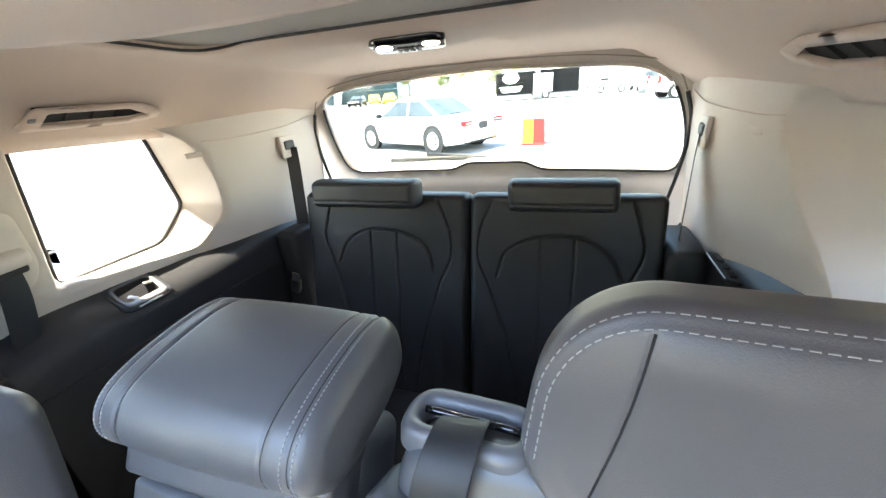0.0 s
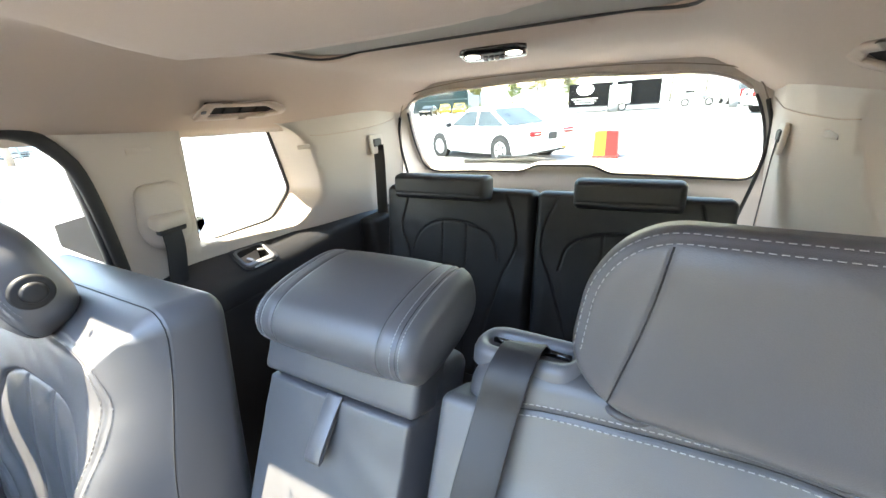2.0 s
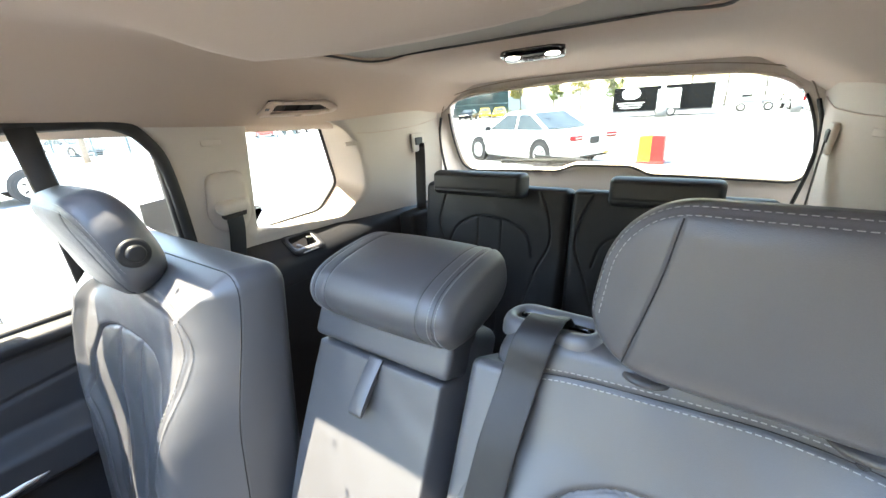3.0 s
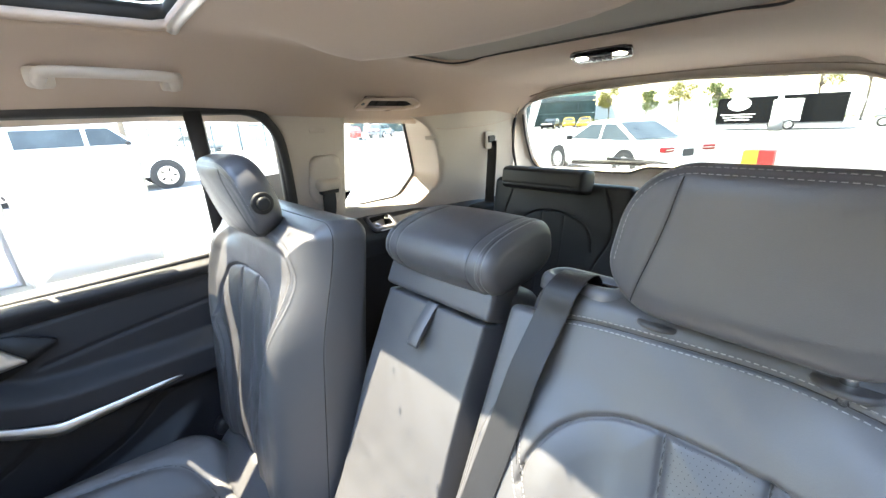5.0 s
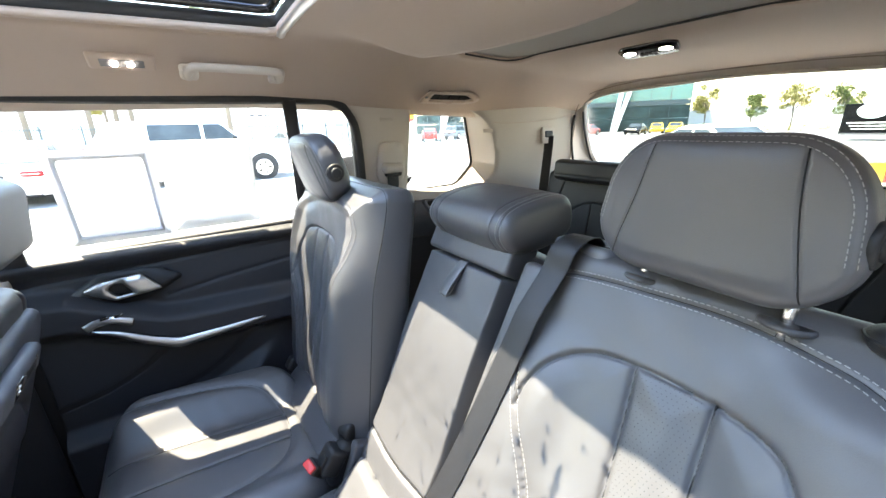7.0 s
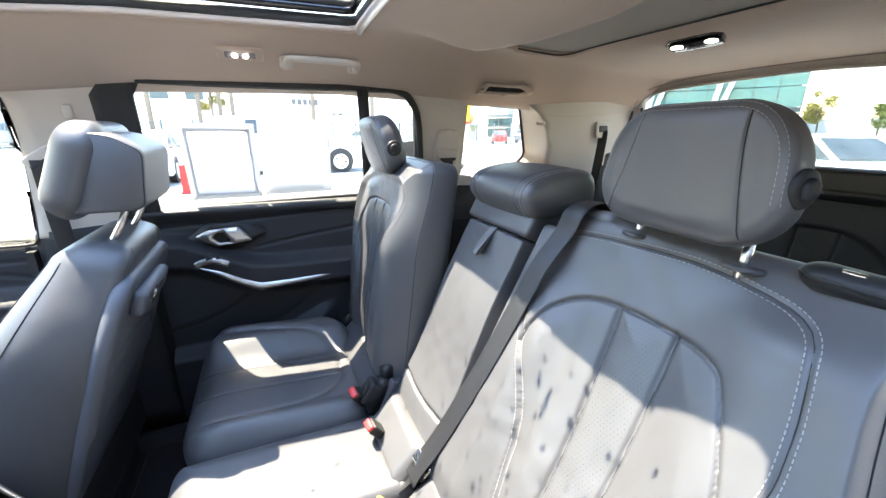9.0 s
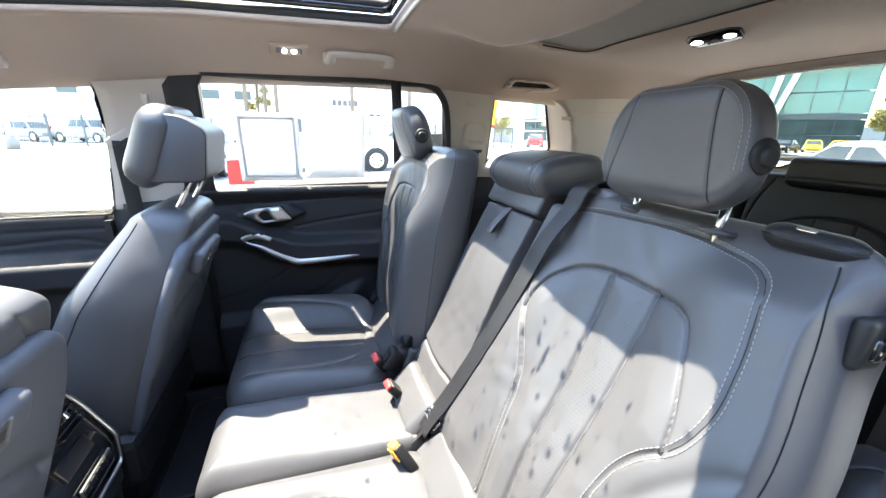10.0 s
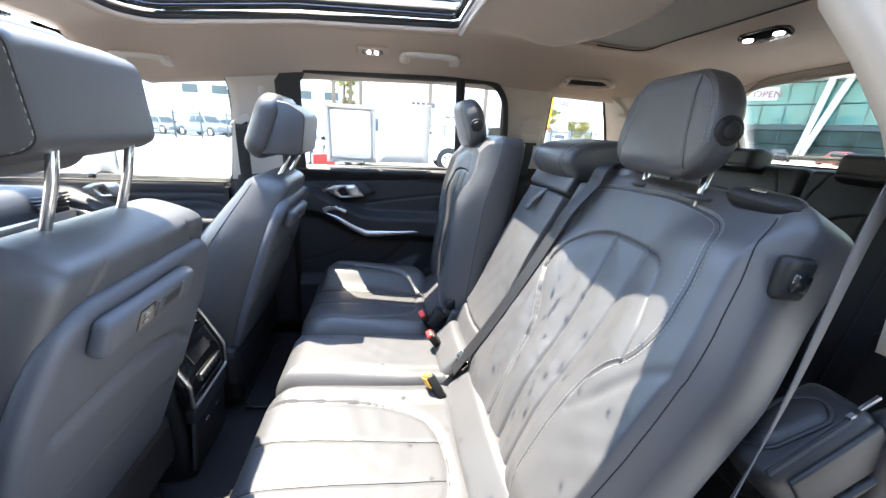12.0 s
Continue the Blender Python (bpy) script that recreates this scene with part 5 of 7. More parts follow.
# ---- front seats ----
def front_seat(cx, dy, headrest_at, label, driver):
    seat = empty("front_seat", pose(cx, -0.9, 0.42), label, "car seat", "front seats")
    inv = Matrix.Translation((-cx, 0.9, -0.42))
    r = radians(20)
    m = inv @ frame_of((cx, -0.795 + dy, 0.60), (-1, 0, 0), (0, math.sin(r), math.cos(r)))
    top = (0.218, 0.205, 0.190) if driver else (0.200, 0.176, 0.158)
    outline = smooth_line([(0, 0.225), (0.25, 0.245), (0.42, 0.250), (0.52, 0.232), (0.60, top[0]), (0.66, top[1]), (0.73, top[2])], 120)
    half = lambda b: np.interp(b, outline[:, 0], outline[:, 1])
    seams = [smooth_line([(s * 0.235, 0.02), (s * 0.225, 0.30), (s * 0.205, 0.48), (s * 0.150, 0.62), (s * 0.110, 0.685)], 40) for s in (-1, 1)]
    cross = [smooth_line([(s * 0.30, 0.47), (s * 0.225, 0.46), (s * 0.19, 0.455)], 20) for s in (-1, 1)]

    def shape(a, b):
        return sum(groove(a, b, l, 0.005, 0.004) for l in seams + cross) + wrinkle(a, b, 0.0005)

    pad = Pad(0.50, 0.684 if driver else 0.688, 0.045, 0.10, 0.036 if driver else 0.05, 0.030, half=half, deep=lambda b: np.interp(b, [0, 0.25, 0.40, 0.53, 0.62, 0.72], [2.0, 2.0, 1.75, 1.3, 1.0, 0.8]), shape=shape, bend=lambda b: -0.045 + 0 * b, nx=130, ny=150, back_edge=0.055 if driver else 0.09, power=3.0 if driver else 2.4)
    back = pad.build("backrest", LEATHER, seat)
    back.matrix_local = m
    for s in (-1, 1):
        bs = np.linspace(0.06, 0.64, 50)
        hw = pad.row(bs)
        for d, name in ((0.018, "side_seam"), (0.055, "front_seam")):
            a = s * (hw - d)
            tube(name, np.stack([a, bs, pad.c(a, bs, -1)], 1), 0.0016, LEATHER_BACK, back, seg=6)
    inner = smooth_line([(0, 0.222), (0.2, 0.244), (0.40, 0.252), (0.50, 0.238), (0.64, 0.184)], 120)
    ph = lambda b: np.interp(b, inner[:, 0], inner[:, 1])
    crescent = smooth_line([(-0.185, 0.40), (-0.08, 0.405), (0.05, 0.40), (0.16, 0.365), (0.215, 0.32)], 40)
    low = smooth_line([(-0.20, 0.24), (-0.05, 0.25), (0.12, 0.235), (0.2, 0.21)], 30)
    shell = Pad(0.40, 0.600 if driver else 0.60, 0.016, 0.02, 0.05, 0.018, half=ph, shape=lambda a, b: groove(a, b, crescent, 0.012, 0.012) + groove(a, b, low, 0.006, 0.004) - 0.006 * ease((0.235 - b) / 0.01), nx=100, ny=110)
    sh = shell.build("back_shell", SHELL, seat, "charcoal plastic back shell")
    sh.matrix_local = m @ pose(0, 0.030, 0.004)
    rail = part("accessory_rail", box_bm(0.245, 0.062, 0.030, None, 0.013, 4), SHELL, sh, smooth=True)
    rail.matrix_local = pose(-0.050, 0.552 if driver else 0.535, 0.029, 0, 0, -1)
    part("rail_window", box_bm(0.042, 0.036, 0.010, pose(-0.036, 0.002, 0.0115), 0.002), GLOSS, rail)
    for k in (-1, 1):
        part("rail_sign", box_bm(0.013, 0.006, 0.003, pose(-0.038, 0.002 + 0.0055 * k, 0.0170), 0.002, 2), CHROME, rail)
    part("rail_slot", box_bm(0.066, 0.034, 0.010, pose(0.040, 0.002, 0.0112), 0.003), GREY_DARK, rail)
    part("slot_floor", box_bm(0.056, 0.020, 0.010, pose(0.040, 0.005, 0.0116), 0.002), RUBBER, rail)
    part("slot_clip", box_bm(0.006, 0.034, 0.010, pose(0.072, 0.004, 0.0125), 0.002, 2), GREY_PLASTIC, rail)
    part("slot_tab", box_bm(0.008, 0.026, 0.010, pose(-0.004, 0.000, 0.0125), 0.002, 2), GREY_DARK, rail)
    hr = part("headrest", box_bm(0.001, 0.001, 0.001), LEATHER, seat)
    lean = radians(10 if driver else 22)
    hr.matrix_local = inv @ frame_of(headrest_at, (-1, 0, 0), (0, math.sin(lean), math.cos(lean)))
    prof = rounded([(0.0, 0.008), (-0.012, 0.190), (0.025, 0.199), (0.088, 0.188), (0.119, 0.066), (0.100, 0.048)], [0.004, 0.004, 0.02, 0.018, 0.014, 0.012], 5)
    bm = bmesh.new()
    rings = []
    for x, f in ((-0.128, 0.93), (-0.126, 0.965), (-0.121, 0.99), (-0.112, 1.0), (-0.04, 1.012), (0.04, 1.012), (0.112, 1.0), (0.121, 0.99), (0.126, 0.965), (0.128, 0.93)):
        rings.append([bm.verts.new((x, 0.10 + (b - 0.10) * f, 0.05 + (c - 0.05) * f)) for c, b in prof])
    for r0, r1 in zip(rings[:-1], rings[1:]):
        for i in range(len(prof)):
            k = (i + 1) % len(prof)
            bm.faces.new((r0[i], r0[k], r1[k], r1[i]))
    bm.faces.new(rings[0])
    bm.faces.new(rings[-1][::-1])
    block = part("rear_block", bm, LEATHER, hr, smooth=True)
    for x in (-0.1265, 0.1265):
        tube("edge_seam", [(x, 0.10 + (b - 0.10) * 0.955, 0.05 + (c - 0.05) * 0.955) for c, b in prof], 0.0013, LEATHER_BACK, hr, closed=True, seg=6, up=(1, 0, 0))
        if driver:
            p2 = resample(np.array([(0.10 + (b - 0.10) * 0.93, 0.05 + (c - 0.05) * 0.93) for c, b in prof if c > 0.06]), 26)
            for (b0, c0), (b1, c1) in zip(p2[:-1:2], p2[1::2]):
                tube("stitch", [(x * 1.008, b0, c0), (x * 1.008, b1, c1)], 0.0007, THREAD, block, seg=5, up=(1, 0, 0))
    face = Pad(0.290, 0.222, 0.030, 0.050, 0.062, 0.036, nx=70, ny=60, back_edge=0.040)
    fc = face.build("face_cushion", LEATHER, hr)
    fc.matrix_local = pose(0, -0.014, -0.016)
    py = 0.100 if driver else 0.078
    for x in (-0.082, 0.082):
        tube("post", [(x, 0.08, py), (x, 0.0, py - 0.004), (x, -0.06, py - 0.014), (x, -0.155, py - 0.030)], 0.0075, CHROME, hr, "chrome headrest post", seg=14)
        part("post_collar", cyl_bm(0.015, 0.008, pose(x, -0.096 - (0.036 if driver else 0), py - 0.022, 90, 0, 0), 20, bevel=0.003), GREY_PLASTIC, hr, smooth=True)
    cp = Pad(0.50, 0.52, 0.07, 0.10, 0.07, 0.07, nx=50, ny=50)
    c = cp.build("seat_cushion", LEATHER, seat)
    c.matrix_local = inv @ frame_of((cx, -1.28 + dy, 0.66), (1, 0, 0), (0, 1, -0.12))
    part("seat_base", box_bm(0.42, 0.46, 0.18, inv @ pose(cx, -1.0 + dy, 0.50), 0.03), PLASTIC, seat)
    part("seat_hinge", box_bm(0.54, 0.10, 0.16, inv @ pose(cx, -0.80 + dy, 0.60), 0.03), PLASTIC, seat)
    return seat


front_seat(0.405, -0.01, (0.412, -0.738, 1.349), "black leather driver's seat with plastic back shell", True)
front_seat(-0.410, 0.055, (-0.405, -0.600, 1.325), "black leather front passenger seat with tilted headrest", False)

# ---- centre console with the rear air vents ----
console = empty("centre_console", pose(0, -1.0, 0.40), "black centre console with chrome-edged rear air vents", "console")
inv = Matrix.Translation((0, 1.0, -0.40))
part("body", box_bm(0.23, 0.75, 0.34, inv @ pose(0, -1.135, 0.55), 0.03, 3), PLASTIC, console, smooth=True)
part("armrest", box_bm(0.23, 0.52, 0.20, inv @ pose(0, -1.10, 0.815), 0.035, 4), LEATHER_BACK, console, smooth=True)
VENT = rounded([(-0.112, 0.655), (0.112, 0.655), (0.118, 0.74), (0.118, 0.86), (0.075, 0.925), (-0.075, 0.925), (-0.118, 0.86), (-0.118, 0.74)], [0.012, 0.012, 0.05, 0.04, 0.05, 0.05, 0.04, 0.05])


def vent_y(z, off=0.0):
    return -0.722 - 0.5 * max(0.0, z - 0.73) + off


o = sheet("vent_panel", VENT, [], lambda x, z: (x, vent_y(z), z), GLOSS, console, step=0.03, thick=0.03)
o.matrix_local = inv
rim = resample(np.vstack([VENT, VENT[:1]]), 80)[:-1]
o = tube("vent_frame", [(x, vent_y(z, 0.003), z) for x, z in rim], 0.0055, ALU, console, "satin silver vent surround", closed=True, up=(0, 1, 0))
o.matrix_local = inv
for x in (-0.052, 0.052):
    for i in range(7):
        z = 0.815 + 0.012 * i
        part("vent_slat", box_bm(0.088, 0.012, 0.004, inv @ pose(x, vent_y(z, 0.008), z, 25, 0, 0), 0.001, 1), GLOSS, console)
    part("vent_tab", box_bm(0.012, 0.010, 0.016, inv @ pose(x, vent_y(0.85, 0.018), 0.85, 25, 0, 0), 0.002, 1), CHROME, console)
part("climate_display", box_bm(0.11, 0.006, 0.040, inv @ pose(0, vent_y(0.775, 0.004), 0.775, 26, 0, 0), 0.002), GLOSS, console)
part("key_strip", box_bm(0.13, 0.006, 0.026, inv @ pose(-0.012, vent_y(0.715, 0.003), 0.715), 0.003, 2), ALU, console)
for i in range(5):
    part("climate_key", box_bm(0.021, 0.008, 0.019, inv @ pose(-0.062 + 0.025 * i, vent_y(0.715, 0.005), 0.715), 0.002, 1), PLASTIC, console)
part("lower_lip", box_bm(0.22, 0.03, 0.045, inv @ pose(0, -0.735, 0.622), 0.008, 2), PLASTIC_SOFT, console, smooth=True)
for x in (-0.035, 0.035):
    part("usb_socket", box_bm(0.018, 0.006, 0.010, inv @ pose(x, -0.728, 0.560), 0.002), CHROME, console)
part("lower_panel", box_bm(0.21, 0.02, 0.20, inv @ pose(0, -0.742, 0.52, -6, 0, 0), 0.01, 2), PLASTIC, console, smooth=True)

# ---- dashboard, passenger mirror, floor mats ----
dash = empty("dashboard", pose(0, -1.65, 0.6), "black dashboard with air vents and silver trim", "dashboard", kind="structure")
inv = Matrix.Translation((0, 1.65, -0.6))
part("dash_body", box_bm(1.42, 0.50, 0.45, inv @ pose(0, -1.72, 0.93), 0.08, 4), PLASTIC_SOFT, dash, smooth=True)
part("dash_trim", box_bm(0.62, 0.02, 0.05, inv @ pose(-0.36, -1.468, 1.03), 0.008, 2), ALU, dash, smooth=True)
for i in range(5):
    part("dash_vent_slat", box_bm(0.16, 0.02, 0.006, inv @ pose(-0.58, -1.470, 1.075 + 0.013 * i), 0.002, 1), GLOSS, dash)
part("screen", box_bm(0.36, 0.02, 0.13, inv @ pose(0.02, -1.50, 1.20, -12, 0, 0), 0.008, 2), GLOSS, dash, smooth=True)
firewall = part("firewall", box_bm(1.5, 0.04, 0.85, pose(0, -1.92, 0.78)), PLASTIC)
tagged(firewall, "black bulkhead under the windscreen", "bulkhead", kind="structure")
mir = empty("wing_mirror", pose(-0.985, -1.44, 1.225), "white wing mirror on the passenger door", "wing mirror")
hp = Pad(0.30, 0.20, 0.06, 0.05, 0.07, 0.06, nx=40, ny=30)
h = hp.build("housing", mat("white_car_paint", (0.8, 0.8, 0.8), 0.15, coat=0.6, var=0.02), mir)
h.matrix_local = frame_of((0, 0, -0.06), (1, 0, 0), (0, 0, 1))
part("mirror_glass", box_bm(0.24, 0.004, 0.145, pose(0, 0.053, 0.042), 0.002), mat("mirror", (0.9, 0.9, 0.9), 0.02, metal=1.0, var=0.0), mir)
part("mirror_foot", box_bm(0.16, 0.05, 0.04, pose(0.14, 0, -0.05), 0.015), GLOSS, mir)
for x, label in ((-0.42, "passenger"), (0.42, "driver")):
    mt = empty("floor_mat", pose(x, -0.56, 0.402), "black carpet floor mat in the rear footwell", "floor mat", "floor mats")
    part("mat", box_bm(0.46, 0.30, 0.010, pose(0, 0, 0.005), 0.004), CARPET, mt)
    tube("mat_edge", [(px, py, 0.006) for px, py in slot_ring(0.46, 0.30, 0.05, 0, 60)], 0.005, RUBBER, mt, closed=True)

# ---- fittings under the roof ----
def grab_handle(y0, y1, z, slope, label):
    """A folding handle lying under the sloped roof side: a bar with two broad legs, in its shallow recess."""
    t = Vector((math.cos(radians(slope)), 0, math.sin(radians(slope))))
    g = empty("grab_handle", frame_of((-0.564, (y0 + y1) / 2, z + 0.0075), (0, 1, 0), t), label, "grab handle", "grab handles")
    h = (y1 - y0) / 2
    outer = [(-h, -0.024), (-h + 0.006, 0.022), (-h + 0.03, 0.036), (h - 0.03, 0.034), (h - 0.006, 0.020), (h, -0.024)]
    line = np.array([(x, y, 0.014 + 0.012 * min(1.0, (y + 0.024) / 0.05)) for x, y in smooth_line(outer, 60)])
    sx = np.stack([line[:, 0] * (h - 0.018) / h, line[:, 1] - 0.010 * (line[:, 1] + 0.024) / 0.06, line[:, 2]], 1)
    tube("bar", sx, 0.0115, TRIM, g, seg=14, flat=0.75)
    for k in (-1, 1):
        part("leg", box_bm(0.040, 0.042, 0.022, pose(k * (h - 0.022), -0.006, 0.013), 0.009, 4), TRIM, g, smooth=True)
        part("hinge", box_bm(0.030, 0.012, 0.016, pose(k * (h - 0.024), -0.028, 0.008), 0.004, 2), TRIM, g, smooth=True)
    part("coat_hook", box_bm(0.012, 0.010, 0.014, pose(-h + 0.070, 0.014, 0.010), 0.004, 2), TRIM, g, smooth=True)
    return g


grab_handle(-0.137, 0.106, 1.709, 34, "beige folding grab handle over the rear door")
grab_handle(-1.16, -0.955, 1.640, 34, "beige folding grab handle over the front door")
rl = empty("reading_lamp", pose(-0.548, -0.238, 1.716, 0, -34, 0), "small lit reading lamp beside the grab handle", "lamp")
part("bezel", box_bm(0.045, 0.120, 0.014, None, 0.006, 3), LINER, rl, smooth=True)
part("lens_frame", box_bm(0.024, 0.080, 0.004, pose(0, 0, -0.0055), 0.002), GREY_PLASTIC, rl)
for y in (-0.014, 0.014):
    part("lens", box_bm(0.012, 0.012, 0.004, pose(0, y, -0.0095), 0.002), LAMPLIGHT, rl, "glowing lens")
dome = empty("dome_lamp", pose(0, 0.895, 1.7425, -20, 0, 0), "black roof lamp with two lit lenses", "lamp")
DOME = rounded([(-0.079, -0.014), (-0.060, -0.030), (0.060, -0.030), (0.079, -0.014), (0.070, 0.024), (-0.070, 0.024)], 0.008)
sheet("bezel", DOME, [], lambda x, y: (x, y, -0.004 - 0.003 * math.cos(x * 15)), GLOSS, dome, step=0.02, thick=0.012, offset=-1.0)
for x in (-0.048, 0.048):
    part("lens_ring", cyl_bm(0.5, 1.0, Matrix.Translation((x, -0.002, -0.0060)) @ Matrix.Diagonal((0.046, 0.028, 0.002, 1)), 28), GLOSS, dome)
    part("lens", cyl_bm(0.5, 1.0, Matrix.Translation((x, -0.002, -0.0064)) @ Matrix.Diagonal((0.034, 0.017, 0.002, 1)), 28), LAMPLIGHT, dome, "glowing lens", smooth=True)
for i in range(4):
    part("switch", box_bm(0.011, 0.010, 0.005, pose(-0.02 + 0.0133 * i, 0.010, -0.0085), 0.002), GREY_PLASTIC, dome)


def side_vent(side):
    v = empty("roof_air_vent", pose(side * 0.585, 0.67, 1.6735, 0, side * 38, 0), "ivory roof air vent with black slats", "air vent", "roof air vents")
    frame = rounded([(-0.028, -0.125), (0.024, -0.105), (0.026, 0.075), (0.004, 0.128), (-0.018, 0.128), (-0.030, 0.07)], 0.014)
    hole = rounded([(-0.017, -0.092), (0.016, -0.085), (0.015, 0.055), (-0.006, 0.100), (-0.018, 0.06)], 0.006)
    sheet("frame", frame, [hole], lambda x, y: (x, y, -0.0105 - 0.003 * math.cos(x * 40)), LINER, v, step=0.015, thick=0.007)
    part("well", box_bm(0.036, 0.20, 0.004, pose(0, 0, -0.008)), RUBBER, v)
    for i in range(3):
        part("slat", box_bm(0.030, 0.0022, 0.005, pose(0, -0.05 + 0.045 * i, -0.0110, 35, 0, 0)), PLASTIC, v)
    part("thumb_tab", box_bm(0.010, 0.012, 0.006, pose(0.002, -0.106, -0.019), 0.002), GREY_PLASTIC, v)
    return v


side_vent(-1)
side_vent(1)
for side in (-1, 1):
    for y, z in ((0.455, 1.590), (0.905 if side < 0 else 1.015, 1.542)):
        if side > 0 and y < 0.6:
            continue
        cl = part("trim_clip", box_bm(0.004, 0.050 if y < 0.6 else 0.045, 0.015, pose(side * (wall_x(y, z) + 0.0002), y, z, 0, side * 6, side * (13 if y > 0.6 else 0)), 0.0015, 2), TRIM, smooth=True)
        tagged(cl, "ivory cover cap on the pillar trim", "cover cap", "cover caps")
    # the joint between roof lining and pillar trim
    jl = [(side * (wall_x(y, z) - 0.0015), y, z) for y, z in smooth_line([(0.93, 1.575), (1.0, 1.571), (1.15, 1.576), (1.28, 1.588), (1.38, 1.604)], 30)]
    tagged(tube("trim_joint", jl, 0.0012, LINER, seg=6), "fine joint line in the pillar trim", "joint", kind="structure")

# ---- belts of the second and third rows ----
cg = empty("belt_outlet", pose(-0.71, 0.46, 1.42), "ivory belt outlet cover on the rear pillar", "belt outlet")
inv = Matrix.Translation((0.71, -0.46, -1.42))
PLATE = rounded([(0.415, 1.40), (0.440, 1.352), (0.510, 1.345), (0.535, 1.39), (0.520, 1.512), (0.425, 1.512)], 0.025)
o = sheet("cover_plate", PLATE, [], lambda y, z: (-wall_x(y, z) + 0.008 + 0.006 * math.cos((y - 0.475) * 20), y, z), TRIM, cg, step=0.02, thick=0.014)
o.matrix_local = inv
part("hood", box_bm(0.044, 0.088, 0.036, inv @ pose(-0.690, 0.478, 1.422, 0, 22, 8), 0.014, 3), TRIM, cg, smooth=True)
part("slot", box_bm(0.018, 0.070, 0.016, inv @ pose(-0.687, 0.478, 1.399, 0, 22, 8), 0.005), RUBBER, cg)
rb = empty("seat_belt", pose(0, 0, 0), "black seat belt of the tipped seat", "seat belt", "seat belts")
strap("webbing", smooth_line([(-0.690, 0.478, 1.404), (-0.688, 0.475, 1.35), (-0.698, 0.460, 1.25), (-0.72, 0.445, 1.12), (-0.735, 0.43, 0.95)], 24), 0.046, 0.002, (0, 1, 0.15), BELT, rb)
db = empty("seat_belt", pose(0, 0, 0), "grey seat belt across the open rear doorway", "seat belt", "seat belts")
strap("webbing", smooth_line([(0.690, 0.46, 1.42), (0.715, 0.40, 1.33), (0.760, 0.30, 1.10), (0.790, 0.20, 0.88), (0.80, 0.13, 0.70)], 24), 0.044, 0.002, [(-0.25 - 0.45 * k / 23, 0.97 - 0.30 * k / 23, 0) for k in range(24)], BELT_GREY, db)
for side in (-1, 1):
    b3 = empty("seat_belt", pose(0, 0, 0), "grey third-row seat belt hanging from the rear pillar", "seat belt", "seat belts")
    x = side * 0.597
    strap("webbing", smooth_line([(x, 1.222, 1.512), (x - side * 0.004, 1.215, 1.45), (x - side * 0.012, 1.19, 1.30), (x - side * 0.02, 1.165, 1.15), (x - side * 0.02, 1.15, 0.95)], 24), 0.040, 0.002, (0.25 * side, 1, 0) if side > 0 else (0.9, 0.5, 0), BELT_GREY if side > 0 else BELT, b3)
    part("guide_plate", box_bm(0.012, 0.092, 0.072, pose(side * 0.605, 1.222, 1.516, 0, side * 4, side * -6), 0.0058, 4), TRIM, b3, "ivory belt guide plate", smooth=True)
    part("guide_slot", box_bm(0.016, 0.056, 0.030, pose(side * 0.6025, 1.220, 1.520, 0, 0, side * -6), 0.006, 2), RUBBER, b3)

# ---- ledges beside the third row ----
def ledge(side):
    lg = empty("side_ledge", pose(side * 0.7, 0.9, 0.9), "black padded ledge beside the third-row seat", "side ledge", kind="structure")
    inv = Matrix.Translation((-side * 0.7, -0.9, -0.9))
    ys = np.linspace(0.40 if side < 0 else 0.60, 1.42, 50)
    prof = [(0.765, 1.300), (0.738, 1.287), (0.700, 1.262), (0.672, 1.244), (0.656, 1.226), (0.648, 1.200), (0.646, 1.10), (0.640, 0.95), (0.640, 0.60)]
    if side > 0:
        prof[:2] = [(0.860, 1.322), (0.735, 1.300)]
    verts, faces = [], []
    for y in ys:
        w = 0.035 * ease((y - 0.9) / 0.35)
        dz = 0.018 * ease((y - 0.75) / 0.4) - 0.02 * ease((0.52 - y) / 0.12)
        for px, pz in prof:
            up = 0.014 * float(ease((pz - 1.22) / 0.04)) - 0.055 * float(ease((y - 0.92) / 0.33)) if side > 0 else 0.0
            verts.append((side * (px - w), y, pz + (dz + up if pz > 1.0 else 0)))
    k = len(prof)
    for j in range(len(ys) - 1):
        for i in range(k - 1):
            if side < 0 and i in (1, 2) and 0.612 < ys[j] and ys[j + 1] < 0.732:
                continue  # the opening of the cup holder
            f = (j * k + i, j * k + i + 1, (j + 1) * k + i + 1, (j + 1) * k + i)
            faces.append(f if side > 0 else f[::-1])
    o = mesh_ob("ledge_pad", verts, faces, LEDGE, lg)
    o.matrix_local = inv
    part("side_cover", box_bm(0.085, 0.22, 0.46, inv @ pose(side * 0.588, 1.19, 1.025), 0.02, 3), PLASTIC, lg, smooth=True)
    s = tube("ledge_seam", [(side * (0.6475 - 0.035 * float(ease((y - 0.9) / 0.35))), y, 1.150) for y in ys], 0.003, RUBBER, lg, seg=6)
    s.matrix_local = inv
    return lg


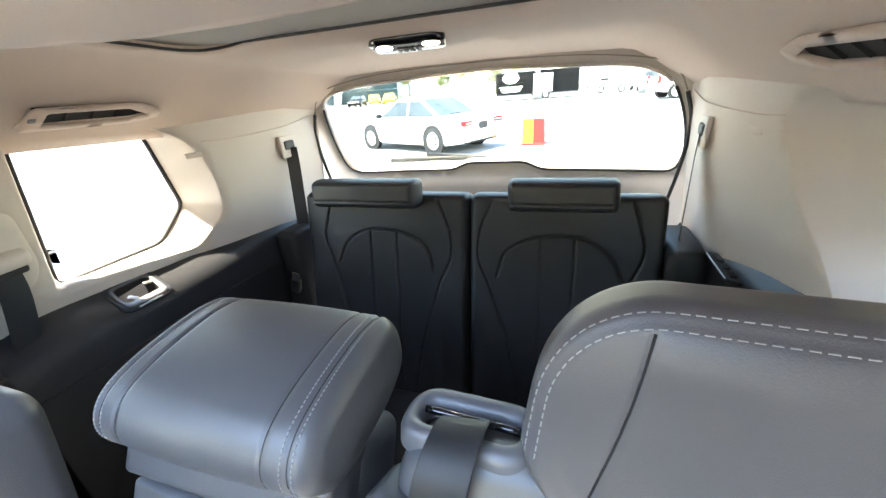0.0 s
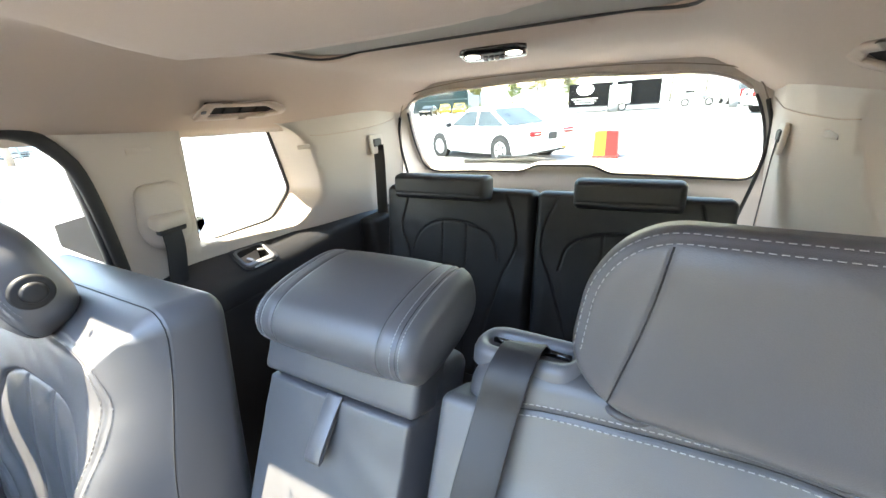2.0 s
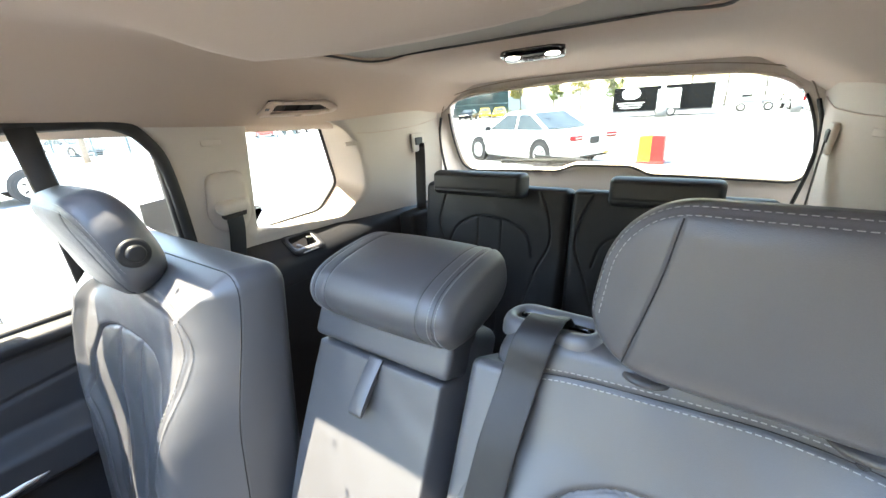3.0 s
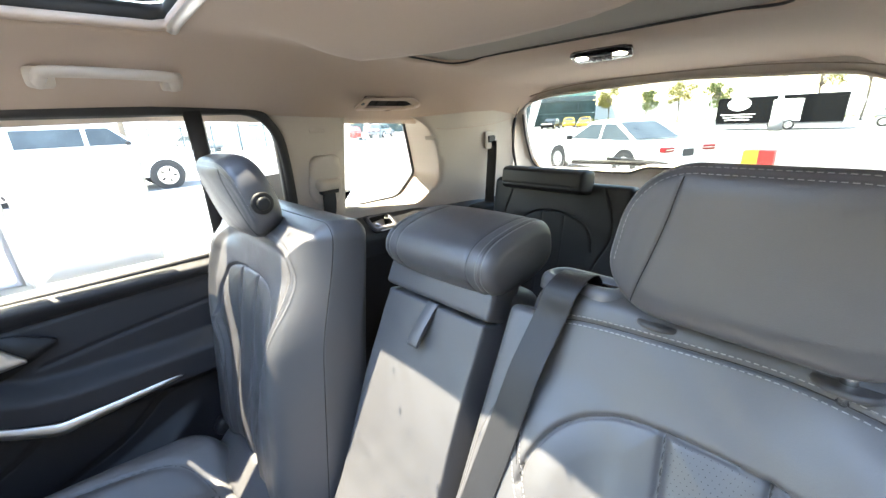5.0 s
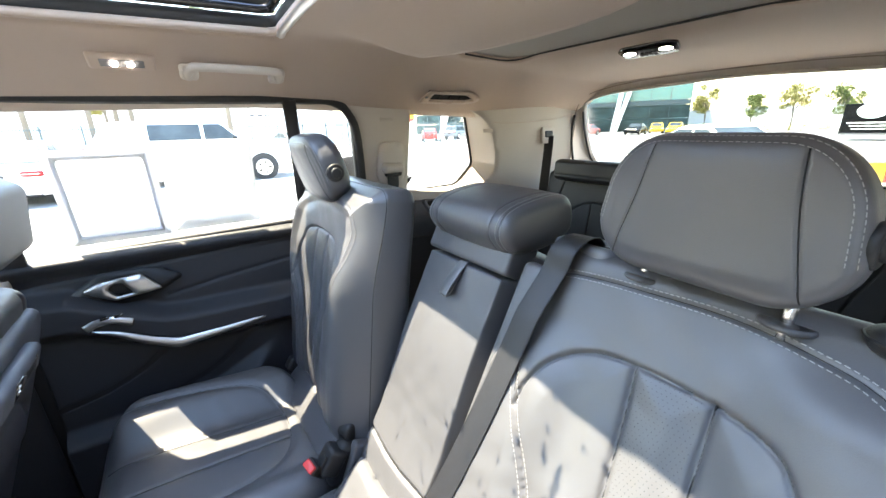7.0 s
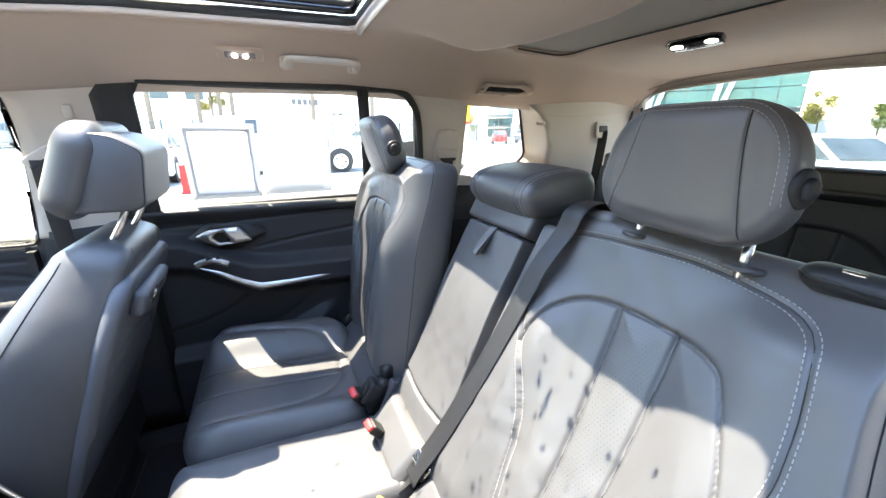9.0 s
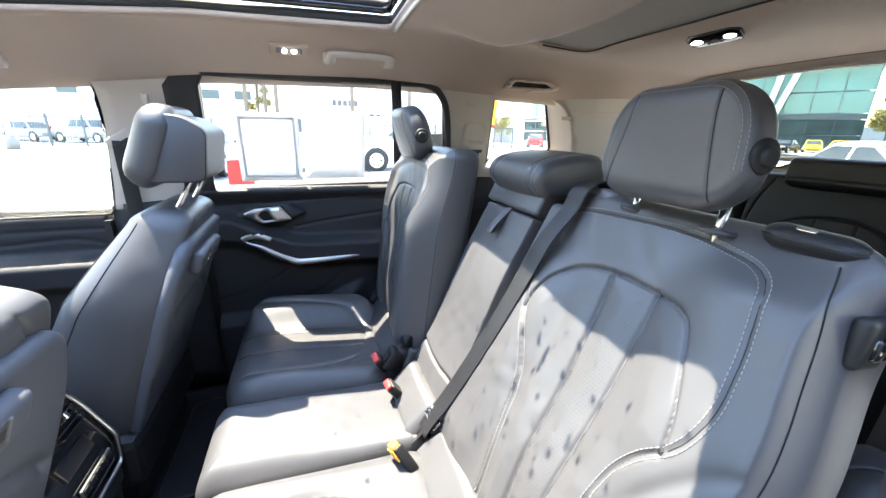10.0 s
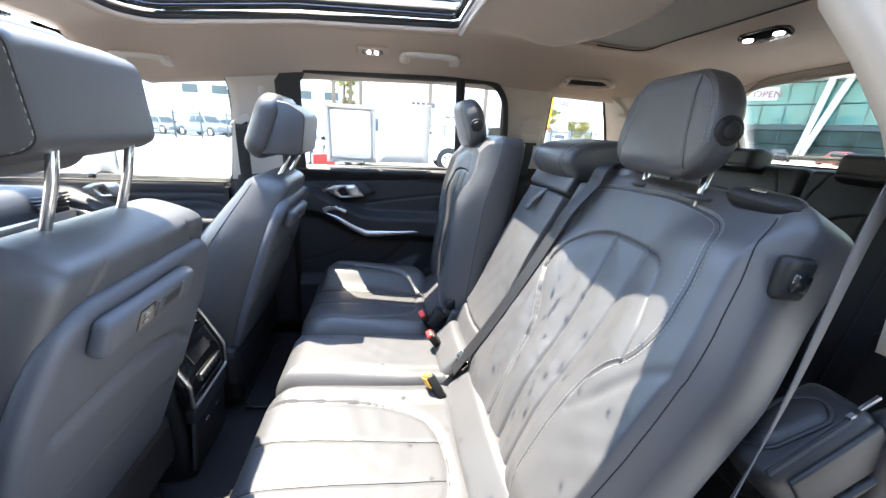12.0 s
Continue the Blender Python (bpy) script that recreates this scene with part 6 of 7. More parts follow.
ledge(-1)
ledge(1)
ch = empty("cup_holder", frame_of((-0.690, 0.668, 1.2525), (-0.86, 0, 0.51), (0, -1, 0)), "satin silver cup holder tray set into the ledge", "cup holder")
CUP = rounded([(-0.043, -0.052), (0.036, -0.056), (0.036, 0.046), (-0.041, 0.048)], [0.016, 0.02, 0.02, 0.016])
CUP_HOLE = rounded([(-0.027, -0.042), (0.030, -0.048), (0.030, 0.038), (-0.025, 0.040)], [0.012, 0.016, 0.016, 0.012])
sheet("rim", CUP, [CUP_HOLE], lambda x, y: (x, y, 0.0045), GREY_PLASTIC, ch, step=0.02, thick=0.004)
sheet("outer_lip", rounded([(-0.050, -0.062), (0.044, -0.066), (0.044, 0.056), (-0.048, 0.058)], 0.02), [CUP_HOLE], lambda x, y: (x, y, 0.0), PLASTIC_SOFT, ch, step=0.03, thick=0.006)
n = len(CUP_HOLE)
wall_ring = [(x, y, 0.002) for x, y in CUP_HOLE] + [(x * 0.92, y * 0.92, -0.055) for x, y in CUP_HOLE]
mesh_ob("well", wall_ring, [(i, (i + 1) % n, n + (i + 1) % n, n + i) for i in range(n)] + [tuple(range(n, 2 * n))], PLASTIC, ch, smooth=False)
part("inner_clip", box_bm(0.024, 0.014, 0.008, pose(-0.016, 0.020, 0.006, 0, 0, 30), 0.005, 2), ALU, ch)
part("side_clip", box_bm(0.008, 0.022, 0.006, pose(0.010, -0.036, 0.0045, 0, 0, -20), 0.004, 2), ALU, ch)
part("catch", box_bm(0.005, 0.060, 0.005, pose(-0.0465, 0.0, 0.006), 0.002, 1), ALU, ch)

ctl = empty("ledge_controls", pose(0.632, 1.02, 1.250), "black seat controls with silver strip on the ledge", "control panel")
part("panel", box_bm(0.030, 0.15, 0.008, pose(0, 0, 0.003, 0, 12, 0), 0.003), PLASTIC, ctl)
part("strip", box_bm(0.003, 0.13, 0.003, pose(-0.014, 0, 0.009), 0.001), ALU, ctl)
for i in range(3):
    part("key", box_bm(0.014, 0.022, 0.006, pose(0.004, -0.045 + 0.04 * i, 0.007), 0.002), RUBBER, ctl)
bk = empty("belt_buckle", pose(-0.565, 1.06, 1.075, 10, 20, 0), "black third-row belt buckle beside the seat", "belt buckle", "belt buckles")
part("housing", box_bm(0.03, 0.022, 0.06, None, 0.006, 2), PLASTIC, bk, smooth=True)
part("tongue", box_bm(0.03, 0.004, 0.03, pose(0, 0, 0.04), 0.002), CHROME, bk)

# ---- the wheel arch and storage box behind the open door ----
arch = empty("wheel_arch_trim", pose(0.70, 0.55, 0.40), "charcoal wheel arch trim with an open storage tray", "arch trim", kind="structure")
inv = Matrix.Translation((-0.70, -0.55, -0.40))
ap = Pad(0.30, 0.46, 0.05, 0.05, 0.08, 0.05, nx=50, ny=50)
o = ap.build("arch_cover", PLASTIC, arch)
o.matrix_local = inv @ frame_of((0.752, 0.66, 0.56), (0, 1, 0), (0, 0.12, 1))
tilt = inv @ pose(0.722, 0.408, 1.020, 38, 0, 0)
part("storage_tray", box_bm(0.090, 0.175, 0.085, tilt, 0.022, 4), PLASTIC, arch, smooth=True)
POCKET = rounded([(-0.030, -0.062), (0.010, -0.045), (0.022, 0.040), (-0.004, 0.058), (-0.030, 0.030)], 0.014)
o = sheet("pocket_well", POCKET, [], lambda x, y: (x, y, 0.0445), RUBBER, arch, step=0.03, thick=0.001)
o.matrix_local = tilt
o = tube("pocket_rim", [(x * 1.12, y * 1.08, 0.043) for x, y in resample(np.vstack([POCKET, POCKET[:1]]), 50)[:-1]], 0.0035, PLASTIC, arch, closed=True, seg=8)
o.matrix_local = tilt
part("black_strip", box_bm(0.008, 0.130, 0.006, tilt @ pose(0.034, -0.010, 0.043), 0.002, 1), RUBBER, arch)
part("strip_clip", box_bm(0.008, 0.010, 0.005, tilt @ pose(0.032, 0.060, 0.046), 0.001, 1), CHROME, arch)
part("strip_end", box_bm(0.006, 0.032, 0.005, tilt @ pose(0.030, 0.090, 0.044), 0.001, 1), CHROME, arch)
part("side_panel", box_bm(0.010, 0.140, 0.075, tilt @ pose(0.046, 0.010, -0.010), 0.004, 2), PLASTIC, arch, smooth=True)
o = tube("panel_ridge", [(0.051, y, -0.060 + 0.5 * (y - 0.02) ** 2) for y in np.linspace(-0.07, 0.10, 20)], 0.006, PLASTIC, arch, seg=8)
o.matrix_local = tilt
part("jamb_panel", box_bm(0.05, 0.20, 0.42, inv @ pose(0.765, 0.585, 0.90, 6, 0, 0), 0.022, 4), LEDGE, arch, smooth=True)
sill = part("door_sill", box_bm(0.14, 1.10, 0.10, pose(0.80, -0.05, 0.40), 0.02, 2), PLASTIC, smooth=True)
tagged(sill, "black door sill of the open rear door", "door sill", kind="structure")


# ---- the open rear door on the driver's side ----
open_door = empty("door_3", pose(0.83, -0.60, 0.45, 0, 0, -72), "wide open rear door with white skin and black lining", "car door", kind="structure")


def door_slab(x, t):
    return lambda y, z: (x + 0.02 * math.cos((z - 0.42) * 3.0) * t, y, z)


SLAB = rounded([(0.0, 0.0), (0.62, 0.0), (0.86, 0.26), (0.98, 0.44), (1.0, 0.80), (0.0, 0.80)], [0.05, 0.12, 0.15, 0.10, 0.02, 0.02])
sheet("outer_skin", SLAB, [], door_slab(0.065, 1.0), PAINT, open_door, step=0.08, thick=0.012, label="white painted outer skin")
sheet("door_lining", SLAB, [], door_slab(-0.03, -1.0), PLASTIC_SOFT, open_door, step=0.08, thick=0.03)
FRAME = rounded([(0.0, 0.78), (1.0, 0.78), (0.94, 1.14), (0.86, 1.20), (0.05, 1.20)], [0.01, 0.01, 0.08, 0.08, 0.04])
LIGHT = rounded([(0.05, 0.80), (0.94, 0.80), (0.89, 1.12), (0.84, 1.15), (0.09, 1.15)], [0.01, 0.01, 0.06, 0.06, 0.03])
sheet("window_frame", FRAME, [LIGHT], lambda y, z: (0.02 - 0.10 * (z - 0.8), y, z), RUBBER, open_door, step=0.08, thick=0.03)
p = sheet("pane", LIGHT, [], lambda y, z: (0.03 - 0.10 * (z - 0.8), y, z), GLASS, open_door, step=0.15, thick=0.004)
p.visible_shadow = False
part("armrest", box_bm(0.07, 0.55, 0.07, pose(-0.065, 0.42, 0.52, 6, 0, 0), 0.02, 3), PLASTIC_SOFT, open_door, smooth=True)

# ---- outside: ground ----
CONCRETE = mat("pale_concrete", (0.21, 0.208, 0.205), 0.9, grain=0.8, grain_size=30, var=0.10, var_size=0.25, bump=0.3)
JOINT = mat("dark_joint", (0.16, 0.155, 0.15), 0.9, var=0.1)
ground = part("ground", box_bm(3000, 3000, 0.2, pose(0, 0, -0.1)), CONCRETE)
tagged(ground, "sunlit pale concrete car park", "ground", kind="structure")
for x, y, l, a in ((-12.0, 9.0, 40, 62), (-20, 20, 60, 55), (-25, 2, 50, 86), (8, 22, 50, 20), (-14, 30, 70, 95)):
    j = part("pavement_joint", box_bm(l, 0.05, 0.008, pose(x, y, 0.0, 0, 0, a)), JOINT)
    tagged(j, "dark straight joint in the concrete", "joint", kind="structure")

# unseen dark wall, added to cut the daylight entering by the open door
blocking_wall = part("light_blocking_wall", box_bm(0.2, 7.5, 3.0, pose(2.75, -2.2, 1.5), 0.02, 1), mat("dark_light_blocker", (0.07, 0.072, 0.078), 0.9, grain=0.8, grain_size=60, var=0.12, var_size=0.8, bump=0.3))
tagged(blocking_wall, "plain dark grey wall added out of view to block doorway light", "wall", kind="structure")

# ---- vehicles ----
WHITE_PAINT = mat("white_paint", (0.78, 0.78, 0.77), 0.2, coat=0.5, var=0.02)
TYRE = mat("tyre_rubber", (0.02, 0.02, 0.021), 0.8, var=0.2)
RIM = mat("wheel_alloy", (0.55, 0.55, 0.56), 0.3, metal=0.8, var=0.05)
CAR_GLASS = mat("dark_car_glass", (0.050, 0.062, 0.068), 0.06, var=0.5, var_size=1.1, spec=0.3)
TAIL = mat("tail_lamp_red", (0.22, 0.010, 0.012), 0.2, var=0.05)
LAMP_GREY = mat("head_lamp", (0.5, 0.5, 0.5), 0.1, var=0.05)
PLATE = mat("plate_grey", (0.030, 0.030, 0.034), 0.6, var=0.05)


def paint(name, c, spec=0.5, coat=0.5):
    return mat(name, c, 0.25, coat=coat, spec=spec, var=0.04)


def loft(name, stations, material, parent, n=6):
    """Rounded box-like hull: stations of (x, z0, z1, half width below, half width above)."""
    verts, faces = [], []
    for x, z0, z1, w0, w1 in stations:
        h = z1 - z0
        ring = [(-w0 * 0.92, z0), (w0 * 0.92, z0), (w0, z0 + h * 0.12), (w0, z0 + h * 0.55), (w1, z0 + h * 0.90), (w1 * 0.90, z1), (-w1 * 0.90, z1), (-w1, z0 + h * 0.90), (-w0, z0 + h * 0.55), (-w0, z0 + h * 0.12)]
        verts += [(x, y, z) for y, z in ring]
    k = 10
    for j in range(len(stations) - 1):
        for i in range(k):
            l = (i + 1) % k
            faces.append((j * k + i, j * k + l, (j + 1) * k + l, (j + 1) * k + i))
    faces.append(tuple(reversed(range(k))))
    faces.append(tuple((len(stations) - 1) * k + i for i in range(k)))
    return mesh_ob(name, verts, faces, material, parent, smooth=False)


def prism(name, quad, y0, y1, material, parent):
    """A panel with depth: a polygon in x, z between two y values."""
    n = len(quad)
    verts = [(x, y0, z) for x, z in quad] + [(x, y1, z) for x, z in quad]
    faces = [tuple(range(n)), tuple(reversed(range(n, 2 * n)))] + [(i, (i + 1) % n, n + (i + 1) % n, n + i) for i in range(n)]
    ob = mesh_ob(name, verts, faces, material, parent, smooth=False)
    bm = bmesh.new()
    bm.from_mesh(ob.data)
    bmesh.ops.recalc_face_normals(bm, faces=bm.faces)
    bm.to_mesh(ob.data)
    bm.free()
    return ob


def wheel(x, y, r, parent):
    w = part("wheel", cyl_bm(r, 0.22, pose(x, y, r, 90, 0, 0), 28, bevel=0.03), TYRE, parent, smooth=True)
    s = 1 if y > 0 else -1
    part("rim", cyl_bm(r * 0.68, 0.02, pose(x, y + s * 0.105, r, 90, 0, 0), 24, bevel=0.006), RIM, w)
    for i in range(5):
        a = i * 2 * math.pi / 5
        part("spoke_gap", box_bm(r * 0.30, 0.012, r * 0.16, pose(x + 0.42 * r * math.cos(a), y + s * 0.112, r + 0.42 * r * math.sin(a), 0, -math.degrees(a), 0), 0.01, 1), TYRE, w)


def vehicle(name, m, body, color, label, kind="sedan"):
    """A parked vehicle, nose along x."""
    car = empty(name, m, label, "car", "parked vehicles")
    L, H = {"sedan": (4.75, 1.45), "coupe": (5.0, 1.46), "suv": (4.7, 1.70), "pickup": (5.9, 1.95), "wagon": (5.5, 1.92)}[kind]
    hw = 0.93 if kind in ("sedan", "coupe", "suv") else 1.0
    belt = {"sedan": 0.94, "coupe": 0.98, "suv": 1.08, "pickup": 1.28, "wagon": 1.34}[kind]
    g = 0.22 if kind in ("sedan", "coupe") else 0.38
    hood = belt - 0.04
    h = L / 2
    st = [(-h, g + 0.25, belt - 0.12, hw * 0.80, hw * 0.74), (-h + 0.10, g + 0.06, belt - 0.02, hw * 0.93, hw * 0.86), (-h + 0.6, g, belt, hw, hw * 0.93), (0, g - 0.02, belt, hw, hw * 0.93),
          (h - 1.3, g, hood + 0.01, hw, hw * 0.92), (h - 0.5, g, hood - 0.08, hw * 0.97, hw * 0.86), (h - 0.12, g + 0.04, hood - 0.18, hw * 0.90, hw * 0.78), (h, g + 0.18, hood - 0.32, hw * 0.78, hw * 0.66)]
    loft("body", st, color, car)
    front, top_f, top_r, rear = {"sedan": (h - 1.35, h - 2.20, -h + 1.70, -h + 0.80), "coupe": (h - 1.75, h - 2.45, -h + 1.45, -h + 0.70), "suv": (h - 1.25, h - 1.85, -h + 0.65, -h + 0.25),
                                 "pickup": (h - 1.55, h - 2.15, -h + 2.15, -h + 1.95), "wagon": (h - 1.45, h - 2.05, -h + 0.55, -h + 0.15)}[kind]
    w0, w1 = hw * 0.90, hw * 0.72
    cab = []
    for x, z, w in ((rear, belt - 0.04, w0), (top_r, H, w1), (top_f, H, w1), (front, belt - 0.04, w0)):
        cab.append((x, z, w))
    def blend(p, q, f):
        return tuple(u + (v - u) * f for u, v in zip(p, q))
    prof = [cab[0], blend(cab[0], cab[1], 0.93)] + [(x, H + dz, w1 * 0.985) for x, dz in ((top_r + 0.18, 0.0), ((top_r + top_f) / 2, 0.025), (top_f - 0.18, 0.005))] + [blend(cab[3], cab[2], 0.93), cab[3]]
    k = len(prof)
    verts = [(x, s * w, z) for s in (-1, 1) for x, z, w in prof]
    faces = [tuple(range(k)), tuple(reversed(range(k, 2 * k)))] + [(i + 1, i, k + i, k + i + 1) for i in range(k - 1)] + [(0, k - 1, 2 * k - 1, k)]
    mesh_ob("cabin", verts, faces, color, car, smooth=False)
    pillar = (top_f + top_r) / 2 - 0.05 if kind != "wagon" else 0.17
    for s in (-1, 1):
        def side(x, z):
            f = (z - belt) / (H - belt)
            return s * (w0 + (w1 - w0) * f + 0.012)
        z0, z1 = belt + 0.03, H - 0.09
        def xs(front_edge, z):
            f = (z - belt) / (H - belt)
            return (front + (top_f - front) * f - 0.10) if front_edge else ((rear + (top_r - rear) * f + 0.10) if kind != 'wagon' else -1.22)
        for name_, q in (("side_window", [(pillar + 0.05, z0), (xs(True, z0), z0), (xs(True, z1), z1), (pillar + 0.05, z1)]), ("side_window", [(xs(False, z0), z0), (pillar - 0.05, z0), (pillar - 0.05, z1), (xs(False, z1), z1)])):
            v = [(x, side(x, z), z) for x, z in q] + [(x, side(x, z) - s * 0.03, z) for x, z in q]
            mesh_ob(name_, v, [(0, 1, 2, 3), (7, 6, 5, 4), (0, 4, 5, 1), (1, 5, 6, 2), (2, 6, 7, 3), (3, 7, 4, 0)], CAR_GLASS, car, smooth=False)
        part("wing_mirror", box_bm(0.12, 0.16, 0.12, pose(front - 0.25, s * (hw + 0.08), belt + 0.06), 0.03), PLASTIC, car)
        part("tail_lamp", box_bm(0.16, 0.46 if kind != "pickup" else 0.22, 0.13 if kind != "pickup" else 0.40, pose(-h + 0.05, s * hw * (0.62 if kind != "pickup" else 0.80), belt - 0.17, 0, 0, s * 12), 0.03), TAIL, car)
        if kind in ("sedan", "coupe"):
            part("lamp_strip", box_bm(0.03, 0.42, 0.018, pose(-h - 0.035, s * hw * 0.60, belt - 0.17, 0, 0, s * 12), 0.006), LAMP_GREY, car)
        part("head_lamp", box_bm(0.22, 0.34, 0.13, pose(h - 0.16, s * hw * 0.66, hood - 0.26, 0, 0, -s * 18), 0.03), LAMP_GREY, car)
        for x in (h - 0.95, -h + 1.0):
            part("wheel_well", cyl_bm(0.40 if g < 0.3 else 0.46, 0.06, pose(x, s * (hw - 0.025), 0.36 if g < 0.3 else 0.42, 90, 0, 0), 24), RUBBER, car)
            wheel(x, s * (hw - 0.10), 0.34 if g < 0.3 else 0.40, car)
    for x0, x1, n_ in ((front, top_f, "windscreen"), (rear, top_r, "rear_screen")):
        d = 0.015 if n_ == "windscreen" else -0.015
        q = [(x0 + (x1 - x0) * f + d, s * ((w0 + (w1 - w0) * f) * 0.86), belt + (H - belt) * f) for f, s in ((0.10, -1), (0.10, 1), (0.90, 1), (0.90, -1))]
        v = q + [(x - 2 * d, y, z - 0.01) for x, y, z in q]
        mesh_ob(n_, v, [(0, 1, 2, 3), (7, 6, 5, 4), (0, 4, 5, 1), (1, 5, 6, 2), (2, 6, 7, 3), (3, 7, 4, 0)], CAR_GLASS, car, smooth=False)
    part("number_plate", box_bm(0.02, 0.34, 0.17, pose(-h + 0.0, 0, belt - 0.26)), PLATE, car)
    part("lower_bumper", box_bm(0.10, hw * 1.5, 0.16, pose(-h + 0.14, 0, g + 0.10), 0.03), PLASTIC, car)
    part("grille", box_bm(0.06, hw * 1.1, 0.20, pose(h - 0.05, 0, g + 0.22), 0.02), PLASTIC, car)
    for s in (-1, 1):
        part("tail_pipe", box_bm(0.06, 0.24, 0.07, pose(-h + 0.08, s * 0.55, g + 0.10), 0.02), CHROME, car)
    return car


YELLOW = paint("yellow_paint", (0.70, 0.45, 0.03))
BLACKP = paint("black_paint", (0.007, 0.0075, 0.009), 0.15, 0.0)
REDP = paint("red_paint", (0.45, 0.03, 0.02))
SILVER = paint("silver_paint", (0.55, 0.57, 0.58))
GREYP = paint("grey_paint", (0.20, 0.22, 0.24))


def az(a, d):
    """A place on the ground at that bearing (degrees from the car's tail, to its right minus) and distance."""
    return d * math.sin(radians(a)), d * math.cos(radians(a))


def park(name, a, d, turn, color, label, kind, h=0.0):
    x, y = az(a, d)
    return vehicle(name, pose(x, y, h, 0, 0, turn), None, color, label, kind)


vehicle("parked_car", pose(-4.15, 11.55, 0, 0, 0, 154), None, WHITE_PAINT, "white saloon car parked behind, tail turned near", "sedan")
vehicle("parked_truck", pose(-14.9, 0.45, 0, 0, 0, 89), None, WHITE_PAINT, "white crew-cab truck with dark side glass", "wagon")
vehicle("parked_car", pose(-14.2, -3.6, 0, 0, 0, 180), None, WHITE_PAINT, "white saloon car parked tail towards the lane", "sedan")
park("parked_car", -25.2, 62, -70, YELLOW, "yellow sports coupe before a glass showroom", "coupe")
park("parked_car", -29.6, 60, -75, BLACKP, "black car before a glass showroom", "coupe")
park("parked_car", -35.6, 58, -80, REDP, "dark red car before a glass showroom", "sedan")
park("parked_car", -27.3, 66, -60, YELLOW, "yellow car inside the glass showroom", "sedan")
park("parked_car", -40.6, 58, -40, BLACKP, "black car before a glass showroom", "sedan")
park("parked_car", -57.6, 48, 150, REDP, "red sports coupe with black wheels", "coupe")
park("parked_car", -53.6, 52, 120, GREYP, "dark grey car beside the red coupe", "suv")
park("parked_truck", -65.2, 58, 160, WHITE_PAINT, "white open truck under the service sign", "pickup")
park("parked_car", 8.2, 44, 95, SILVER, "silver car by a concrete post", "suv")
park("parked_truck", 14.6, 30, 12, WHITE_PAINT, "white truck at the lot's edge", "pickup")
park("parked_truck", -113.3, 46, 60, GREYP, "dark grey truck across the lot", "pickup")
park("parked_car", -117.6, 50, 60, GREYP, "dark grey car across the lot", "suv")
park("parked_car", -109.6, 50, 60, GREYP, "dark grey car across the lot", "suv")
park("parked_car", -77.0, 40, 20, GREYP, "grey car behind the fence", "sedan")

# black box trailer, flat trailer
tl = empty("box_trailer", pose(-3.3, 40, 0), "black enclosed cargo trailer with a white door", "trailer")
part("box", box_bm(7.4, 2.4, 1.95, pose(0, 0, 1.45), 0.04), paint("black_gloss", (0.006, 0.0065, 0.008), 0.1, 0.0), tl)
part("door", box_bm(1.7, 0.06, 1.55, pose(0.6, -1.23, 1.38), 0.02), WHITE_PAINT, tl)
part("door_panel", box_bm(1.35, 0.06, 1.35, pose(0.6, -1.26, 1.38), 0.02), SILVER, tl)
part("round_badge", cyl_bm(0.5, 0.04, Matrix.Translation((-2.3, -1.22, 1.95)) @ Matrix.Diagonal((1.5, 1.0, 1.0, 1)) @ pose(0, 0, 0, 90, 0, 0), 32), WHITE_PAINT, tl)
for i in range(3):
    part("lettering_bar", box_bm(2.2 - 0.3 * i, 0.03, 0.09, pose(-2.3, -1.22, 1.18 - 0.2 * i)), WHITE_PAINT, tl)
part("skirt", box_bm(7.4, 0.1, 0.12, pose(0, -1.2, 0.45)), GREY_PLASTIC, tl)
for x in (0.0, 0.85):
    wheel(x, -1.15, 0.36, tl)
ft = empty("flat_trailer", pose(3.3, 43, 0), "grey flat utility trailer with a winch", "trailer")
part("bed", box_bm(2.6, 1.6, 0.15, pose(0, 0, 0.75), 0.03), GREYP, ft)
part("winch", box_bm(0.7, 0.6, 0.5, pose(-0.6, 0, 1.05), 0.05), PLASTIC, ft)
part("rail", box_bm(2.6, 0.06, 0.30, pose(0, -0.8, 0.95)), SILVER, ft)
for x in (-0.9, 0.9):
    wheel(x, -0.75, 0.32, ft)

# barriers, posts
BARRIER_Y = mat("yellow_barrier", (0.55, 0.30, 0.02), 0.5, var=0.06)
BARRIER_R = mat("red_barrier", (0.32, 0.018, 0.014), 0.5, var=0.06)


def barrier(x, y, turn, label, two=True):
    b = empty("plastic_barrier", pose(x, y, 0, 0, 0, turn), label, "barrier", "plastic barriers")
    for k, mt in ((-1, BARRIER_Y if two else BARRIER_R), (1, BARRIER_R)):
        prism("half", [(k * 0.0, 0.0), (k * 0.30, 0.0), (k * 0.28, 0.68), (k * 0.0, 0.70)], -0.22, 0.22, mt, b)
    part("foot", box_bm(0.66, 0.5, 0.06, pose(0, 0, 0.03), 0.02), BARRIER_R, b)
    return b


barrier(-0.78, 11.4, 0, "yellow and red plastic barrier block")
barrier(-10.4, -1.90, 95, "red plastic barrier block", False)


def post(x, y, h, r, label, lean=0.0, mt=None):
    p = empty("lamp_post", pose(x, y, 0, lean, 0, 0), label, "post", "posts")
    part("shaft", cyl_bm(r, h, pose(0, 0, h / 2), 16, r * 0.7), mt or WHITE_PAINT, p, smooth=True)
    part("base", cyl_bm(r * 2.0, 0.8, pose(0, 0, 0.4), 16), CONCRETE, p, smooth=True)
    part("head", box_bm(1.6, 0.35, 0.14, pose(0.0, 0, h), 0.04), GREYP, p)
    return p


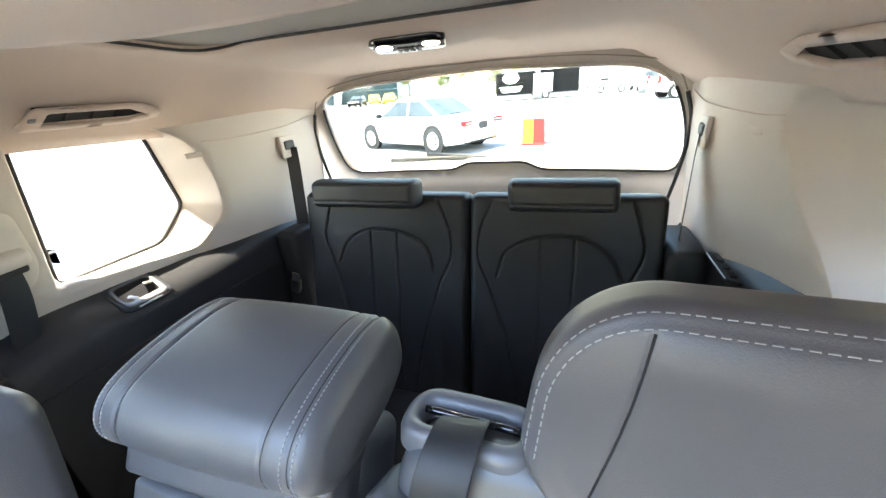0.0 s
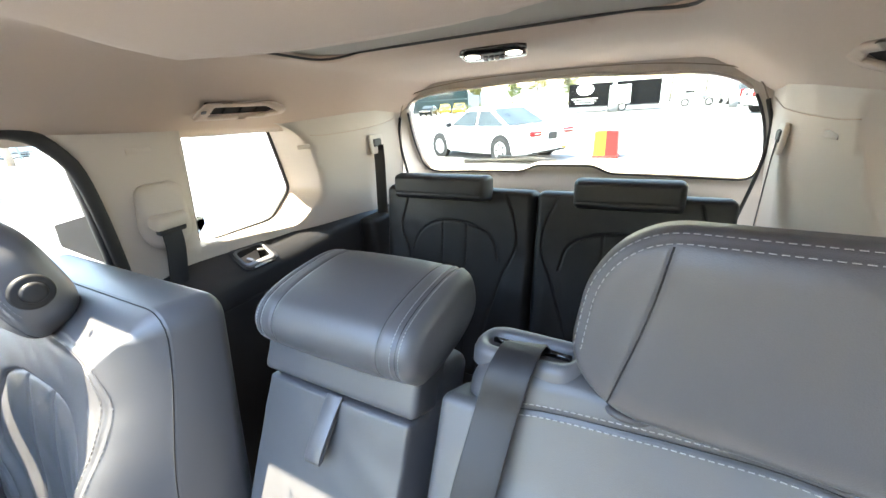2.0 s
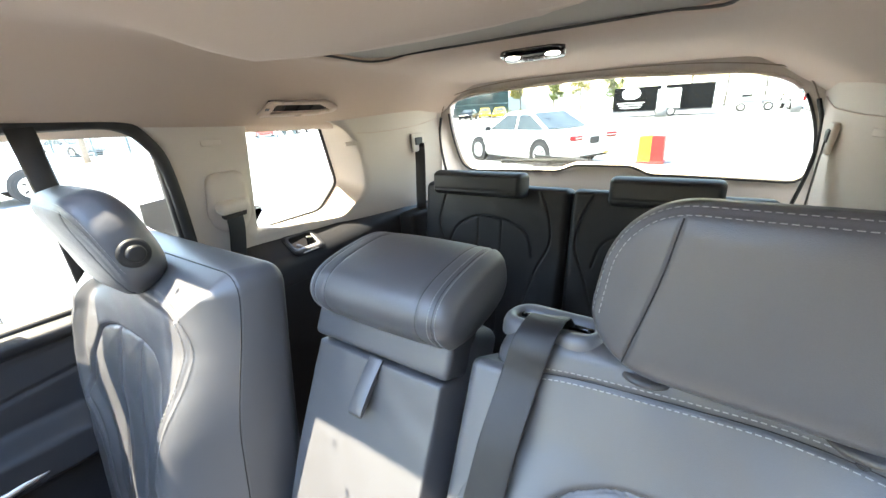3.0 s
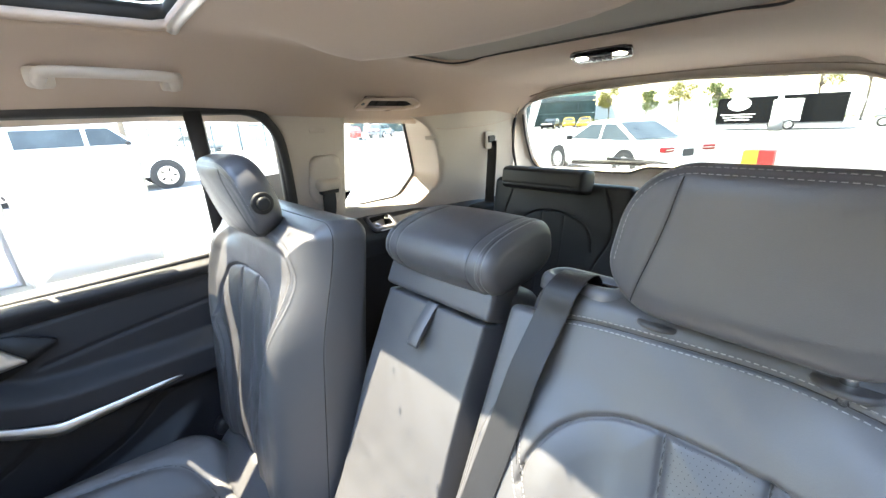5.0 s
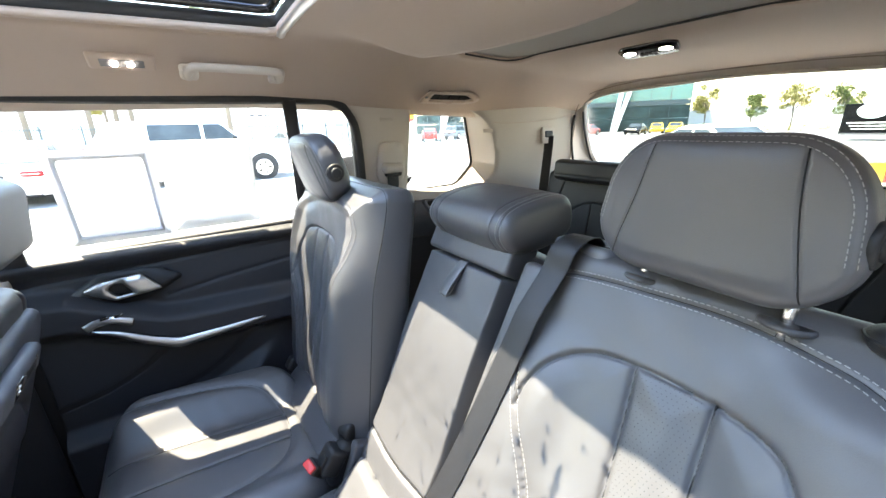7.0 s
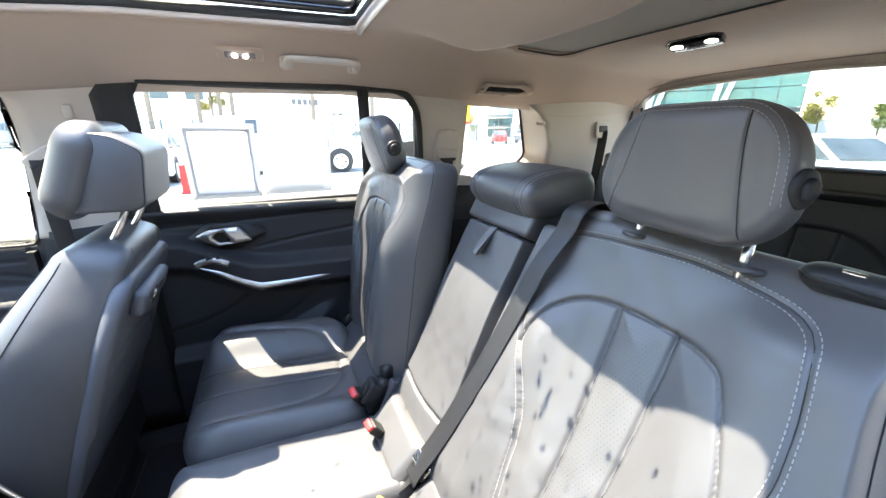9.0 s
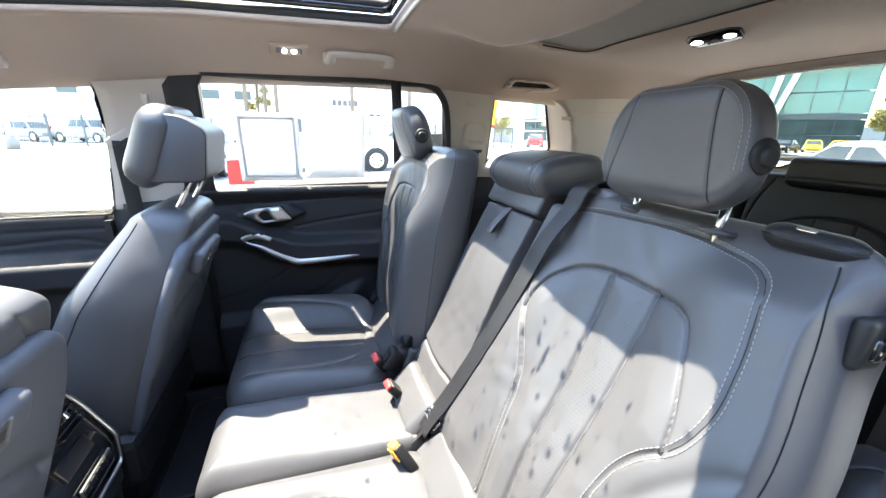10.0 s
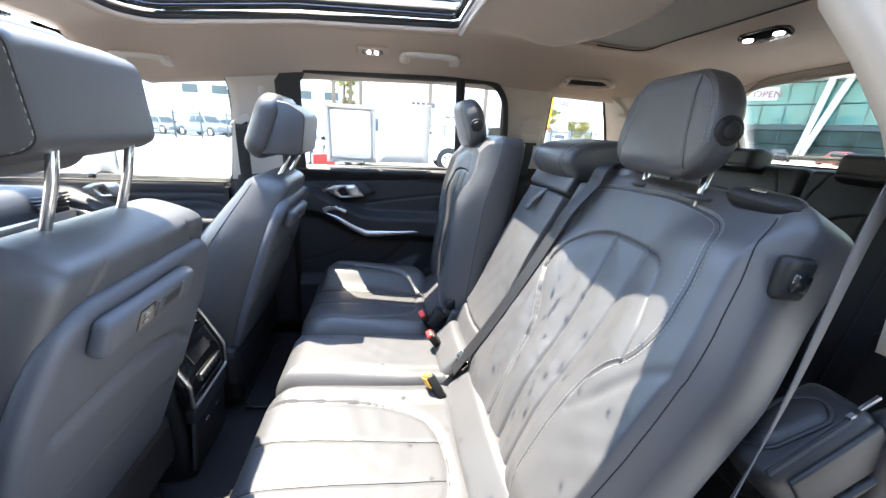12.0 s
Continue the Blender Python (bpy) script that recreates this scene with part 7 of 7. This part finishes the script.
post(-3.05, 37.5, 9.0, 0.20, "white steel lamp post on a concrete base")
post(5.2, 36.5, 9.0, 0.14, "grey steel lamp post on a concrete base", mt=SILVER)
post(-34.5, 33.0, 10.0, 0.20, "white steel lamp post before the showroom")
x, y = az(-119.5, 34)
post(x, y, 8.0, 0.15, "white steel lamp post across the lot")

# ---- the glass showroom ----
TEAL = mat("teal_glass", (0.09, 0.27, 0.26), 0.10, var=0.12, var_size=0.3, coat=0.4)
# opaque lower panes: the shaded room behind is put into their dim colour
TEAL_LOW = mat("teal_glass_dark_inside", (0.035, 0.062, 0.062), 0.3, var=0.6, var_size=0.5, spec=0.15)
MULLION = mat("dark_mullion", (0.06, 0.09, 0.10), 0.4, var=0.05)
CLAD = mat("white_cladding", (0.75, 0.75, 0.73), 0.5, var=0.03)
A, B = Vector((-31.5, 70.5, 0)), Vector((-78, 46, 0))
dirn = (B - A).normalized()
turn = math.degrees(math.atan2(dirn.y, dirn.x))
show = empty("showroom", Matrix.Translation(A) @ pose(0, 0, 0, 0, 0, turn), "glass-fronted car showroom with slanted white columns", "building")
LEN = (B - A).length
part("roof", box_bm(LEN + 1, 14, 0.6, pose(LEN / 2, -5, 11.3)), CLAD, show)
part("core", box_bm(LEN, 0.4, 11, pose(LEN / 2, -9, 5.5)), mat("dim_room", (0.22, 0.30, 0.30), 0.7, var=0.3, var_size=0.3), show)
part("floor_edge", box_bm(LEN, 0.5, 0.7, pose(LEN / 2, 0, 4.6)), MULLION, show)
cols = int(LEN / 2.9)
pw = LEN / cols
pm = None
for i in range(cols):
    for j, (z0, z1) in enumerate(((0.1, 2.1), (2.15, 4.2), (5.0, 7.8), (7.9, 10.9))):
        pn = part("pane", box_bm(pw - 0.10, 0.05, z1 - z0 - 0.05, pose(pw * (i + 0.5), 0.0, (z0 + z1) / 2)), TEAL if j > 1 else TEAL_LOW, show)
    part("mullion", box_bm(0.10, 0.16, 11.0, pose(pw * i, 0.02, 5.5)), MULLION, show)
for x in (9.6, 18.7, 31.0, 44.0):
    for dx in (-0.2, 0.9):
        c = part("slanted_column", box_bm(0.75, 0.5, 12.2, pose(x + dx, 1.0, 5.7, 0, -8 if dx > 0 else -15, 0)), CLAD, show)
for i in range(8):
    part("ceiling_lamp", box_bm(1.8, 0.3, 0.12, pose(3 + LEN * i / 8, -3.0, 4.1)), CLAD, show)


def sign(text, m, size, material, label, parent=None, depth=0.03):
    cu = bpy.data.curves.new("sign_text", "FONT")
    cu.body, cu.size, cu.extrude, cu.align_x = text, size, depth, "CENTER"
    cu.materials.append(material)
    ob = new("lettering", cu)
    if parent is not None:
        ob.parent = parent
        ob.matrix_local = m
    else:
        ob.matrix_world = m
    return tagged(ob, label)


DARK_RED = mat("dark_red_print", (0.28, 0.05, 0.06), 0.6, var=0.03)
DARK_GREY = mat("dark_grey_letters", (0.10, 0.10, 0.11), 0.6, var=0.03)
bn = empty("banner", pose(*az(-44.3, 55), 0, 0, 0, 44), "white banner with dark red lettering", "banner", "banners")
part("cloth", box_bm(4.6, 0.04, 1.3, pose(0, 0, 7.0)), CLAD, bn)
part("pole", cyl_bm(0.10, 8.2, pose(-0.6, 0.15, 4.1), 12), CLAD, bn)
sign("NOW OPEN", pose(0, -0.05, 6.65, 90, 0, 0), 0.95, DARK_RED, "dark red words on the banner", bn)

# ---- the service building ----
srv = empty("service_building", pose(*az(-66, 66), 0, 0, 0, 66), "long white service building with a lettered fascia", "building")
part("wall", box_bm(26, 8, 4.2, pose(-6, 5, 2.1)), CLAD, srv)
part("fascia", box_bm(28, 1.2, 3.6, pose(-6, -1.2, 7.0)), CLAD, srv)
part("fascia_edge", box_bm(28, 0.2, 0.18, pose(-6, -1.85, 5.2)), GREY_PLASTIC, srv)
for i in range(5):
    part("bay_door", box_bm(3.4, 0.1, 3.2, pose(-16 + 5 * i, 0.95, 1.6)), mat("bay_shade", (0.35, 0.36, 0.37), 0.6, var=0.1) if i == 0 else bpy.data.materials["bay_shade"], srv)
sign("COMMERCIAL SERVICE", pose(0.5, -1.86, 6.15, 90, 0, 0), 1.15, DARK_GREY, "dark grey words on the fascia", srv, 0.06)

# ---- the white block across the lane, with its fence and banners ----
blk = empty("white_building", pose(-48, -2, 0, 0, 0, 90), "plain white building with dark sign lettering", "building")
part("wall", box_bm(46, 10, 9.0, pose(-4, 6, 4.5)), CLAD, blk)
part("parapet", box_bm(46.4, 0.5, 0.5, pose(-4, 0.95, 9.2)), CLAD, blk)
for i in range(5):
    part("sign_bar", box_bm(0.42, 0.12, 0.62, pose(5.2 + 0.62 * i, 0.90, 4.55)), DARK_GREY, blk)
for i in range(3):
    part("small_sign_bar", box_bm(0.5, 0.1, 0.25, pose(9.6 + 0.8 * i, 0.90, 3.3)), DARK_GREY, blk)
for i in range(6):
    part("window", box_bm(1.6, 0.12, 0.9, pose(-20 + 3.1 * i, 0.95, 4.9)), MULLION, blk)
for k, (a_, d_) in enumerate(((-80.6, 34), (-78.4, 34))):
    bb = empty("banner", pose(*az(a_, d_), 0, 0, 0, 84), "white banner with red emblem and lettering", "banner", "banners")
    part("cloth", box_bm(1.0, 0.03, 2.2, pose(0, 0, 5.2)), CLAD, bb)
    part("emblem_field", box_bm(0.9, 0.04, 0.9, pose(0, 0, 5.7)), DARK_RED, bb)
    part("emblem", cyl_bm(0.26, 0.06, pose(0, 0, 5.7, 90, 0, 0), 20), CLAD, bb)
    sign(("NOW", "OPEN")[k], pose(0, -0.04, 4.75, 90, 0, 0), 0.42, DARK_RED, "dark red word on the banner", bb)
    part("pole", cyl_bm(0.07, 6.4, pose(-0.56, 0, 3.2), 10), GREYP, bb)
fence = empty("steel_fence", pose(-34, -3, 0, 0, 0, 90), "black steel picket fence round the lot", "fence")
for i in range(29):
    part("post", box_bm(0.09, 0.09, 2.2, pose(-28 + 2 * i, 0, 1.1)), MULLION, fence)
for z in (0.25, 1.95):
    part("rail", box_bm(56, 0.05, 0.06, pose(0, 0, z)), MULLION, fence)
verts, faces = [], []
for i in range(370):
    x = -28 + 56 * i / 370
    n0 = len(verts)
    for z in (0.05, 2.1):
        verts += [(x - 0.012, -0.012, z), (x + 0.012, -0.012, z), (x + 0.012, 0.012, z), (x - 0.012, 0.012, z)]
    faces += [(n0 + k, n0 + (k + 1) % 4, n0 + 4 + (k + 1) % 4, n0 + 4 + k) for k in range(4)]
tagged(mesh_ob("pickets", verts, faces, MULLION, fence, smooth=False), kind="stuff")

# ---- plants ----
LEAF = mat("sunlit_leaf", (0.10, 0.13, 0.03), 0.6, grain=0.8, grain_size=6, var=0.35, var_size=2)
LEAF_Y = mat("yellow_green_leaf", (0.22, 0.20, 0.05), 0.6, grain=0.8, grain_size=6, var=0.35, var_size=2)
BARK = mat("grey_bark", (0.16, 0.13, 0.10), 0.9, grain=1.0, grain_size=20, var=0.2, bump=0.6)


def leaves(name, centres, radii, count, size, material, parent, seed):
    rng = np.random.default_rng(seed)
    verts, faces = [], []
    for c, r in zip(centres, radii):
        for _ in range(count):
            d = rng.normal(size=3)
            d /= np.linalg.norm(d)
            p = np.array(c) + d * np.array(r) * rng.uniform(0.45, 1.05)
            u = rng.normal(size=3)
            u /= np.linalg.norm(u)
            v = np.cross(u, rng.normal(size=3))
            v /= np.linalg.norm(v)
            s = size * rng.uniform(0.6, 1.4)
            n0 = len(verts)
            verts += [p - u * s, p + v * s * 0.45, p + u * s, p - v * s * 0.45]
            faces.append((n0, n0 + 1, n0 + 2, n0 + 3))
    return mesh_ob(name, verts, faces, material, parent, smooth=False)


def tree(x, y, h, spread_, seed, material):
    rng = np.random.default_rng(seed)
    t = empty("tree", pose(x, y, 0), "small sunlit tree with an open crown", "tree", "trees")
    tube("trunk", smooth_line([(0, 0, 0), (0.06, 0.03, h * 0.25), (-0.05, 0.0, h * 0.5), (0.04, 0.05, h * 0.72)], 16), 0.10, BARK, t, seg=8)
    cs, rs = [], []
    for i in range(16):
        a, q = rng.uniform(0, 6.28), math.sqrt(rng.uniform(0.02, 1.0)) * spread_
        c = (q * math.cos(a), q * math.sin(a), h * (0.42 + 0.54 * rng.random() ** 0.8))
        cs.append(c)
        rs.append(np.array((1, 1, 0.85)) * rng.uniform(0.28, 0.5) * spread_)
        if i < 8:
            tube("limb", [(0, 0, h * 0.40), (c[0] * 0.5, c[1] * 0.5, h * 0.45 + (c[2] - h * 0.45) * 0.6), c], 0.035, BARK, t, seg=6)
    leaves("crown", cs, rs, 170, 0.13, material, t, seed)
    return t


for i, (a, d, h, s) in enumerate(((-22.4, 70, 6.5, 1.6), (-18.0, 72, 5.0, 1.5), (-14.5, 74, 6.0, 1.8), (-10.5, 70, 5.5, 1.6), (-2.0, 58, 8.5, 2.6), (1.5, 60, 9.0, 2.8), (5.0, 62, 8.0, 2.4), (10.0, 58, 7.0, 2.2), (-62.5, 64, 4.0, 1.6), (-67.0, 60, 5.5, 1.4), (-96.0, 42, 8.0, 1.0), (-120, 60, 5, 2.0))):
    tree(*az(a, d), h, s, 40 + i, LEAF if i % 2 else LEAF_Y)


def palm(x, y, h, seed):
    rng = np.random.default_rng(seed)
    t = empty("palm_tree", pose(x, y, 0), "tall palm tree with a rough grey trunk", "palm", "trees")
    tube("trunk", smooth_line([(0, 0, 0), (0.10, 0.05, h * 0.4), (0.05, 0.1, h * 0.8), (0.1, 0.1, h)], 20), 0.16, BARK, t, seg=10)
    verts, faces = [], []
    for k in range(26):
        a, el = rng.uniform(0, 6.28), rng.uniform(-0.5, 1.0)
        for j in range(14):
            f = (j + 1) / 14
            r = 1.9 * f
            c = np.array((0.1 + r * math.cos(a) * math.cos(el * (1 - 0.3 * f)), 0.1 + r * math.sin(a) * math.cos(el), h + r * math.sin(el) - 0.9 * f * f))
            for s in (-1, 1):
                e = c + np.array((-math.sin(a) * s * 0.45 * (1 - 0.6 * f), math.cos(a) * s * 0.45 * (1 - 0.6 * f), -0.18))
                n0 = len(verts)
                w = np.array((math.cos(a), math.sin(a), 0.0)) * 0.05
                verts += [c - w, c + w, e]
                faces.append((n0, n0 + 1, n0 + 2))
    mesh_ob("fronds", verts, faces, LEAF, t, smooth=False)
    return t


for i, (a, d, h) in enumerate(((-95.2, 40, 6.2), (-93.8, 38, 9.0), (-97.5, 36, 9.5), (-102.5, 36, 9.0), (-84.0, 33, 9.0), (-76.0, 30, 9.0))):
    palm(*az(a, d), h, 90 + i)
hedge = empty("hedge_row", pose(0, 0, 0), "clipped yellow-green shrubs along the lot's edge", "hedge")
cs = [(*az(-24 + 1.55 * i, 66 + 2 * math.sin(i * 1.7)), 0.55) for i in range(26)]
leaves("foliage", cs, [(0.9, 0.9, 0.65)] * len(cs), 150, 0.10, LEAF_Y, hedge, 7)
wall = empty("boundary_wall", pose(*az(-8, 86), 0, 0, 0, 8), "pale boundary wall behind the shrubs", "wall")
part("wall_panel", box_bm(110, 0.3, 3.4, pose(10, 0, 1.7)), CLAD, wall)
part("wall_cap", box_bm(110.2, 0.45, 0.15, pose(10, 0, 3.5)), CLAD, wall)
